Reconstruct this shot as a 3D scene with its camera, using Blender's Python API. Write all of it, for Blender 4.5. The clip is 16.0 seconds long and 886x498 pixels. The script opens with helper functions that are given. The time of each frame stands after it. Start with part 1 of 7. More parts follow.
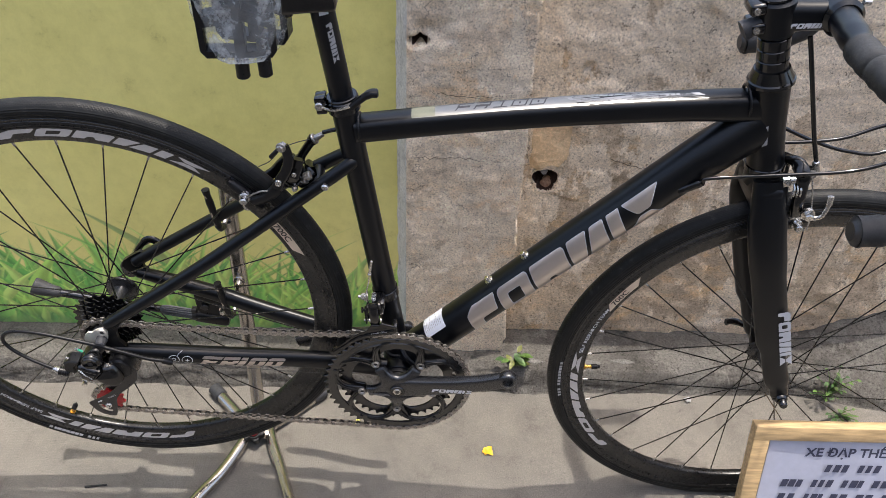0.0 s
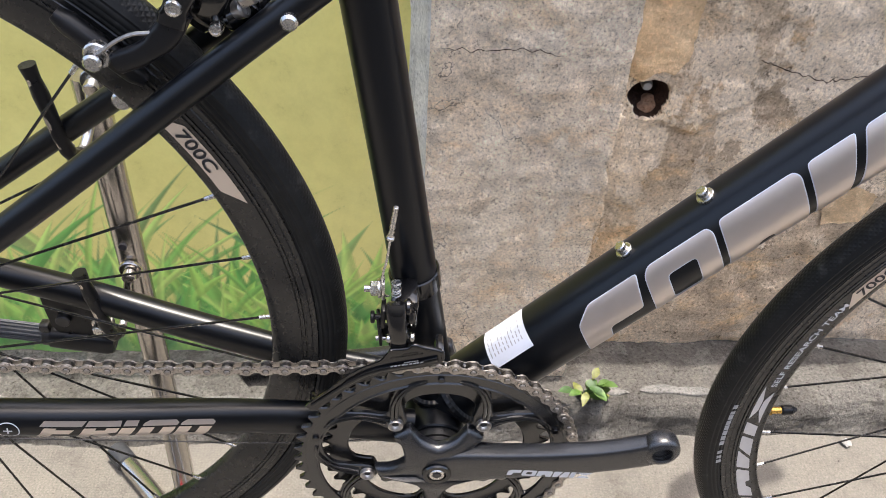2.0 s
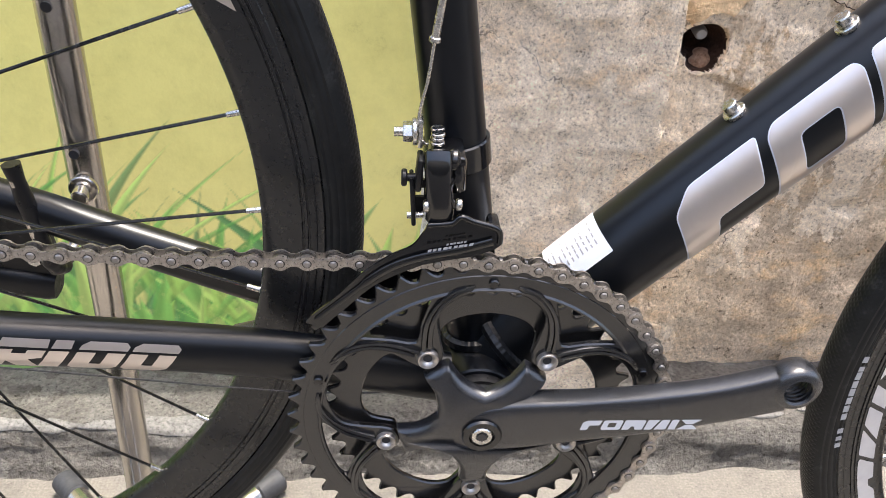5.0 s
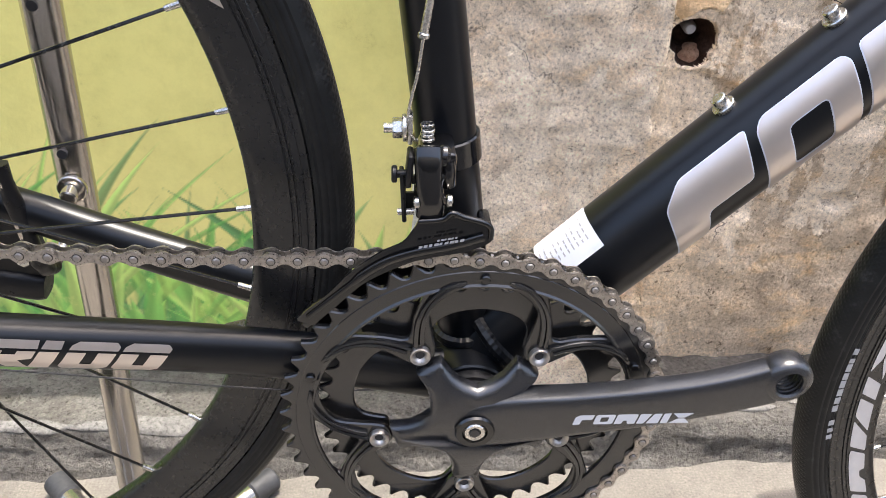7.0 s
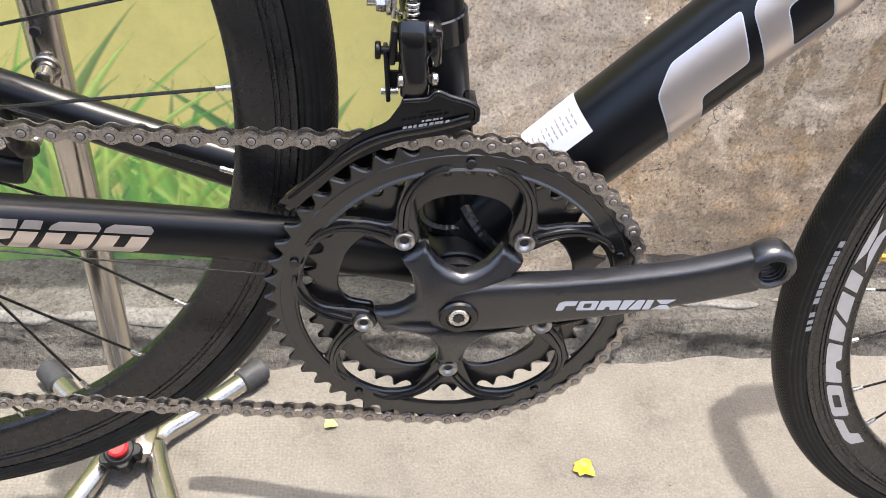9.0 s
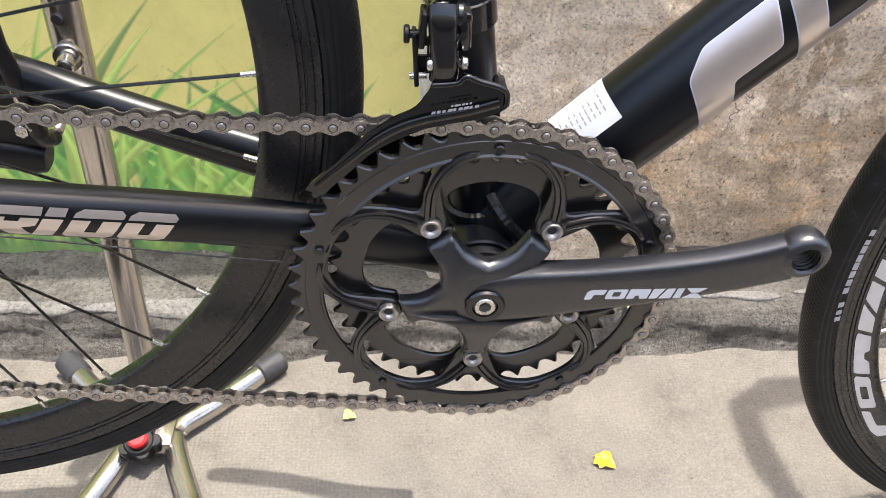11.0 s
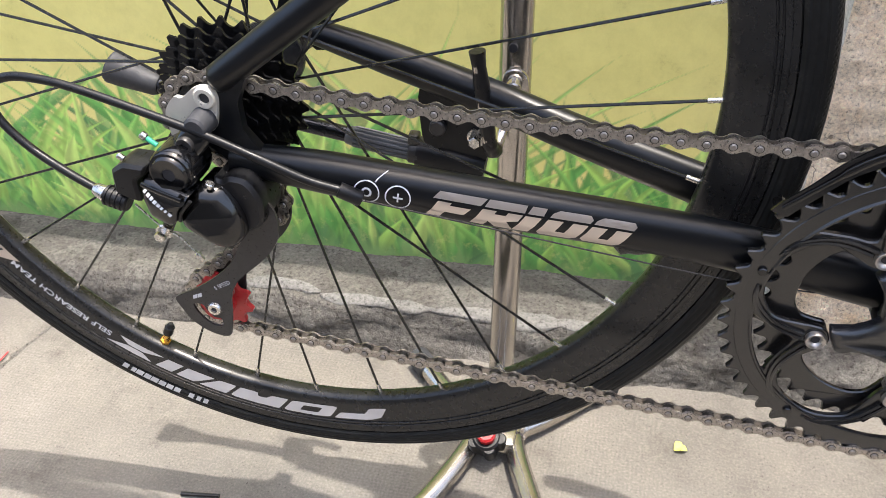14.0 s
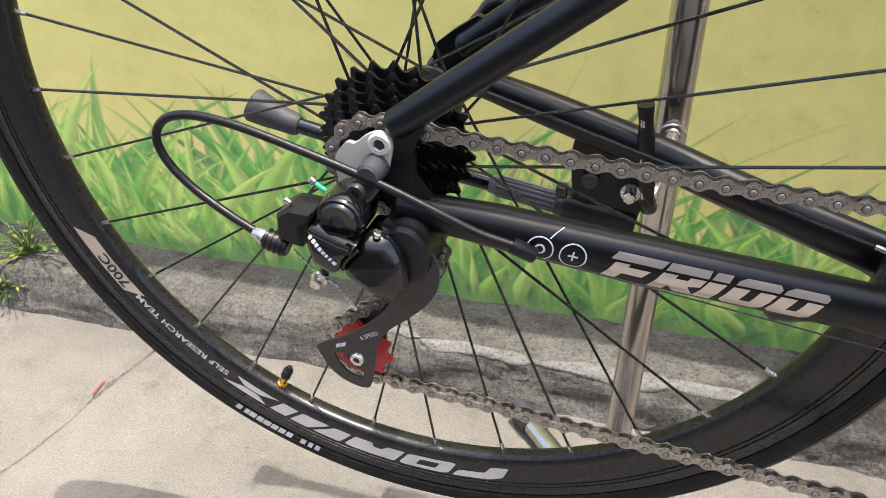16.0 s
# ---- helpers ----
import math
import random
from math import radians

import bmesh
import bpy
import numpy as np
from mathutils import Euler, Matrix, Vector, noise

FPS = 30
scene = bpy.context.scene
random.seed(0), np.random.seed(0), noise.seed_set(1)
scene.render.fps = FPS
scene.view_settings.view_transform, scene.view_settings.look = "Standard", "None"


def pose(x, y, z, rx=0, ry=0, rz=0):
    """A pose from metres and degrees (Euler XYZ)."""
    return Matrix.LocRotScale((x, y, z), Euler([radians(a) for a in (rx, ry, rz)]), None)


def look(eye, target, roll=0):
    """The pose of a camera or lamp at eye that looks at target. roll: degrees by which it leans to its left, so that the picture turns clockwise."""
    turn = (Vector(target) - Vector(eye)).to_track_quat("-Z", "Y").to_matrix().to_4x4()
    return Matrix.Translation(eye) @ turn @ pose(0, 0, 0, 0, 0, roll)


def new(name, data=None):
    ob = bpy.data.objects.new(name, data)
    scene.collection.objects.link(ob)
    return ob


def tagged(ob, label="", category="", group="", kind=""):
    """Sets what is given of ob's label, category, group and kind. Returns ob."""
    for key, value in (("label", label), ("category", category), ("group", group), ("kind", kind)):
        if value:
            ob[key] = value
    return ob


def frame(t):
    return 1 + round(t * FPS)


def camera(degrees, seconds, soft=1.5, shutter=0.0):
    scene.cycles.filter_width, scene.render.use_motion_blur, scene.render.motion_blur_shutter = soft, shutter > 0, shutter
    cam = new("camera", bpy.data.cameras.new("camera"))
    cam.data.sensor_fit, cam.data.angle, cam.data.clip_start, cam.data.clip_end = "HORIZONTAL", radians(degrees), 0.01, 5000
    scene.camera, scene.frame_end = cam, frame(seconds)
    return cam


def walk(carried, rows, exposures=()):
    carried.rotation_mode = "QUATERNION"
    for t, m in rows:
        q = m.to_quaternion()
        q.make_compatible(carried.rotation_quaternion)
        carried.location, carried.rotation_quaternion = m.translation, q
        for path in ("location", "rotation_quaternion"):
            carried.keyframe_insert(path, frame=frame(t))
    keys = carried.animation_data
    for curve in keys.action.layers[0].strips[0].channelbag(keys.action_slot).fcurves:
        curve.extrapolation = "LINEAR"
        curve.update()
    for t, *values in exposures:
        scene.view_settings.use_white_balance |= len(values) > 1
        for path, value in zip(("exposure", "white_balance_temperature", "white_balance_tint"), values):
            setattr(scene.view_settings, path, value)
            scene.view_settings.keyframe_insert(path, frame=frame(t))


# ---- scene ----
# ---- camera and walk ----
cam = camera(57.7, 16.0, soft=0.55)
PATH = [
    (0, (0.0408, -0.8080, 1.2743), (0.0496, -0.4325, 0.9442), 2.39),
    (0.2, (0.0061, -0.7695, 1.2649), (0.0297, -0.3968, 0.9323), 3.14),
    (0.5, (-0.0331, -0.7295, 1.2536), (-0.0035, -0.3621, 0.9158), 2.84),
    (0.7, (-0.0330, -0.7027, 1.2407), (-0.0024, -0.3391, 0.8988), 2.34),
    (1, (-0.0157, -0.6030, 1.2008), (0.0180, -0.2493, 0.8491), 2.36),
    (1.2, (-0.0021, -0.5293, 1.1671), (0.0301, -0.1825, 0.8084), 2.79),
    (1.5, (-0.0068, -0.4656, 1.0911), (0.0245, -0.1203, 0.7307), 3.58),
    (1.7, (-0.0149, -0.4381, 1.0149), (0.0163, -0.0898, 0.6575), 3.50),
    (2, (-0.0348, -0.4135, 0.8642), (-0.0029, -0.0347, 0.5394), 3.41),
    (2.2, (-0.0440, -0.4099, 0.7780), (-0.0125, -0.0098, 0.4796), 3.39),
    (2.5, (-0.0537, -0.4077, 0.6994), (-0.0227, 0.0030, 0.4159), 3.09),
    (3, (-0.0566, -0.3944, 0.6766), (-0.0245, 0.0180, 0.3958), 3.22),
    (3.5, (-0.0569, -0.3841, 0.6679), (-0.0233, 0.0318, 0.3924), 3.45),
    (4, (-0.0544, -0.3809, 0.6664), (-0.0191, 0.0371, 0.3944), 3.59),
    (4.5, (-0.0557, -0.3814, 0.6663), (-0.0198, 0.0373, 0.3954), 3.63),
    (5, (-0.0569, -0.3809, 0.6662), (-0.0188, 0.0388, 0.3971), 3.66),
    (7.3, (-0.0560, -0.3808, 0.6652), (-0.0121, 0.0380, 0.3939), 3.56),
    (7.5, (-0.0540, -0.3805, 0.6607), (-0.0085, 0.0334, 0.3840), 4.09),
    (8, (-0.0530, -0.3842, 0.6609), (-0.0056, 0.0118, 0.3593), 4.50),
    (8.5, (-0.0517, -0.3838, 0.6577), (-0.0033, 0.0018, 0.3431), 4.83),
    (11, (-0.0605, -0.3804, 0.6473), (-0.0183, 0.0012, 0.3269), 4.27),
    (11.5, (-0.0655, -0.3852, 0.6507), (-0.0361, -0.0026, 0.3301), 3.25),
    (12, (-0.0841, -0.3934, 0.6498), (-0.0846, -0.0082, 0.3310), 0.79),
    (12.2, (-0.0968, -0.3967, 0.6535), (-0.1159, -0.0117, 0.3350), -0.85),
    (12.5, (-0.1160, -0.4058, 0.6563), (-0.1638, -0.0213, 0.3402), -2.21),
    (12.7, (-0.1297, -0.4132, 0.6533), (-0.1893, -0.0286, 0.3395), -2.10),
    (13, (-0.1458, -0.4207, 0.6551), (-0.2222, -0.0373, 0.3433), -2.65),
    (13.5, (-0.1603, -0.4261, 0.6549), (-0.2560, -0.0432, 0.3479), -3.16),
    (14, (-0.1718, -0.4277, 0.6532), (-0.2744, -0.0414, 0.3528), -2.82),
    (14.5, (-0.1824, -0.4282, 0.6506), (-0.2876, -0.0380, 0.3562), -2.61),
    (15, (-0.2045, -0.4294, 0.6544), (-0.3144, -0.0349, 0.3676), -2.02),
    (15.5, (-0.2349, -0.4226, 0.6531), (-0.3647, -0.0314, 0.3701), -2.37),
    (16, (-0.2441, -0.4222, 0.6514), (-0.3770, -0.0300, 0.3713), -2.34),
]
EXPOSURES = [(0.0, 1.28), (1.0, 1.64), (1.5, 1.74), (2.0, 1.84), (2.5, 2.03), (4.0, 2.17), (8.0, 2.16), (11.0, 2.11), (13.0, 2.1), (14.0, 1.95), (16.0, 1.86)]
walk(cam, [(t, look(eye, target, roll)) for t, eye, target, roll in PATH], EXPOSURES)

# ---- sky and sun ----
SUN = Vector((0.138, 0.056, 1.0)).normalized()
world = bpy.data.worlds.new("sky")
scene.world = world
world.use_nodes = True
wn = world.node_tree.nodes
sky = wn.new("ShaderNodeTexSky")
sky.sky_type, sky.sun_disc = "NISHITA", False
sky.sun_elevation = math.asin(SUN.z)
sky.sun_rotation = math.atan2(SUN.x, SUN.y)
sky.air_density, sky.dust_density = 1.0, 5.0
world.node_tree.links.new(sky.outputs[0], wn["Background"].inputs[0])
wn["Background"].inputs[1].default_value = 0.15
sun = new("sun", bpy.data.lights.new("sun", "SUN"))
sun.data.energy, sun.data.angle, sun.data.color = 1.7, radians(0.7), (1.0, 0.94, 0.85)
sun.matrix_world = look(SUN * 20, (0, 0, 0))


# ---- materials ----
def nodes_of(name):
    m = bpy.data.materials.new(name)
    m.use_nodes = True
    nt = m.node_tree
    return m, nt, nt.nodes["Principled BSDF"], nt.nodes.new("ShaderNodeTexCoord")


def noise_of(nt, co, scale, detail=6.0, rough=0.6, stretch=None):
    if stretch:
        mp = nt.nodes.new("ShaderNodeMapping")
        mp.inputs["Scale"].default_value = stretch
        nt.links.new(co, mp.inputs["Vector"])
        co = mp.outputs[0]
    n = nt.nodes.new("ShaderNodeTexNoise")
    n.inputs["Scale"].default_value, n.inputs["Detail"].default_value = scale, detail
    n.inputs["Roughness"].default_value = rough
    nt.links.new(co, n.inputs["Vector"])
    return n.outputs["Fac"]


def ramp(nt, fac, stops):
    r = nt.nodes.new("ShaderNodeValToRGB")
    while len(r.color_ramp.elements) < len(stops):
        r.color_ramp.elements.new(0.5)
    for e, (at, c) in zip(r.color_ramp.elements, stops):
        e.position, e.color = at, (*c, 1) if len(c) == 3 else c
    nt.links.new(fac, r.inputs[0])
    return r.outputs[0]


def mix(nt, fac, a, b, how="MIX"):
    m = nt.nodes.new("ShaderNodeMix")
    m.data_type, m.blend_type = "RGBA", how
    for slot, v in ((0, fac), (6, a), (7, b)):
        if isinstance(v, (int, float)):
            m.inputs[slot].default_value = v
        elif isinstance(v, tuple):
            m.inputs[slot].default_value = (*v, 1)
        else:
            nt.links.new(v, m.inputs[slot])
    return m.outputs[2]


def bump(nt, bsdf, height, strength, distance):
    b = nt.nodes.new("ShaderNodeBump")
    b.inputs["Strength"].default_value, b.inputs["Distance"].default_value = strength, distance
    nt.links.new(height, b.inputs["Height"])
    last = bsdf.inputs["Normal"].links
    if last:
        nt.links.new(last[0].from_socket, b.inputs["Normal"])
    nt.links.new(b.outputs[0], bsdf.inputs["Normal"])


def paint(name, colour, rough, metal=0.0, vary=0.25, scale=60.0, grain=0.0, grain_scale=900.0, coat=0.0, spec=0.5, rough_vary=0.12, stretch=None):
    """A coat of one colour with slight blotches, uneven gloss and, where given, a fine grain."""
    m, nt, b, tc = nodes_of(name)
    co = tc.outputs["Object"]
    n = noise_of(nt, co, scale, stretch=stretch)
    dark = tuple(c * (1 - vary) for c in colour)
    light = tuple(min(1, c * (1 + vary)) for c in colour)
    nt.links.new(ramp(nt, n, [(0.3, dark), (0.7, light)]), b.inputs["Base Color"])
    r = noise_of(nt, co, scale * 3.7)
    nt.links.new(ramp(nt, r, [(0.3, (max(0.02, rough - rough_vary),) * 3), (0.7, (min(1, rough + rough_vary),) * 3)]), b.inputs["Roughness"])
    b.inputs["Metallic"].default_value = metal
    b.inputs["Specular IOR Level"].default_value = spec
    b.inputs["Coat Weight"].default_value = coat
    b.inputs["Coat Roughness"].default_value = 0.15
    if grain:
        bump(nt, b, noise_of(nt, co, grain_scale, 3.0), grain, 0.0004)
    return m


FRAME = paint("satin_black_paint", (0.0022, 0.0029, 0.0044), 0.32, vary=0.15, grain=0.03, grain_scale=1800, rough_vary=0.03, spec=0.36)
CRANK = paint("black_anodised", (0.0095, 0.0101, 0.0124), 0.28, vary=0.5, scale=1100, grain=0.16, grain_scale=2200, spec=0.85, rough_vary=0.06)
GLOSS = paint("gloss_black", (0.0038, 0.0038, 0.0043), 0.12, vary=0.2, grain=0.05, rough_vary=0.05, spec=0.60)
PLASTIC = paint("black_plastic", (0.008, 0.008, 0.009), 0.36, vary=0.25, grain=0.2, spec=0.3)
RING = paint("black_ring_steel", (0.0125, 0.0118, 0.0112), 0.21, vary=0.10, scale=120, rough_vary=0.03, spec=0.75)
PLATE = paint("dark_cage_steel", (0.026, 0.024, 0.0235), 0.36, vary=0.2, scale=200, spec=0.45)
COG = paint("black_oxide_cog", (0.0045, 0.0045, 0.0047), 0.20, vary=0.3, spec=0.55, rough_vary=0.07)
RIM = paint("black_rim", (0.0105, 0.0105, 0.0108), 0.28, vary=0.15, rough_vary=0.02, spec=0.50)
SPOKE = paint("black_spoke", (0.016, 0.016, 0.016), 0.22, metal=0.3, vary=0.1, spec=0.7)
CHAIN = paint("chain_steel", (0.36, 0.33, 0.30), 0.34, metal=0.9, vary=0.3, scale=240, rough_vary=0.14)
PIN = paint("chain_pin", (0.30, 0.28, 0.26), 0.45, metal=0.8, vary=0.2, scale=240)
OIL = paint("oily_roller", (0.018, 0.015, 0.012), 0.4, vary=0.3, scale=240)
STEEL = paint("zinc_steel", (0.60, 0.58, 0.55), 0.26, metal=1.0, vary=0.15, scale=150)
CHROME = paint("chrome_tube", (0.50, 0.465, 0.425), 0.22, metal=0.97, vary=0.05, scale=40, rough_vary=0.05, stretch=(3, 3, 0.15))
BOLT = paint("dull_bolt_steel", (0.40, 0.375, 0.35), 0.36, metal=0.9, vary=0.2, scale=300)
NICKEL = paint("nickel_plate", (0.68, 0.65, 0.58), 0.36, metal=0.45, vary=0.08)
SILVER = paint("silver_decal", (0.64, 0.575, 0.53), 0.33, metal=0.85, vary=0.03, rough_vary=0.02)
WHITE = paint("white_decal", (0.62, 0.63, 0.66), 0.45, vary=0.06)
GREYINK = paint("grey_ink", (0.34, 0.34, 0.35), 0.5, vary=0.1)
PAPER = paint("paper_label", (0.66, 0.69, 0.76), 0.5, vary=0.04)
RIMINK = paint("rim_decal", (0.60, 0.60, 0.63), 0.42, metal=0.55, vary=0.05)
NOTICE = paint("notice_paper", (0.40, 0.42, 0.52), 0.5, vary=0.05)
NAVY = paint("navy_ink", (0.035, 0.040, 0.075), 0.6, vary=0.1)
INK = paint("black_ink", (0.02, 0.02, 0.024), 0.6, vary=0.1)
RED = paint("red_plastic", (0.44, 0.022, 0.026), 0.35, vary=0.15, scale=150)
BRASS = paint("brass", (0.72, 0.42, 0.10), 0.25, metal=0.9, vary=0.12)
TUBE = paint("dark_bright_tube", (0.045, 0.048, 0.055), 0.22, metal=0.9, vary=0.15)
SLEEVE = paint("grey_sleeve", (0.075, 0.079, 0.086), 0.45, vary=0.2)
# olive cream: the yellow wall's reflection in silver, put into the base colour
WALL_REFLECTION = paint("painted_wall_reflection", (0.135, 0.137, 0.095), 0.42, vary=0.1)
SPEED = paint("speed_line_silver", (0.30, 0.30, 0.295), 0.34, metal=0.8, vary=0.05)
BAND = paint("dull_silver_band", (0.21, 0.21, 0.205), 0.34, metal=0.75, vary=0.25, scale=9, rough_vary=0.06, stretch=(1, 6, 6))
GREYRUB = paint("grey_rubber", (0.030, 0.031, 0.035), 0.62, vary=0.25, grain=0.3)
TAPE = paint("bar_tape", (0.016, 0.016, 0.017), 0.62, vary=0.25, grain=0.6, grain_scale=1500)
GREEN = paint("green_plastic", (0.05, 0.42, 0.24), 0.4, vary=0.1)


def rubber(name, knurl):
    """Tyre rubber; the tread carries a fine crossed knurl."""
    m, nt, b, tc = nodes_of(name)
    co = tc.outputs["Object"]
    n = noise_of(nt, co, 80, 8, 0.7)
    nt.links.new(ramp(nt, n, [(0.3, (0.0070, 0.0073, 0.0075)), (0.58, (0.0130, 0.0135, 0.0134)), (0.72, (0.042, 0.043, 0.041))]), b.inputs["Base Color"])
    b.inputs["Roughness"].default_value = 0.44
    b.inputs["Specular IOR Level"].default_value = 0.20
    if knurl:
        heights = []
        for turn in (0.9, -0.9):
            mp = nt.nodes.new("ShaderNodeMapping")
            mp.inputs["Rotation"].default_value = (0, 0, turn)
            nt.links.new(tc.outputs["UV"], mp.inputs["Vector"])
            w = nt.nodes.new("ShaderNodeTexWave")
            w.inputs["Scale"].default_value = 120.0
            nt.links.new(mp.outputs[0], w.inputs["Vector"])
            heights.append(w.outputs["Fac"])
        both = nt.nodes.new("ShaderNodeMath")
        both.operation = "MAXIMUM"
        nt.links.new(heights[0], both.inputs[0]), nt.links.new(heights[1], both.inputs[1])
        bump(nt, b, both.outputs[0], 0.42, 0.0006)
    bump(nt, b, noise_of(nt, co, 700, 4), 0.18, 0.0005)
    return m


TYRE, TREAD = rubber("tyre_sidewall", False), rubber("tyre_tread", True)


def concrete(name, tones, patch_scale, speck=260.0, pits=0.42, depth=0.004, relief=0.8, flakes=None, warm=None, cracks=0.0, contrast=1.0, stretch=None, pock=0.30, rise=0.0, weave=0.0):
    """Weathered mortar or plaster: broad patches, stains, flaked layers, sharp grains and pits, thin cracks."""
    m, nt, b, tc = nodes_of(name)
    co = tc.outputs["Object"]
    base = ramp(nt, noise_of(nt, co, patch_scale, 6, 0.68, stretch), [(0.28 + 0.44 * i / (len(tones) - 1), c) for i, c in enumerate(tones)])
    stain = ramp(nt, noise_of(nt, co, patch_scale * 3.7, 9, 0.75), [(0.33, (0.50, 0.49, 0.47)), (0.46, (0.95, 0.95, 0.95)), (0.66, (1.16, 1.15, 1.12))])
    col = mix(nt, 0.8 * contrast, base, stain, "MULTIPLY")
    if warm:
        w = ramp(nt, noise_of(nt, co, 8.5, 8, 0.72, (1.0, 1.0, 1.7)), [(0.52, (0, 0, 0)), (0.64, (0.75, 0.75, 0.75))])
        col = mix(nt, w, col, warm)
    if flakes:
        where = noise_of(nt, co, 15.0, 9, 0.68, (1.0, 1.0, 0.55))
        if rise:
            sep, lift = nt.nodes.new("ShaderNodeSeparateXYZ"), nt.nodes.new("ShaderNodeMath")
            lift.operation = "MULTIPLY_ADD"
            lift.inputs[1].default_value = rise
            nt.links.new(co, sep.inputs[0]), nt.links.new(sep.outputs["Z"], lift.inputs[0]), nt.links.new(where, lift.inputs[2])
            where = lift.outputs[0]
        f = ramp(nt, where, [(0.535 + 0.2 * rise, (0, 0, 0)), (0.55 + 0.2 * rise, (1, 1, 1))])
        col = mix(nt, mix(nt, 0.75, (0, 0, 0), f), col, flakes)
        bump(nt, b, f, 0.5, 0.0016)
    # grains about as wide as coarse sand, cut sharply
    g = noise_of(nt, co, speck, 3, 0.7)
    grain = ramp(nt, g, [(pits - 0.06, (0.40, 0.38, 0.36)), (pits, (0.84, 0.83, 0.82)), (0.52, (1.0, 1.0, 1.0)), (0.64, (1.30, 1.29, 1.27))])
    col = mix(nt, 0.95 * contrast, col, grain, "MULTIPLY")
    hole = ramp(nt, noise_of(nt, co, speck * 0.22, 5, 0.8), [(pock, (0.25, 0.23, 0.21)), (pock + 0.045, (1, 1, 1))])
    col = mix(nt, contrast, col, hole, "MULTIPLY")
    if cracks:
        v = nt.nodes.new("ShaderNodeTexVoronoi")
        v.feature = "DISTANCE_TO_EDGE"
        v.inputs["Scale"].default_value = cracks
        wob = nt.nodes.new("ShaderNodeMixRGB")
        wob.inputs[0].default_value = 0.12
        wn2 = nt.nodes.new("ShaderNodeTexNoise")
        wn2.inputs["Scale"].default_value = 22
        wn2.inputs["Detail"].default_value = 6
        nt.links.new(co, wn2.inputs["Vector"])
        nt.links.new(co, wob.inputs[1]), nt.links.new(wn2.outputs["Color"], wob.inputs[2])
        nt.links.new(wob.outputs[0], v.inputs["Vector"])
        line = ramp(nt, v.outputs["Distance"], [(0.002, (1, 1, 1)), (0.006, (0, 0, 0))])
        where = ramp(nt, noise_of(nt, co, 6, 3), [(0.52, (0, 0, 0)), (0.58, (1, 1, 1))])
        col = mix(nt, mix(nt, 1.0, line, where, "MULTIPLY"), col, (0.20, 0.165, 0.135))
    if weave:
        # faint crossed lines where sacking was pressed into the wet screed
        patchy = ramp(nt, noise_of(nt, co, 3.2, 4, 0.6), [(0.42, (0, 0, 0)), (0.60, (1, 1, 1))])
        for axis, period in (("X", 0.0042), ("Y", 0.0036)):
            wv = nt.nodes.new("ShaderNodeTexWave")
            wv.bands_direction = axis
            wv.inputs["Scale"].default_value, wv.inputs["Distortion"].default_value = 0.314 / period, 2.5
            wv.inputs["Detail"].default_value, wv.inputs["Detail Scale"].default_value = 3.0, 0.6
            nt.links.new(co, wv.inputs["Vector"])
            line = ramp(nt, wv.outputs["Fac"], [(0.15, (0.80, 0.80, 0.79)), (0.75, (1.06, 1.06, 1.05))])
            col = mix(nt, mix(nt, weave, (0, 0, 0), patchy), col, mix(nt, 1.0, col, line, "MULTIPLY"))
    nt.links.new(col, b.inputs["Base Color"])
    b.inputs["Roughness"].default_value = 0.88
    b.inputs["Specular IOR Level"].default_value = 0.25
    bump(nt, b, noise_of(nt, co, speck * 0.35, 7, 0.75), relief, depth)
    bump(nt, b, g, relief, depth * 0.4)
    return m


PLASTER = concrete("grey_plaster", [(0.66, 0.540, 0.415), (0.84, 0.695, 0.530), (0.93, 0.80, 0.64), (0.88, 0.67, 0.44)], 6.0, speck=330, pits=0.41, flakes=(0.92, 0.80, 0.64), warm=(0.86, 0.62, 0.38), cracks=7.0, contrast=0.80, pock=0.335, depth=0.0055, stretch=(0.7, 0.7, 1.4))
BROWN = concrete("brown_plaster", [(0.37, 0.290, 0.210), (0.58, 0.460, 0.335), (0.72, 0.585, 0.430), (0.71, 0.515, 0.320)], 5.0, speck=260, pits=0.40, flakes=(0.92, 0.79, 0.625), warm=(0.82, 0.57, 0.315), cracks=5.0, contrast=0.88, pock=0.35, depth=0.0055, rise=0.30, stretch=(0.7, 0.7, 1.5))
MORTAR = concrete("plinth_mortar", [(0.050, 0.047, 0.043), (0.108, 0.101, 0.092), (0.145, 0.136, 0.123), (0.080, 0.074, 0.066)], 6.0, speck=230, pits=0.40, contrast=1.0, relief=1.0, depth=0.0055, flakes=(0.170, 0.161, 0.147))
FLOOR = concrete("floor_concrete", [(0.126, 0.116, 0.102), (0.164, 0.152, 0.134), (0.200, 0.186, 0.165)], 3.0, speck=400, pits=0.36, relief=0.6, depth=0.0018, contrast=0.72, weave=0.26)
# dark tone for the out-of-view ground, added to cut bounce and reflections
UNSEEN_GROUND = concrete("unseen_dark_ground", [(0.040, 0.040, 0.041), (0.052, 0.052, 0.053), (0.062, 0.061, 0.060)], 2.0, speck=300, contrast=0.6)
EDGE = concrete("flaking_edge", [(0.44, 0.43, 0.41), (0.76, 0.74, 0.70), (0.60, 0.58, 0.54)], 9.0, pits=0.40, contrast=0.6, stretch=(3, 3, 0.5))
LIME = concrete("white_mortar", [(0.125, 0.121, 0.114), (0.180, 0.175, 0.166), (0.150, 0.146, 0.139)], 12.0, relief=0.5, contrast=0.8)
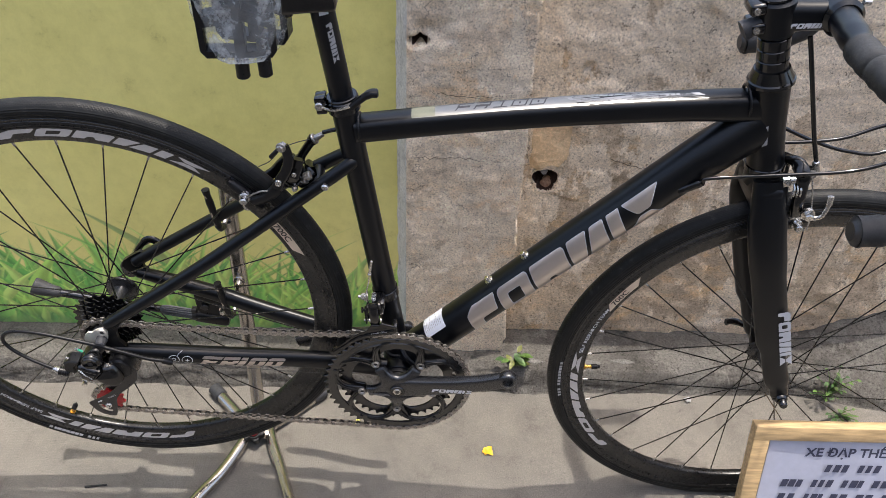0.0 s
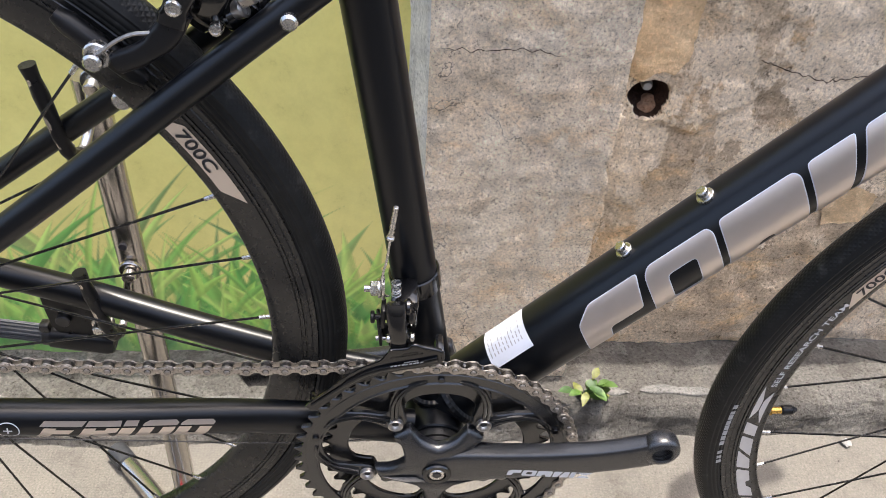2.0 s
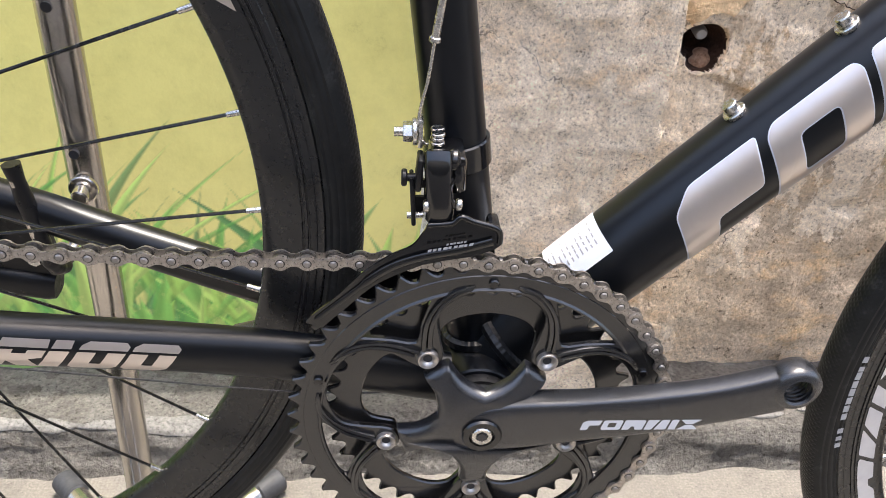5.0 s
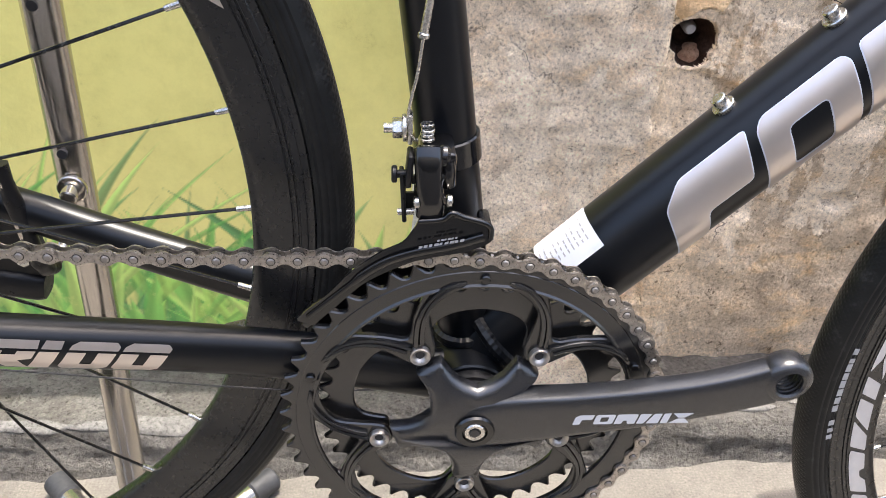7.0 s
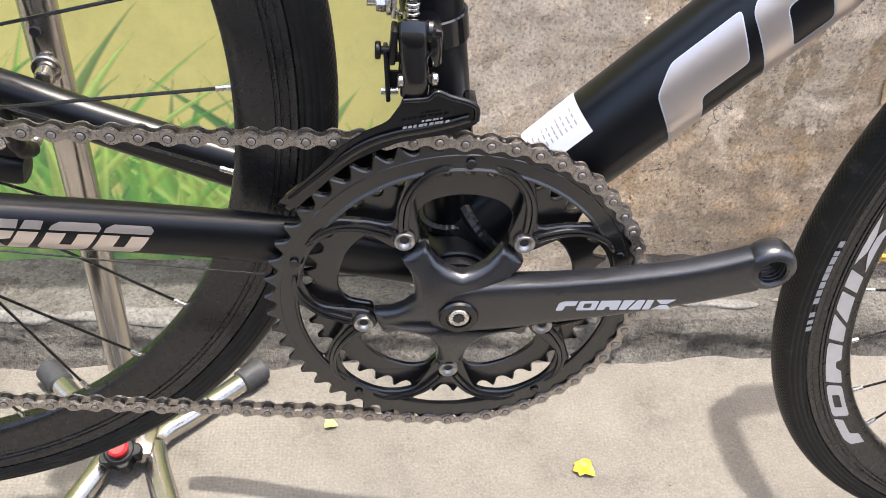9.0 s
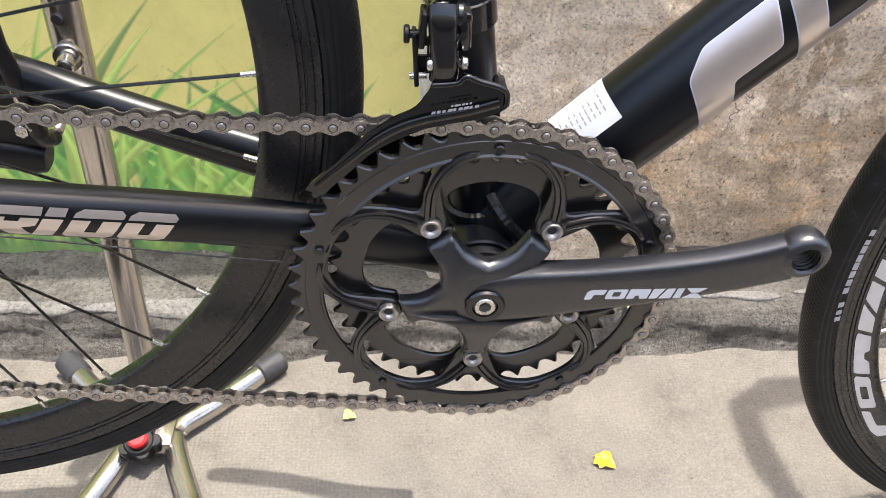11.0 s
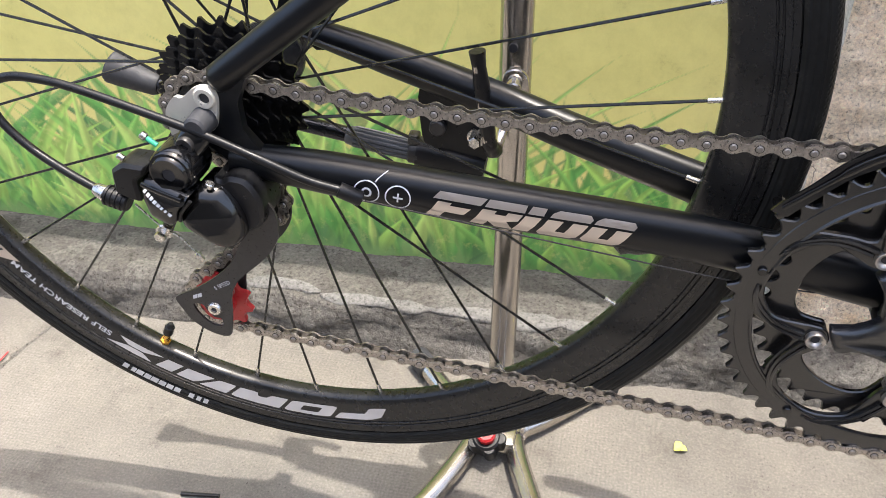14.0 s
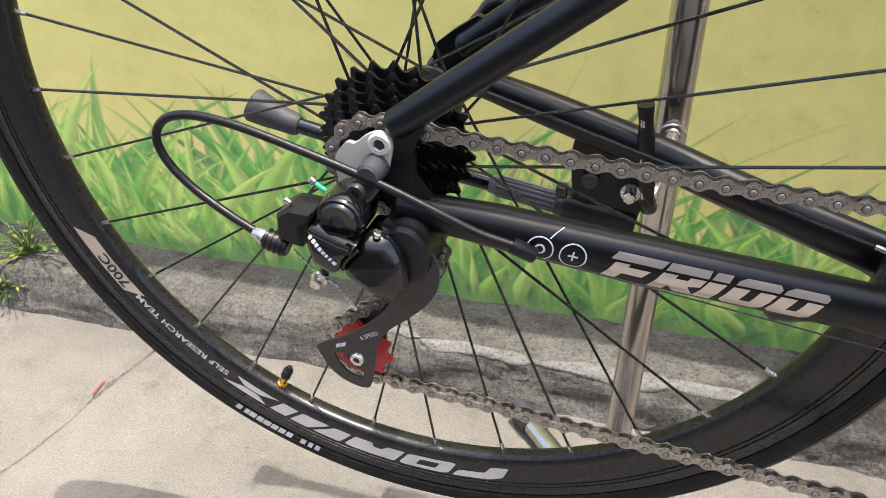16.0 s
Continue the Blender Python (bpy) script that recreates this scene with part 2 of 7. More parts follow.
# brick tones darkened to hold the holes' black shade in the colour; cracks share them
SHADED_BRICK = concrete("shaded_brick", [(0.018, 0.010, 0.008), (0.050, 0.026, 0.018), (0.030, 0.016, 0.012)], 20.0)
LUMP = concrete("brick_lump", [(0.24, 0.12, 0.075), (0.40, 0.25, 0.17), (0.50, 0.36, 0.27)], 60.0, contrast=0.6)
TAN = concrete("tan_plaster", [(0.60, 0.44, 0.27), (0.76, 0.56, 0.345), (0.82, 0.63, 0.42)], 9.0, speck=300, pits=0.34, contrast=0.6)
# for the added wall behind the camera
UNSEEN_WALL = concrete("unseen_wall_plaster", [(0.14, 0.13, 0.12), (0.20, 0.19, 0.17), (0.17, 0.16, 0.15)], 1.2, speck=60, contrast=0.5)


def wall_paint():
    m, nt, b, tc = nodes_of("yellow_wall_paint")
    co = tc.outputs["Object"]
    base = ramp(nt, noise_of(nt, co, 2.2, 4, 0.6), [(0.3, (0.78, 0.72, 0.24)), (0.55, (0.84, 0.77, 0.275)), (0.75, (0.88, 0.80, 0.315))])
    warm = ramp(nt, noise_of(nt, co, 7, 7, 0.7), [(0.66, (0, 0, 0)), (0.75, (1, 1, 1))])
    col = mix(nt, mix(nt, 0.45, (0, 0, 0), warm), base, (0.50, 0.34, 0.16))
    # the painted border: colours and cover come from the sheet
    leaf = nt.nodes.new("ShaderNodeVertexColor")
    leaf.layer_name = "border"
    worn = ramp(nt, noise_of(nt, co, 60, 8, 0.75), [(0.28, (0.55, 0.55, 0.55)), (0.46, (1, 1, 1))])
    cover = nt.nodes.new("ShaderNodeMath")
    cover.operation = "MULTIPLY"
    nt.links.new(leaf.outputs["Alpha"], cover.inputs[0]), nt.links.new(worn, cover.inputs[1])
    col = mix(nt, cover.outputs[0], col, leaf.outputs["Color"])
    dirt = ramp(nt, noise_of(nt, co, 24, 9, 0.78), [(0.42, (1.05, 1.05, 1.05)), (0.60, (0.97, 0.97, 0.96)), (0.68, (0.84, 0.83, 0.80)), (0.76, (0.55, 0.53, 0.46))])
    col = mix(nt, 1.0, col, dirt, "MULTIPLY")
    nt.links.new(col, b.inputs["Base Color"])
    b.inputs["Roughness"].default_value = 0.6
    bump(nt, b, noise_of(nt, co, 30, 5), 0.25, 0.002)
    bump(nt, b, noise_of(nt, co, 260, 5), 0.3, 0.0010)
    return m


YELLOW = wall_paint()
WEED = [paint("weed_leaf_%d" % i, c, 0.5, vary=0.4, scale=120) for i, c in enumerate([(0.034, 0.085, 0.016), (0.066, 0.130, 0.020), (0.135, 0.145, 0.026)])]
PETAL = paint("yellow_petal", (0.80, 0.40, 0.01), 0.5, vary=0.15, scale=200)
PALEPETAL = paint("pale_petal", (0.70, 0.68, 0.12), 0.5, vary=0.15, scale=200)
LITTER = paint("white_litter", (0.26, 0.26, 0.25), 0.6, vary=0.2, scale=200)
WOOD = paint("pine_wood", (0.50, 0.35, 0.18), 0.5, vary=0.35, scale=18, grain=0.5, grain_scale=300, stretch=(1, 8, 8))


def clear_plastic():
    m, nt, b, tc = nodes_of("clear_bag_plastic")
    co = tc.outputs["Object"]
    b.inputs["Base Color"].default_value = (0.75, 0.77, 0.78, 1)
    b.inputs["Roughness"].default_value = 0.14
    nt.links.new(ramp(nt, noise_of(nt, co, 38, 6, 0.7), [(0.36, (0.14, 0.14, 0.14)), (0.52, (0.30, 0.30, 0.30)), (0.64, (0.75, 0.75, 0.75))]), b.inputs["Alpha"])
    bump(nt, b, noise_of(nt, co, 45, 5), 0.8, 0.006)
    return m


BAG = clear_plastic()


# ---- mesh helpers ----
from mathutils.geometry import tessellate_polygon

def part(name, bm, material, parent=None, label="", smooth=40):
    """Links a bmesh as one mesh object, under a thing or under a part."""
    me = bpy.data.meshes.new(name)
    bm.normal_update()
    bm.to_mesh(me)
    bm.free()
    for m in material if isinstance(material, (list, tuple)) else [material]:
        me.materials.append(m)
    if smooth:
        me.polygons.foreach_set("use_smooth", [True] * len(me.polygons))
        me.set_sharp_from_angle(angle=radians(smooth))
    ob = new(name, me)
    if parent:
        ob.parent = parent
    if label:
        ob["label"] = label
    return ob


def thing(name, label, category, group="", at=(0, 0, 0)):
    ob = new(name)
    ob.empty_display_size = 0.05
    ob.location = at
    return tagged(ob, label, category, group)


def V(*a):
    return Vector(a)


def section(a, b, n, k, seg):
    """A point of a superellipse with half axes a, b and power n."""
    t = 2 * math.pi * k / seg
    c, s = math.cos(t), math.sin(t)
    return a * math.copysign(abs(c) ** (2 / n), c), b * math.copysign(abs(s) ** (2 / n), s)


def frames(pts, side):
    out = []
    for i, p in enumerate(pts):
        t = (pts[min(i + 1, len(pts) - 1)] - pts[max(i - 1, 0)]).normalized()
        u = side - t * side.dot(t)
        if u.length < 1e-3:
            u = V(1, 0, 0) - t * t.x
        u.normalize()
        out.append((p, t, u, t.cross(u).normalized()))
    return out


def smooth_line(pts, per=6):
    """Points along a Catmull-Rom curve through pts."""
    pts = [Vector(p) for p in pts]
    q = [2 * pts[0] - pts[1], *pts, 2 * pts[-1] - pts[-2]]
    out = []
    for i in range(1, len(q) - 2):
        for k in range(per):
            t = k / per
            a, b, c, d = q[i - 1 : i + 3]
            out.append(0.5 * (2 * b + (c - a) * t + (2 * a - 5 * b + 4 * c - d) * t * t + (3 * b - a - 3 * c + d) * t**3))
    return out + [pts[-1]]


def sweep(bm, pts, radii, seg=16, power=2.0, side=(0, 1, 0), caps=True):
    """A tube along pts; each radius is a number or half axes (along side, across it)."""
    pts = [Vector(p) for p in pts]
    if isinstance(radii, (int, float)):
        radii = [radii] * len(pts)
    rings = []
    for (p, t, u, w), r in zip(frames(pts, Vector(side)), radii):
        a, b = r if isinstance(r, (tuple, list)) else (r, r)
        ring = []
        for k in range(seg):
            x, y = section(a, b, power, k, seg)
            ring.append(bm.verts.new(p + u * x + w * y))
        rings.append(ring)
    for r0, r1 in zip(rings, rings[1:]):
        for k in range(seg):
            bm.faces.new((r0[k], r0[(k + 1) % seg], r1[(k + 1) % seg], r1[k]))
    if caps:
        bm.faces.new(list(reversed(rings[0])))
        bm.faces.new(rings[-1])
    return bm


def cyl(bm, p0, p1, r0, r1=None, seg=16, bevel=0.0):
    """A round bar from p0 to p1, its ends chamfered by bevel."""
    p0, p1 = Vector(p0), Vector(p1)
    r1 = r0 if r1 is None else r1
    d = (p1 - p0).normalized()
    if bevel:
        pts, rr = [p0, p0 + d * bevel, p1 - d * bevel, p1], [r0 - bevel, r0, r1, r1 - bevel]
    else:
        pts, rr = [p0, p1], [r0, r1]
    return sweep(bm, pts, rr, seg, side=(0, 0, 1) if abs(d.y) > 0.9 else (0, 1, 0))


def lathe(bm, profile, centre, seg=64, close=False):
    """Turns a profile of (radius, y) round the y axis through centre."""
    c = Vector(centre)
    rings = []
    for k in range(seg):
        a = 2 * math.pi * k / seg
        rings.append([bm.verts.new(c + V(r * math.cos(a), y, r * math.sin(a))) for r, y in profile])
    n = len(profile)
    for k in range(seg):
        a, b = rings[k], rings[(k + 1) % seg]
        for i in range(n if close else n - 1):
            j = (i + 1) % n
            bm.faces.new((a[i], b[i], b[j], a[j]))
    return bm


def shrunk(lp, d):
    """A closed outline moved d to the side of its solid: inwards where d is positive."""
    n = len(lp)
    area = sum(lp[i][0] * lp[(i + 1) % n][1] - lp[(i + 1) % n][0] * lp[i][1] for i in range(n))
    s = math.copysign(1, area) * d
    out = []
    for i in range(n):
        (ax, az), (bx, bz), (cx, cz) = lp[i - 1], lp[i], lp[(i + 1) % n]
        tx, tz = cx - ax, cz - az
        k = math.hypot(tx, tz) or 1.0
        out.append((bx - tz / k * s, bz + tx / k * s))
    return out


def plate(bm, loops, y0, y1, at=None, chamfer=0.0):
    """A flat plate cut to loops of (x, z), the first its outline and the rest holes, from y0 to y1; at maps (x, y, z) to a place.
    chamfer: the width by which the edge of the y0 face is cut back."""
    at = at or (lambda x, y, z: V(x, y, z))
    faces_in = [shrunk(lp, chamfer if i == 0 else -chamfer) for i, lp in enumerate(loops)] if chamfer else loops
    tris = tessellate_polygon([[V(x, z, 0) for x, z in lp] for lp in faces_in])
    flat = [p for lp in loops for p in lp]
    front = [bm.verts.new(at(x, y0, z)) for lp in faces_in for x, z in lp]
    edge = [bm.verts.new(at(x, y0 + math.copysign(chamfer, y1 - y0), z)) for x, z in flat] if chamfer else front
    back = [bm.verts.new(at(x, y1, z)) for x, z in flat]
    for t in tris:
        if len({*t}) == 3:
            try:
                bm.faces.new([front[i] for i in t])
                bm.faces.new([back[i] for i in reversed(t)])
            except ValueError:
                pass
    i0 = 0
    for lp in loops:
        n = len(lp)
        for i in range(n):
            a, b = i0 + i, i0 + (i + 1) % n
            try:
                bm.faces.new((edge[a], edge[b], back[b], back[a]))
                if chamfer:
                    bm.faces.new((front[a], front[b], edge[b], edge[a]))
            except ValueError:
                pass
        i0 += n
    bmesh.ops.recalc_face_normals(bm, faces=bm.faces)
    return bm


def pillow(bm, loop, y0, y1, r, at=None, n=4):
    """A solid of the outline loop with its y0 face rounded off by r."""
    at = at or (lambda x, y, z: V(x, y, z))
    s = math.copysign(1, y1 - y0)
    rows = [[bm.verts.new(at(x, y1, z)) for x, z in loop]]
    for k in range(n + 1):
        a = math.pi / 2 * k / n
        y = y0 + s * r * (1 - math.sin(a))
        rows.append([bm.verts.new(at(x, y, z)) for x, z in shrunk(loop, r * (1 - math.cos(a)))])
    m = len(loop)
    for p, q in zip(rows, rows[1:]):
        for i in range(m):
            bm.faces.new((p[i], p[(i + 1) % m], q[(i + 1) % m], q[i]))
    flat = shrunk(loop, r)
    for t in tessellate_polygon([[V(x, z, 0) for x, z in flat]]):
        if len({*t}) == 3:
            bm.faces.new([rows[-1][i] for i in t]), bm.faces.new([rows[0][i] for i in reversed(t)])
    bmesh.ops.recalc_face_normals(bm, faces=bm.faces)
    return bm


def box(bm, centre, size, m=None, bevel=0.0, segs=2):
    """A box with rounded edges, turned by m about its centre."""
    b2 = bmesh.new()
    bmesh.ops.create_cube(b2, size=1.0)
    for v in b2.verts:
        v.co = V(*(c * s for c, s in zip(v.co, size)))
    if bevel:
        bmesh.ops.bevel(b2, geom=b2.edges[:], offset=bevel, segments=segs, profile=0.5, affect="EDGES")
    place = Matrix.Translation(centre) @ (m or Matrix())
    idx = {v: bm.verts.new(place @ v.co) for v in b2.verts}
    for f in b2.faces:
        bm.faces.new([idx[v] for v in f.verts])
    b2.free()
    return bm


def arc(cx, cz, r, a0, a1, n):
    return [(cx + r * math.cos(radians(a0 + (a1 - a0) * k / n)), cz + r * math.sin(radians(a0 + (a1 - a0) * k / n))) for k in range(n + 1)]


def ring_loop(cx, cz, r, n):
    return [(cx + r * math.cos(2 * math.pi * k / n), cz + r * math.sin(2 * math.pi * k / n)) for k in range(n)]


def letters(text, size, shear=0.0, bold=0.0):
    """The outlines of a text as flat points and faces, its start at the origin; returns them with its width."""
    cu = bpy.data.curves.new("words", "FONT")
    cu.body, cu.size, cu.shear, cu.offset, cu.resolution_u = text, size, shear, bold, 3
    ob = new("words", cu)
    bpy.context.view_layer.update()
    dg = bpy.context.evaluated_depsgraph_get()
    me = ob.evaluated_get(dg).to_mesh()
    co = [(v.co.x, v.co.y) for v in me.vertices]
    fa = [tuple(p.vertices) for p in me.polygons]
    ob.evaluated_get(dg).to_mesh_clear()
    bpy.data.objects.remove(ob)
    bpy.data.curves.remove(cu)
    x0, x1 = min(c[0] for c in co), max(c[0] for c in co)
    return [(x - x0, y) for x, y in co], fa, x1 - x0


def lettering(bm, text, size, at, shear=0.0, bold=0.0, width=None):
    """Text laid on a surface: at(u, v) gives a place; width stretches it to a length."""
    co, fa, w = letters(text, size, shear, bold)
    k = width / w if width else 1.0
    tmp = bmesh.new()
    vs = [tmp.verts.new((x * k, y, 0)) for x, y in co]
    for f in fa:
        try:
            tmp.faces.new([vs[i] for i in f])
        except ValueError:
            pass
    for _ in range(3):
        bmesh.ops.triangulate(tmp, faces=tmp.faces[:])
        wide = [e for e in tmp.edges if e.calc_length() > size * 0.22]
        if wide:
            bmesh.ops.subdivide_edges(tmp, edges=wide, cuts=1)
    bmesh.ops.triangulate(tmp, faces=tmp.faces[:])
    at_v = {v: bm.verts.new(at(v.co.x, v.co.y)) for v in tmp.verts}
    for f in tmp.faces:
        try:
            bm.faces.new([at_v[v] for v in f.verts])
        except ValueError:
            pass
    tmp.free()
    return bm


def patch(bm, at, u0, u1, v0, v1, lean=0.0, nu=3, nv=5):
    """A slanted bar on a surface, gridded so that it follows the curve."""
    g = [[bm.verts.new(at(u0 + (u1 - u0) * i / nu + lean * (v0 + (v1 - v0) * j / nv), v0 + (v1 - v0) * j / nv)) for j in range(nv + 1)] for i in range(nu + 1)]
    for i in range(nu):
        for j in range(nv):
            bm.faces.new((g[i][j], g[i + 1][j], g[i + 1][j + 1], g[i][j + 1]))
    return bm


def stencil(bm, at, loops, cell):
    """A flat shape, its outline and then its holes, laid on a surface; cell: the largest edge that follows the curve."""
    tmp = bmesh.new()
    flat = [p for lp in loops for p in lp]
    vs = [tmp.verts.new((x, y, 0)) for x, y in flat]
    for t in tessellate_polygon([[V(x, y, 0) for x, y in lp] for lp in loops]):
        if len({*t}) == 3:
            try:
                tmp.faces.new([vs[i] for i in t])
            except ValueError:
                pass
    for _ in range(4):
        wide = [e for e in tmp.edges if e.calc_length() > cell]
        if wide:
            bmesh.ops.subdivide_edges(tmp, edges=wide, cuts=1)
            bmesh.ops.triangulate(tmp, faces=tmp.faces[:])
    at_v = {v: bm.verts.new(at(v.co.x, v.co.y)) for v in tmp.verts}
    for f in tmp.faces:
        bm.faces.new([at_v[v] for v in f.verts])
    tmp.free()
    return bm


def soft(points, r=0.12):
    """Rounds the corners of an outline given in a unit square."""
    out = []
    n = len(points)
    for i in range(n):
        a, b, c = (V(*points[(i + j) % n], 0) for j in (-1, 0, 1))
        p, q = b + (a - b).normalized() * min(r, (a - b).length * 0.4), b + (c - b).normalized() * min(r, (c - b).length * 0.4)
        for t in (0.0, 0.35, 0.65, 1.0):
            m = p * (1 - t) ** 2 + b * 2 * t * (1 - t) + q * t * t
            out.append((m.x, m.y))
    return out


# each shape of a maker's mark: where it begins and ends along the mark, and its outlines
SHAPES = [
    (0.000, 0.165, [[(0, 0), (0.38, 0), (0.42, 0.48), (0.95, 0.48), (1.0, 1), (0.22, 1), (0.0, 0.80)]], 0),
    (0.180, 0.350, [[(0.08, 0), (0.92, 0), (1.0, 0.1), (1.0, 0.9), (0.92, 1), (0.08, 1), (0, 0.9), (0, 0.1)], [(0.30, 0.27), (0.70, 0.27), (0.70, 0.73), (0.30, 0.73)]], 1),
    (0.365, 0.545, [[(0, 0), (0.34, 0), (0.40, 0.34), (0.56, 0.34), (0.64, 0), (1.0, 0), (1.0, 0.90), (0.92, 1), (0, 1)]], 0),
    (0.560, 0.745, [[(0, 0), (0.34, 0), (0.54, 1), (0, 1)], [(0.44, 0), (1.0, 0), (1.0, 1), (0.64, 1)]], 0),
    (0.762, 0.822, [[(0, 0), (1.0, 0), (1.0, 1), (0, 1)]], 0),
    (0.835, 1.010, [[(0, 0), (1.0, 0), (0.66, 0.46), (0.34, 0.46)], [(0.34, 0.54), (0.66, 0.54), (1.0, 1), (0, 1)]], 0),
]


def block(bm, at, i, length, height, lean=0.45, nu=3, nv=5, grow=0.0):
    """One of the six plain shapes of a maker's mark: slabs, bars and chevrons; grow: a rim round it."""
    f0, f1, shapes, holed = SHAPES[i]
    u, w = f0 * length, (f1 - f0) * length
    place = lambda p: (u + p[0] * w + lean * p[1] * height, p[1] * height)  # noqa: E731
    loops = [[place(p) for p in soft(lp, 0.06)] for lp in shapes]
    if grow:
        loops = [shrunk(lp, grow if holed and k else -grow) for k, lp in enumerate(loops)]
    cell = height / max(1.5, nv * 0.6)
    for group in ([loops] if holed else [[lp] for lp in loops]):
        stencil(bm, at, group, cell)
    return bm


def mark(bm, at, length, height, lean=0.45, nu=3, nv=5):
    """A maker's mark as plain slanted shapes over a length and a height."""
    for i in range(6):
        block(bm, at, i, length, height, lean, nu, nv)
    return bm


def bars(bm, at, length, height, words, seed=1):
    """Writing too small to read: short plain bars along a line."""
    r = random.Random(seed)
    u = 0.0
    for k in range(words):
        w = length / words * r.uniform(0.55, 0.92)
        patch(bm, at, u, u + w, 0, height, 0.2, 1, 1)
        u += length / words
    return bm


# ---- ground and walls ----
def grid_sheet(name, us, vs, at, material, extra=None):
    """A sheet of quads over the grid us x vs; at(u, v) gives each place."""
    co = [at(u, v) for v in vs for u in us]
    n = len(us)
    fa = [(j * n + i, j * n + i + 1, (j + 1) * n + i + 1, (j + 1) * n + i) for j in range(len(vs) - 1) for i in range(n - 1)]
    if extra:
        extra(co, fa, n, len(vs))
    me = bpy.data.meshes.new(name)
    me.from_pydata(co, [], fa)
    me.update()
    for m in material if isinstance(material, list) else [material]:
        me.materials.append(m)
    flat_from = (len(us) - 1) * (len(vs) - 1)
    me.polygons.foreach_set("use_smooth", [i < flat_from for i in range(len(fa))])
    return new(name, me)


def steps(a, b, d):
    n = max(1, round((b - a) / d))
    return [a + (b - a) * i / n for i in range(n + 1)]


def rough(x, z, scale, amount, octaves=4, seed=0.0):
    return amount * noise.fractal(V(x * scale, z * scale, seed), 1.0, 2.0, octaves)


# one sheet of ground out to the horizon, finely broken near the bicycle
far_l, far_r = [-400, -120, -40, -15, -6, -3], [3, 6, 15, 40, 120, 400]
gx = far_l + steps(-1.7, -0.96, 0.02) + steps(-0.94, -0.82, 0.004) + steps(-0.80, 1.6, 0.02) + far_r
gy = far_l + steps(-1.5, 0.5, 0.02) + far_r


def ground_at(x, y):
    z = 0.0
    if abs(x) < 2 and abs(y) < 2:
        z = rough(x, y, 6, 0.0012, 5, 3.0)
        z += 0.0035 * max(0.0, min(1.0, (x - 0.2) / 0.3))
        j = x + 0.8738 - 0.196 * y
        z -= 0.005 * math.exp(-(j / 0.004) ** 2)
    return (x, y, z)


ground = grid_sheet("ground", gx, gy, ground_at, [FLOOR, UNSEEN_GROUND])
# ground behind y = -0.7 is never in view; darkened to dim the bike's reflections
for p in ground.data.polygons:
    if p.center.y < -0.7:
        p.material_index = 1
tagged(ground, "worn pale grey concrete paving with a slab joint", "ground", kind="structure")

joint = bmesh.new()
rows = []
for k in range(60):
    y = -0.32 + 0.53 * k / 59
    x = -0.8738 + 0.196 * y + 0.0015 * math.sin(y * 40) + 0.002 * noise.noise(V(y * 60, 1, 0))
    w = 0.0022 * (0.5 + abs(noise.noise(V(y * 45, 7, 0))) * 1.6)
    rows.append([joint.verts.new((x + d, y, ground_at(x + d, y)[2] + 0.0006)) for d in (-w, w)])
for a, b in zip(rows, rows[1:]):
    joint.faces.new((a[0], a[1], b[1], b[0]))
tagged(part("slab_joint", joint, MORTAR), "dirty joint between the paving slabs", "joint", kind="structure")

PITS = [(0.2425, 0.4335, 0.0215, 0.0185, 0.075), (0.289, 0.652, 0.010, 0.011, 0.02), (0.432, 0.261, 0.008, 0.010, 0.009),
        (0.447, 0.260, 0.010, 0.011, 0.012), (0.2440, 0.4180, 0.0150, 0.0110, 0.05), (0.019, 0.724, 0.015, 0.0065, 0.12), (0.36, 0.59, 0.006, 0.005, 0.01),
        (0.50, 0.54, 0.006, 0.006, 0.01), (0.33, 0.51, 0.005, 0.006, 0.008), (0.42, 0.62, 0.007, 0.004, 0.008), (0.61, 0.48, 0.006, 0.006, 0.01)]


def pitted(x, z):
    deep = 0.0
    for cx, cz, rx, rz, d in PITS:
        if abs(x - cx) < 0.06 and abs(z - cz) < 0.06:
            r = math.hypot((x - cx) / rx, (z - cz) / rz) + 0.15 * noise.noise(V(x * 70, z * 70, cx * 40)) + 0.02 * noise.noise(V(x * 260, z * 260, cx * 40))
            deep = max(deep, 0.5 * d * min(1, max(0, (1.12 - r) / 0.50)) ** 0.9)
    return deep


def back_up(depth):
    """Closes a wall sheet behind: its rim is drawn back to y = depth."""
    def close(co, fa, nu, nv):
        rim = [i for i in range(nu)] + [j * nu + nu - 1 for j in range(1, nv)] + [(nv - 1) * nu + i for i in range(nu - 2, -1, -1)] + [j * nu for j in range(nv - 2, 0, -1)]
        first = len(co)
        for i in rim:
            co.append((co[i][0], depth, co[i][2]))
        n = len(rim)
        for k in range(n):
            fa.append((rim[(k + 1) % n], rim[k], first + k, first + (k + 1) % n))
        fa.append(tuple(range(first, first + n)))
    return close


def brown_at(x, z):
    near = x < 1.3 and z < 1.1
    y = 0.346 + (rough(x, z, 7, 0.006, 3, 1.0) + rough(x, z, 38, 0.0028, 4, 7.0) if near else 0) + pitted(x, z)
    step = rough(x, z, 5, 1.0, 3, 11.0)
    if near and step > 0.22:
        y -= min(0.004, (step - 0.22) * 0.05)
    return (x, y, z)


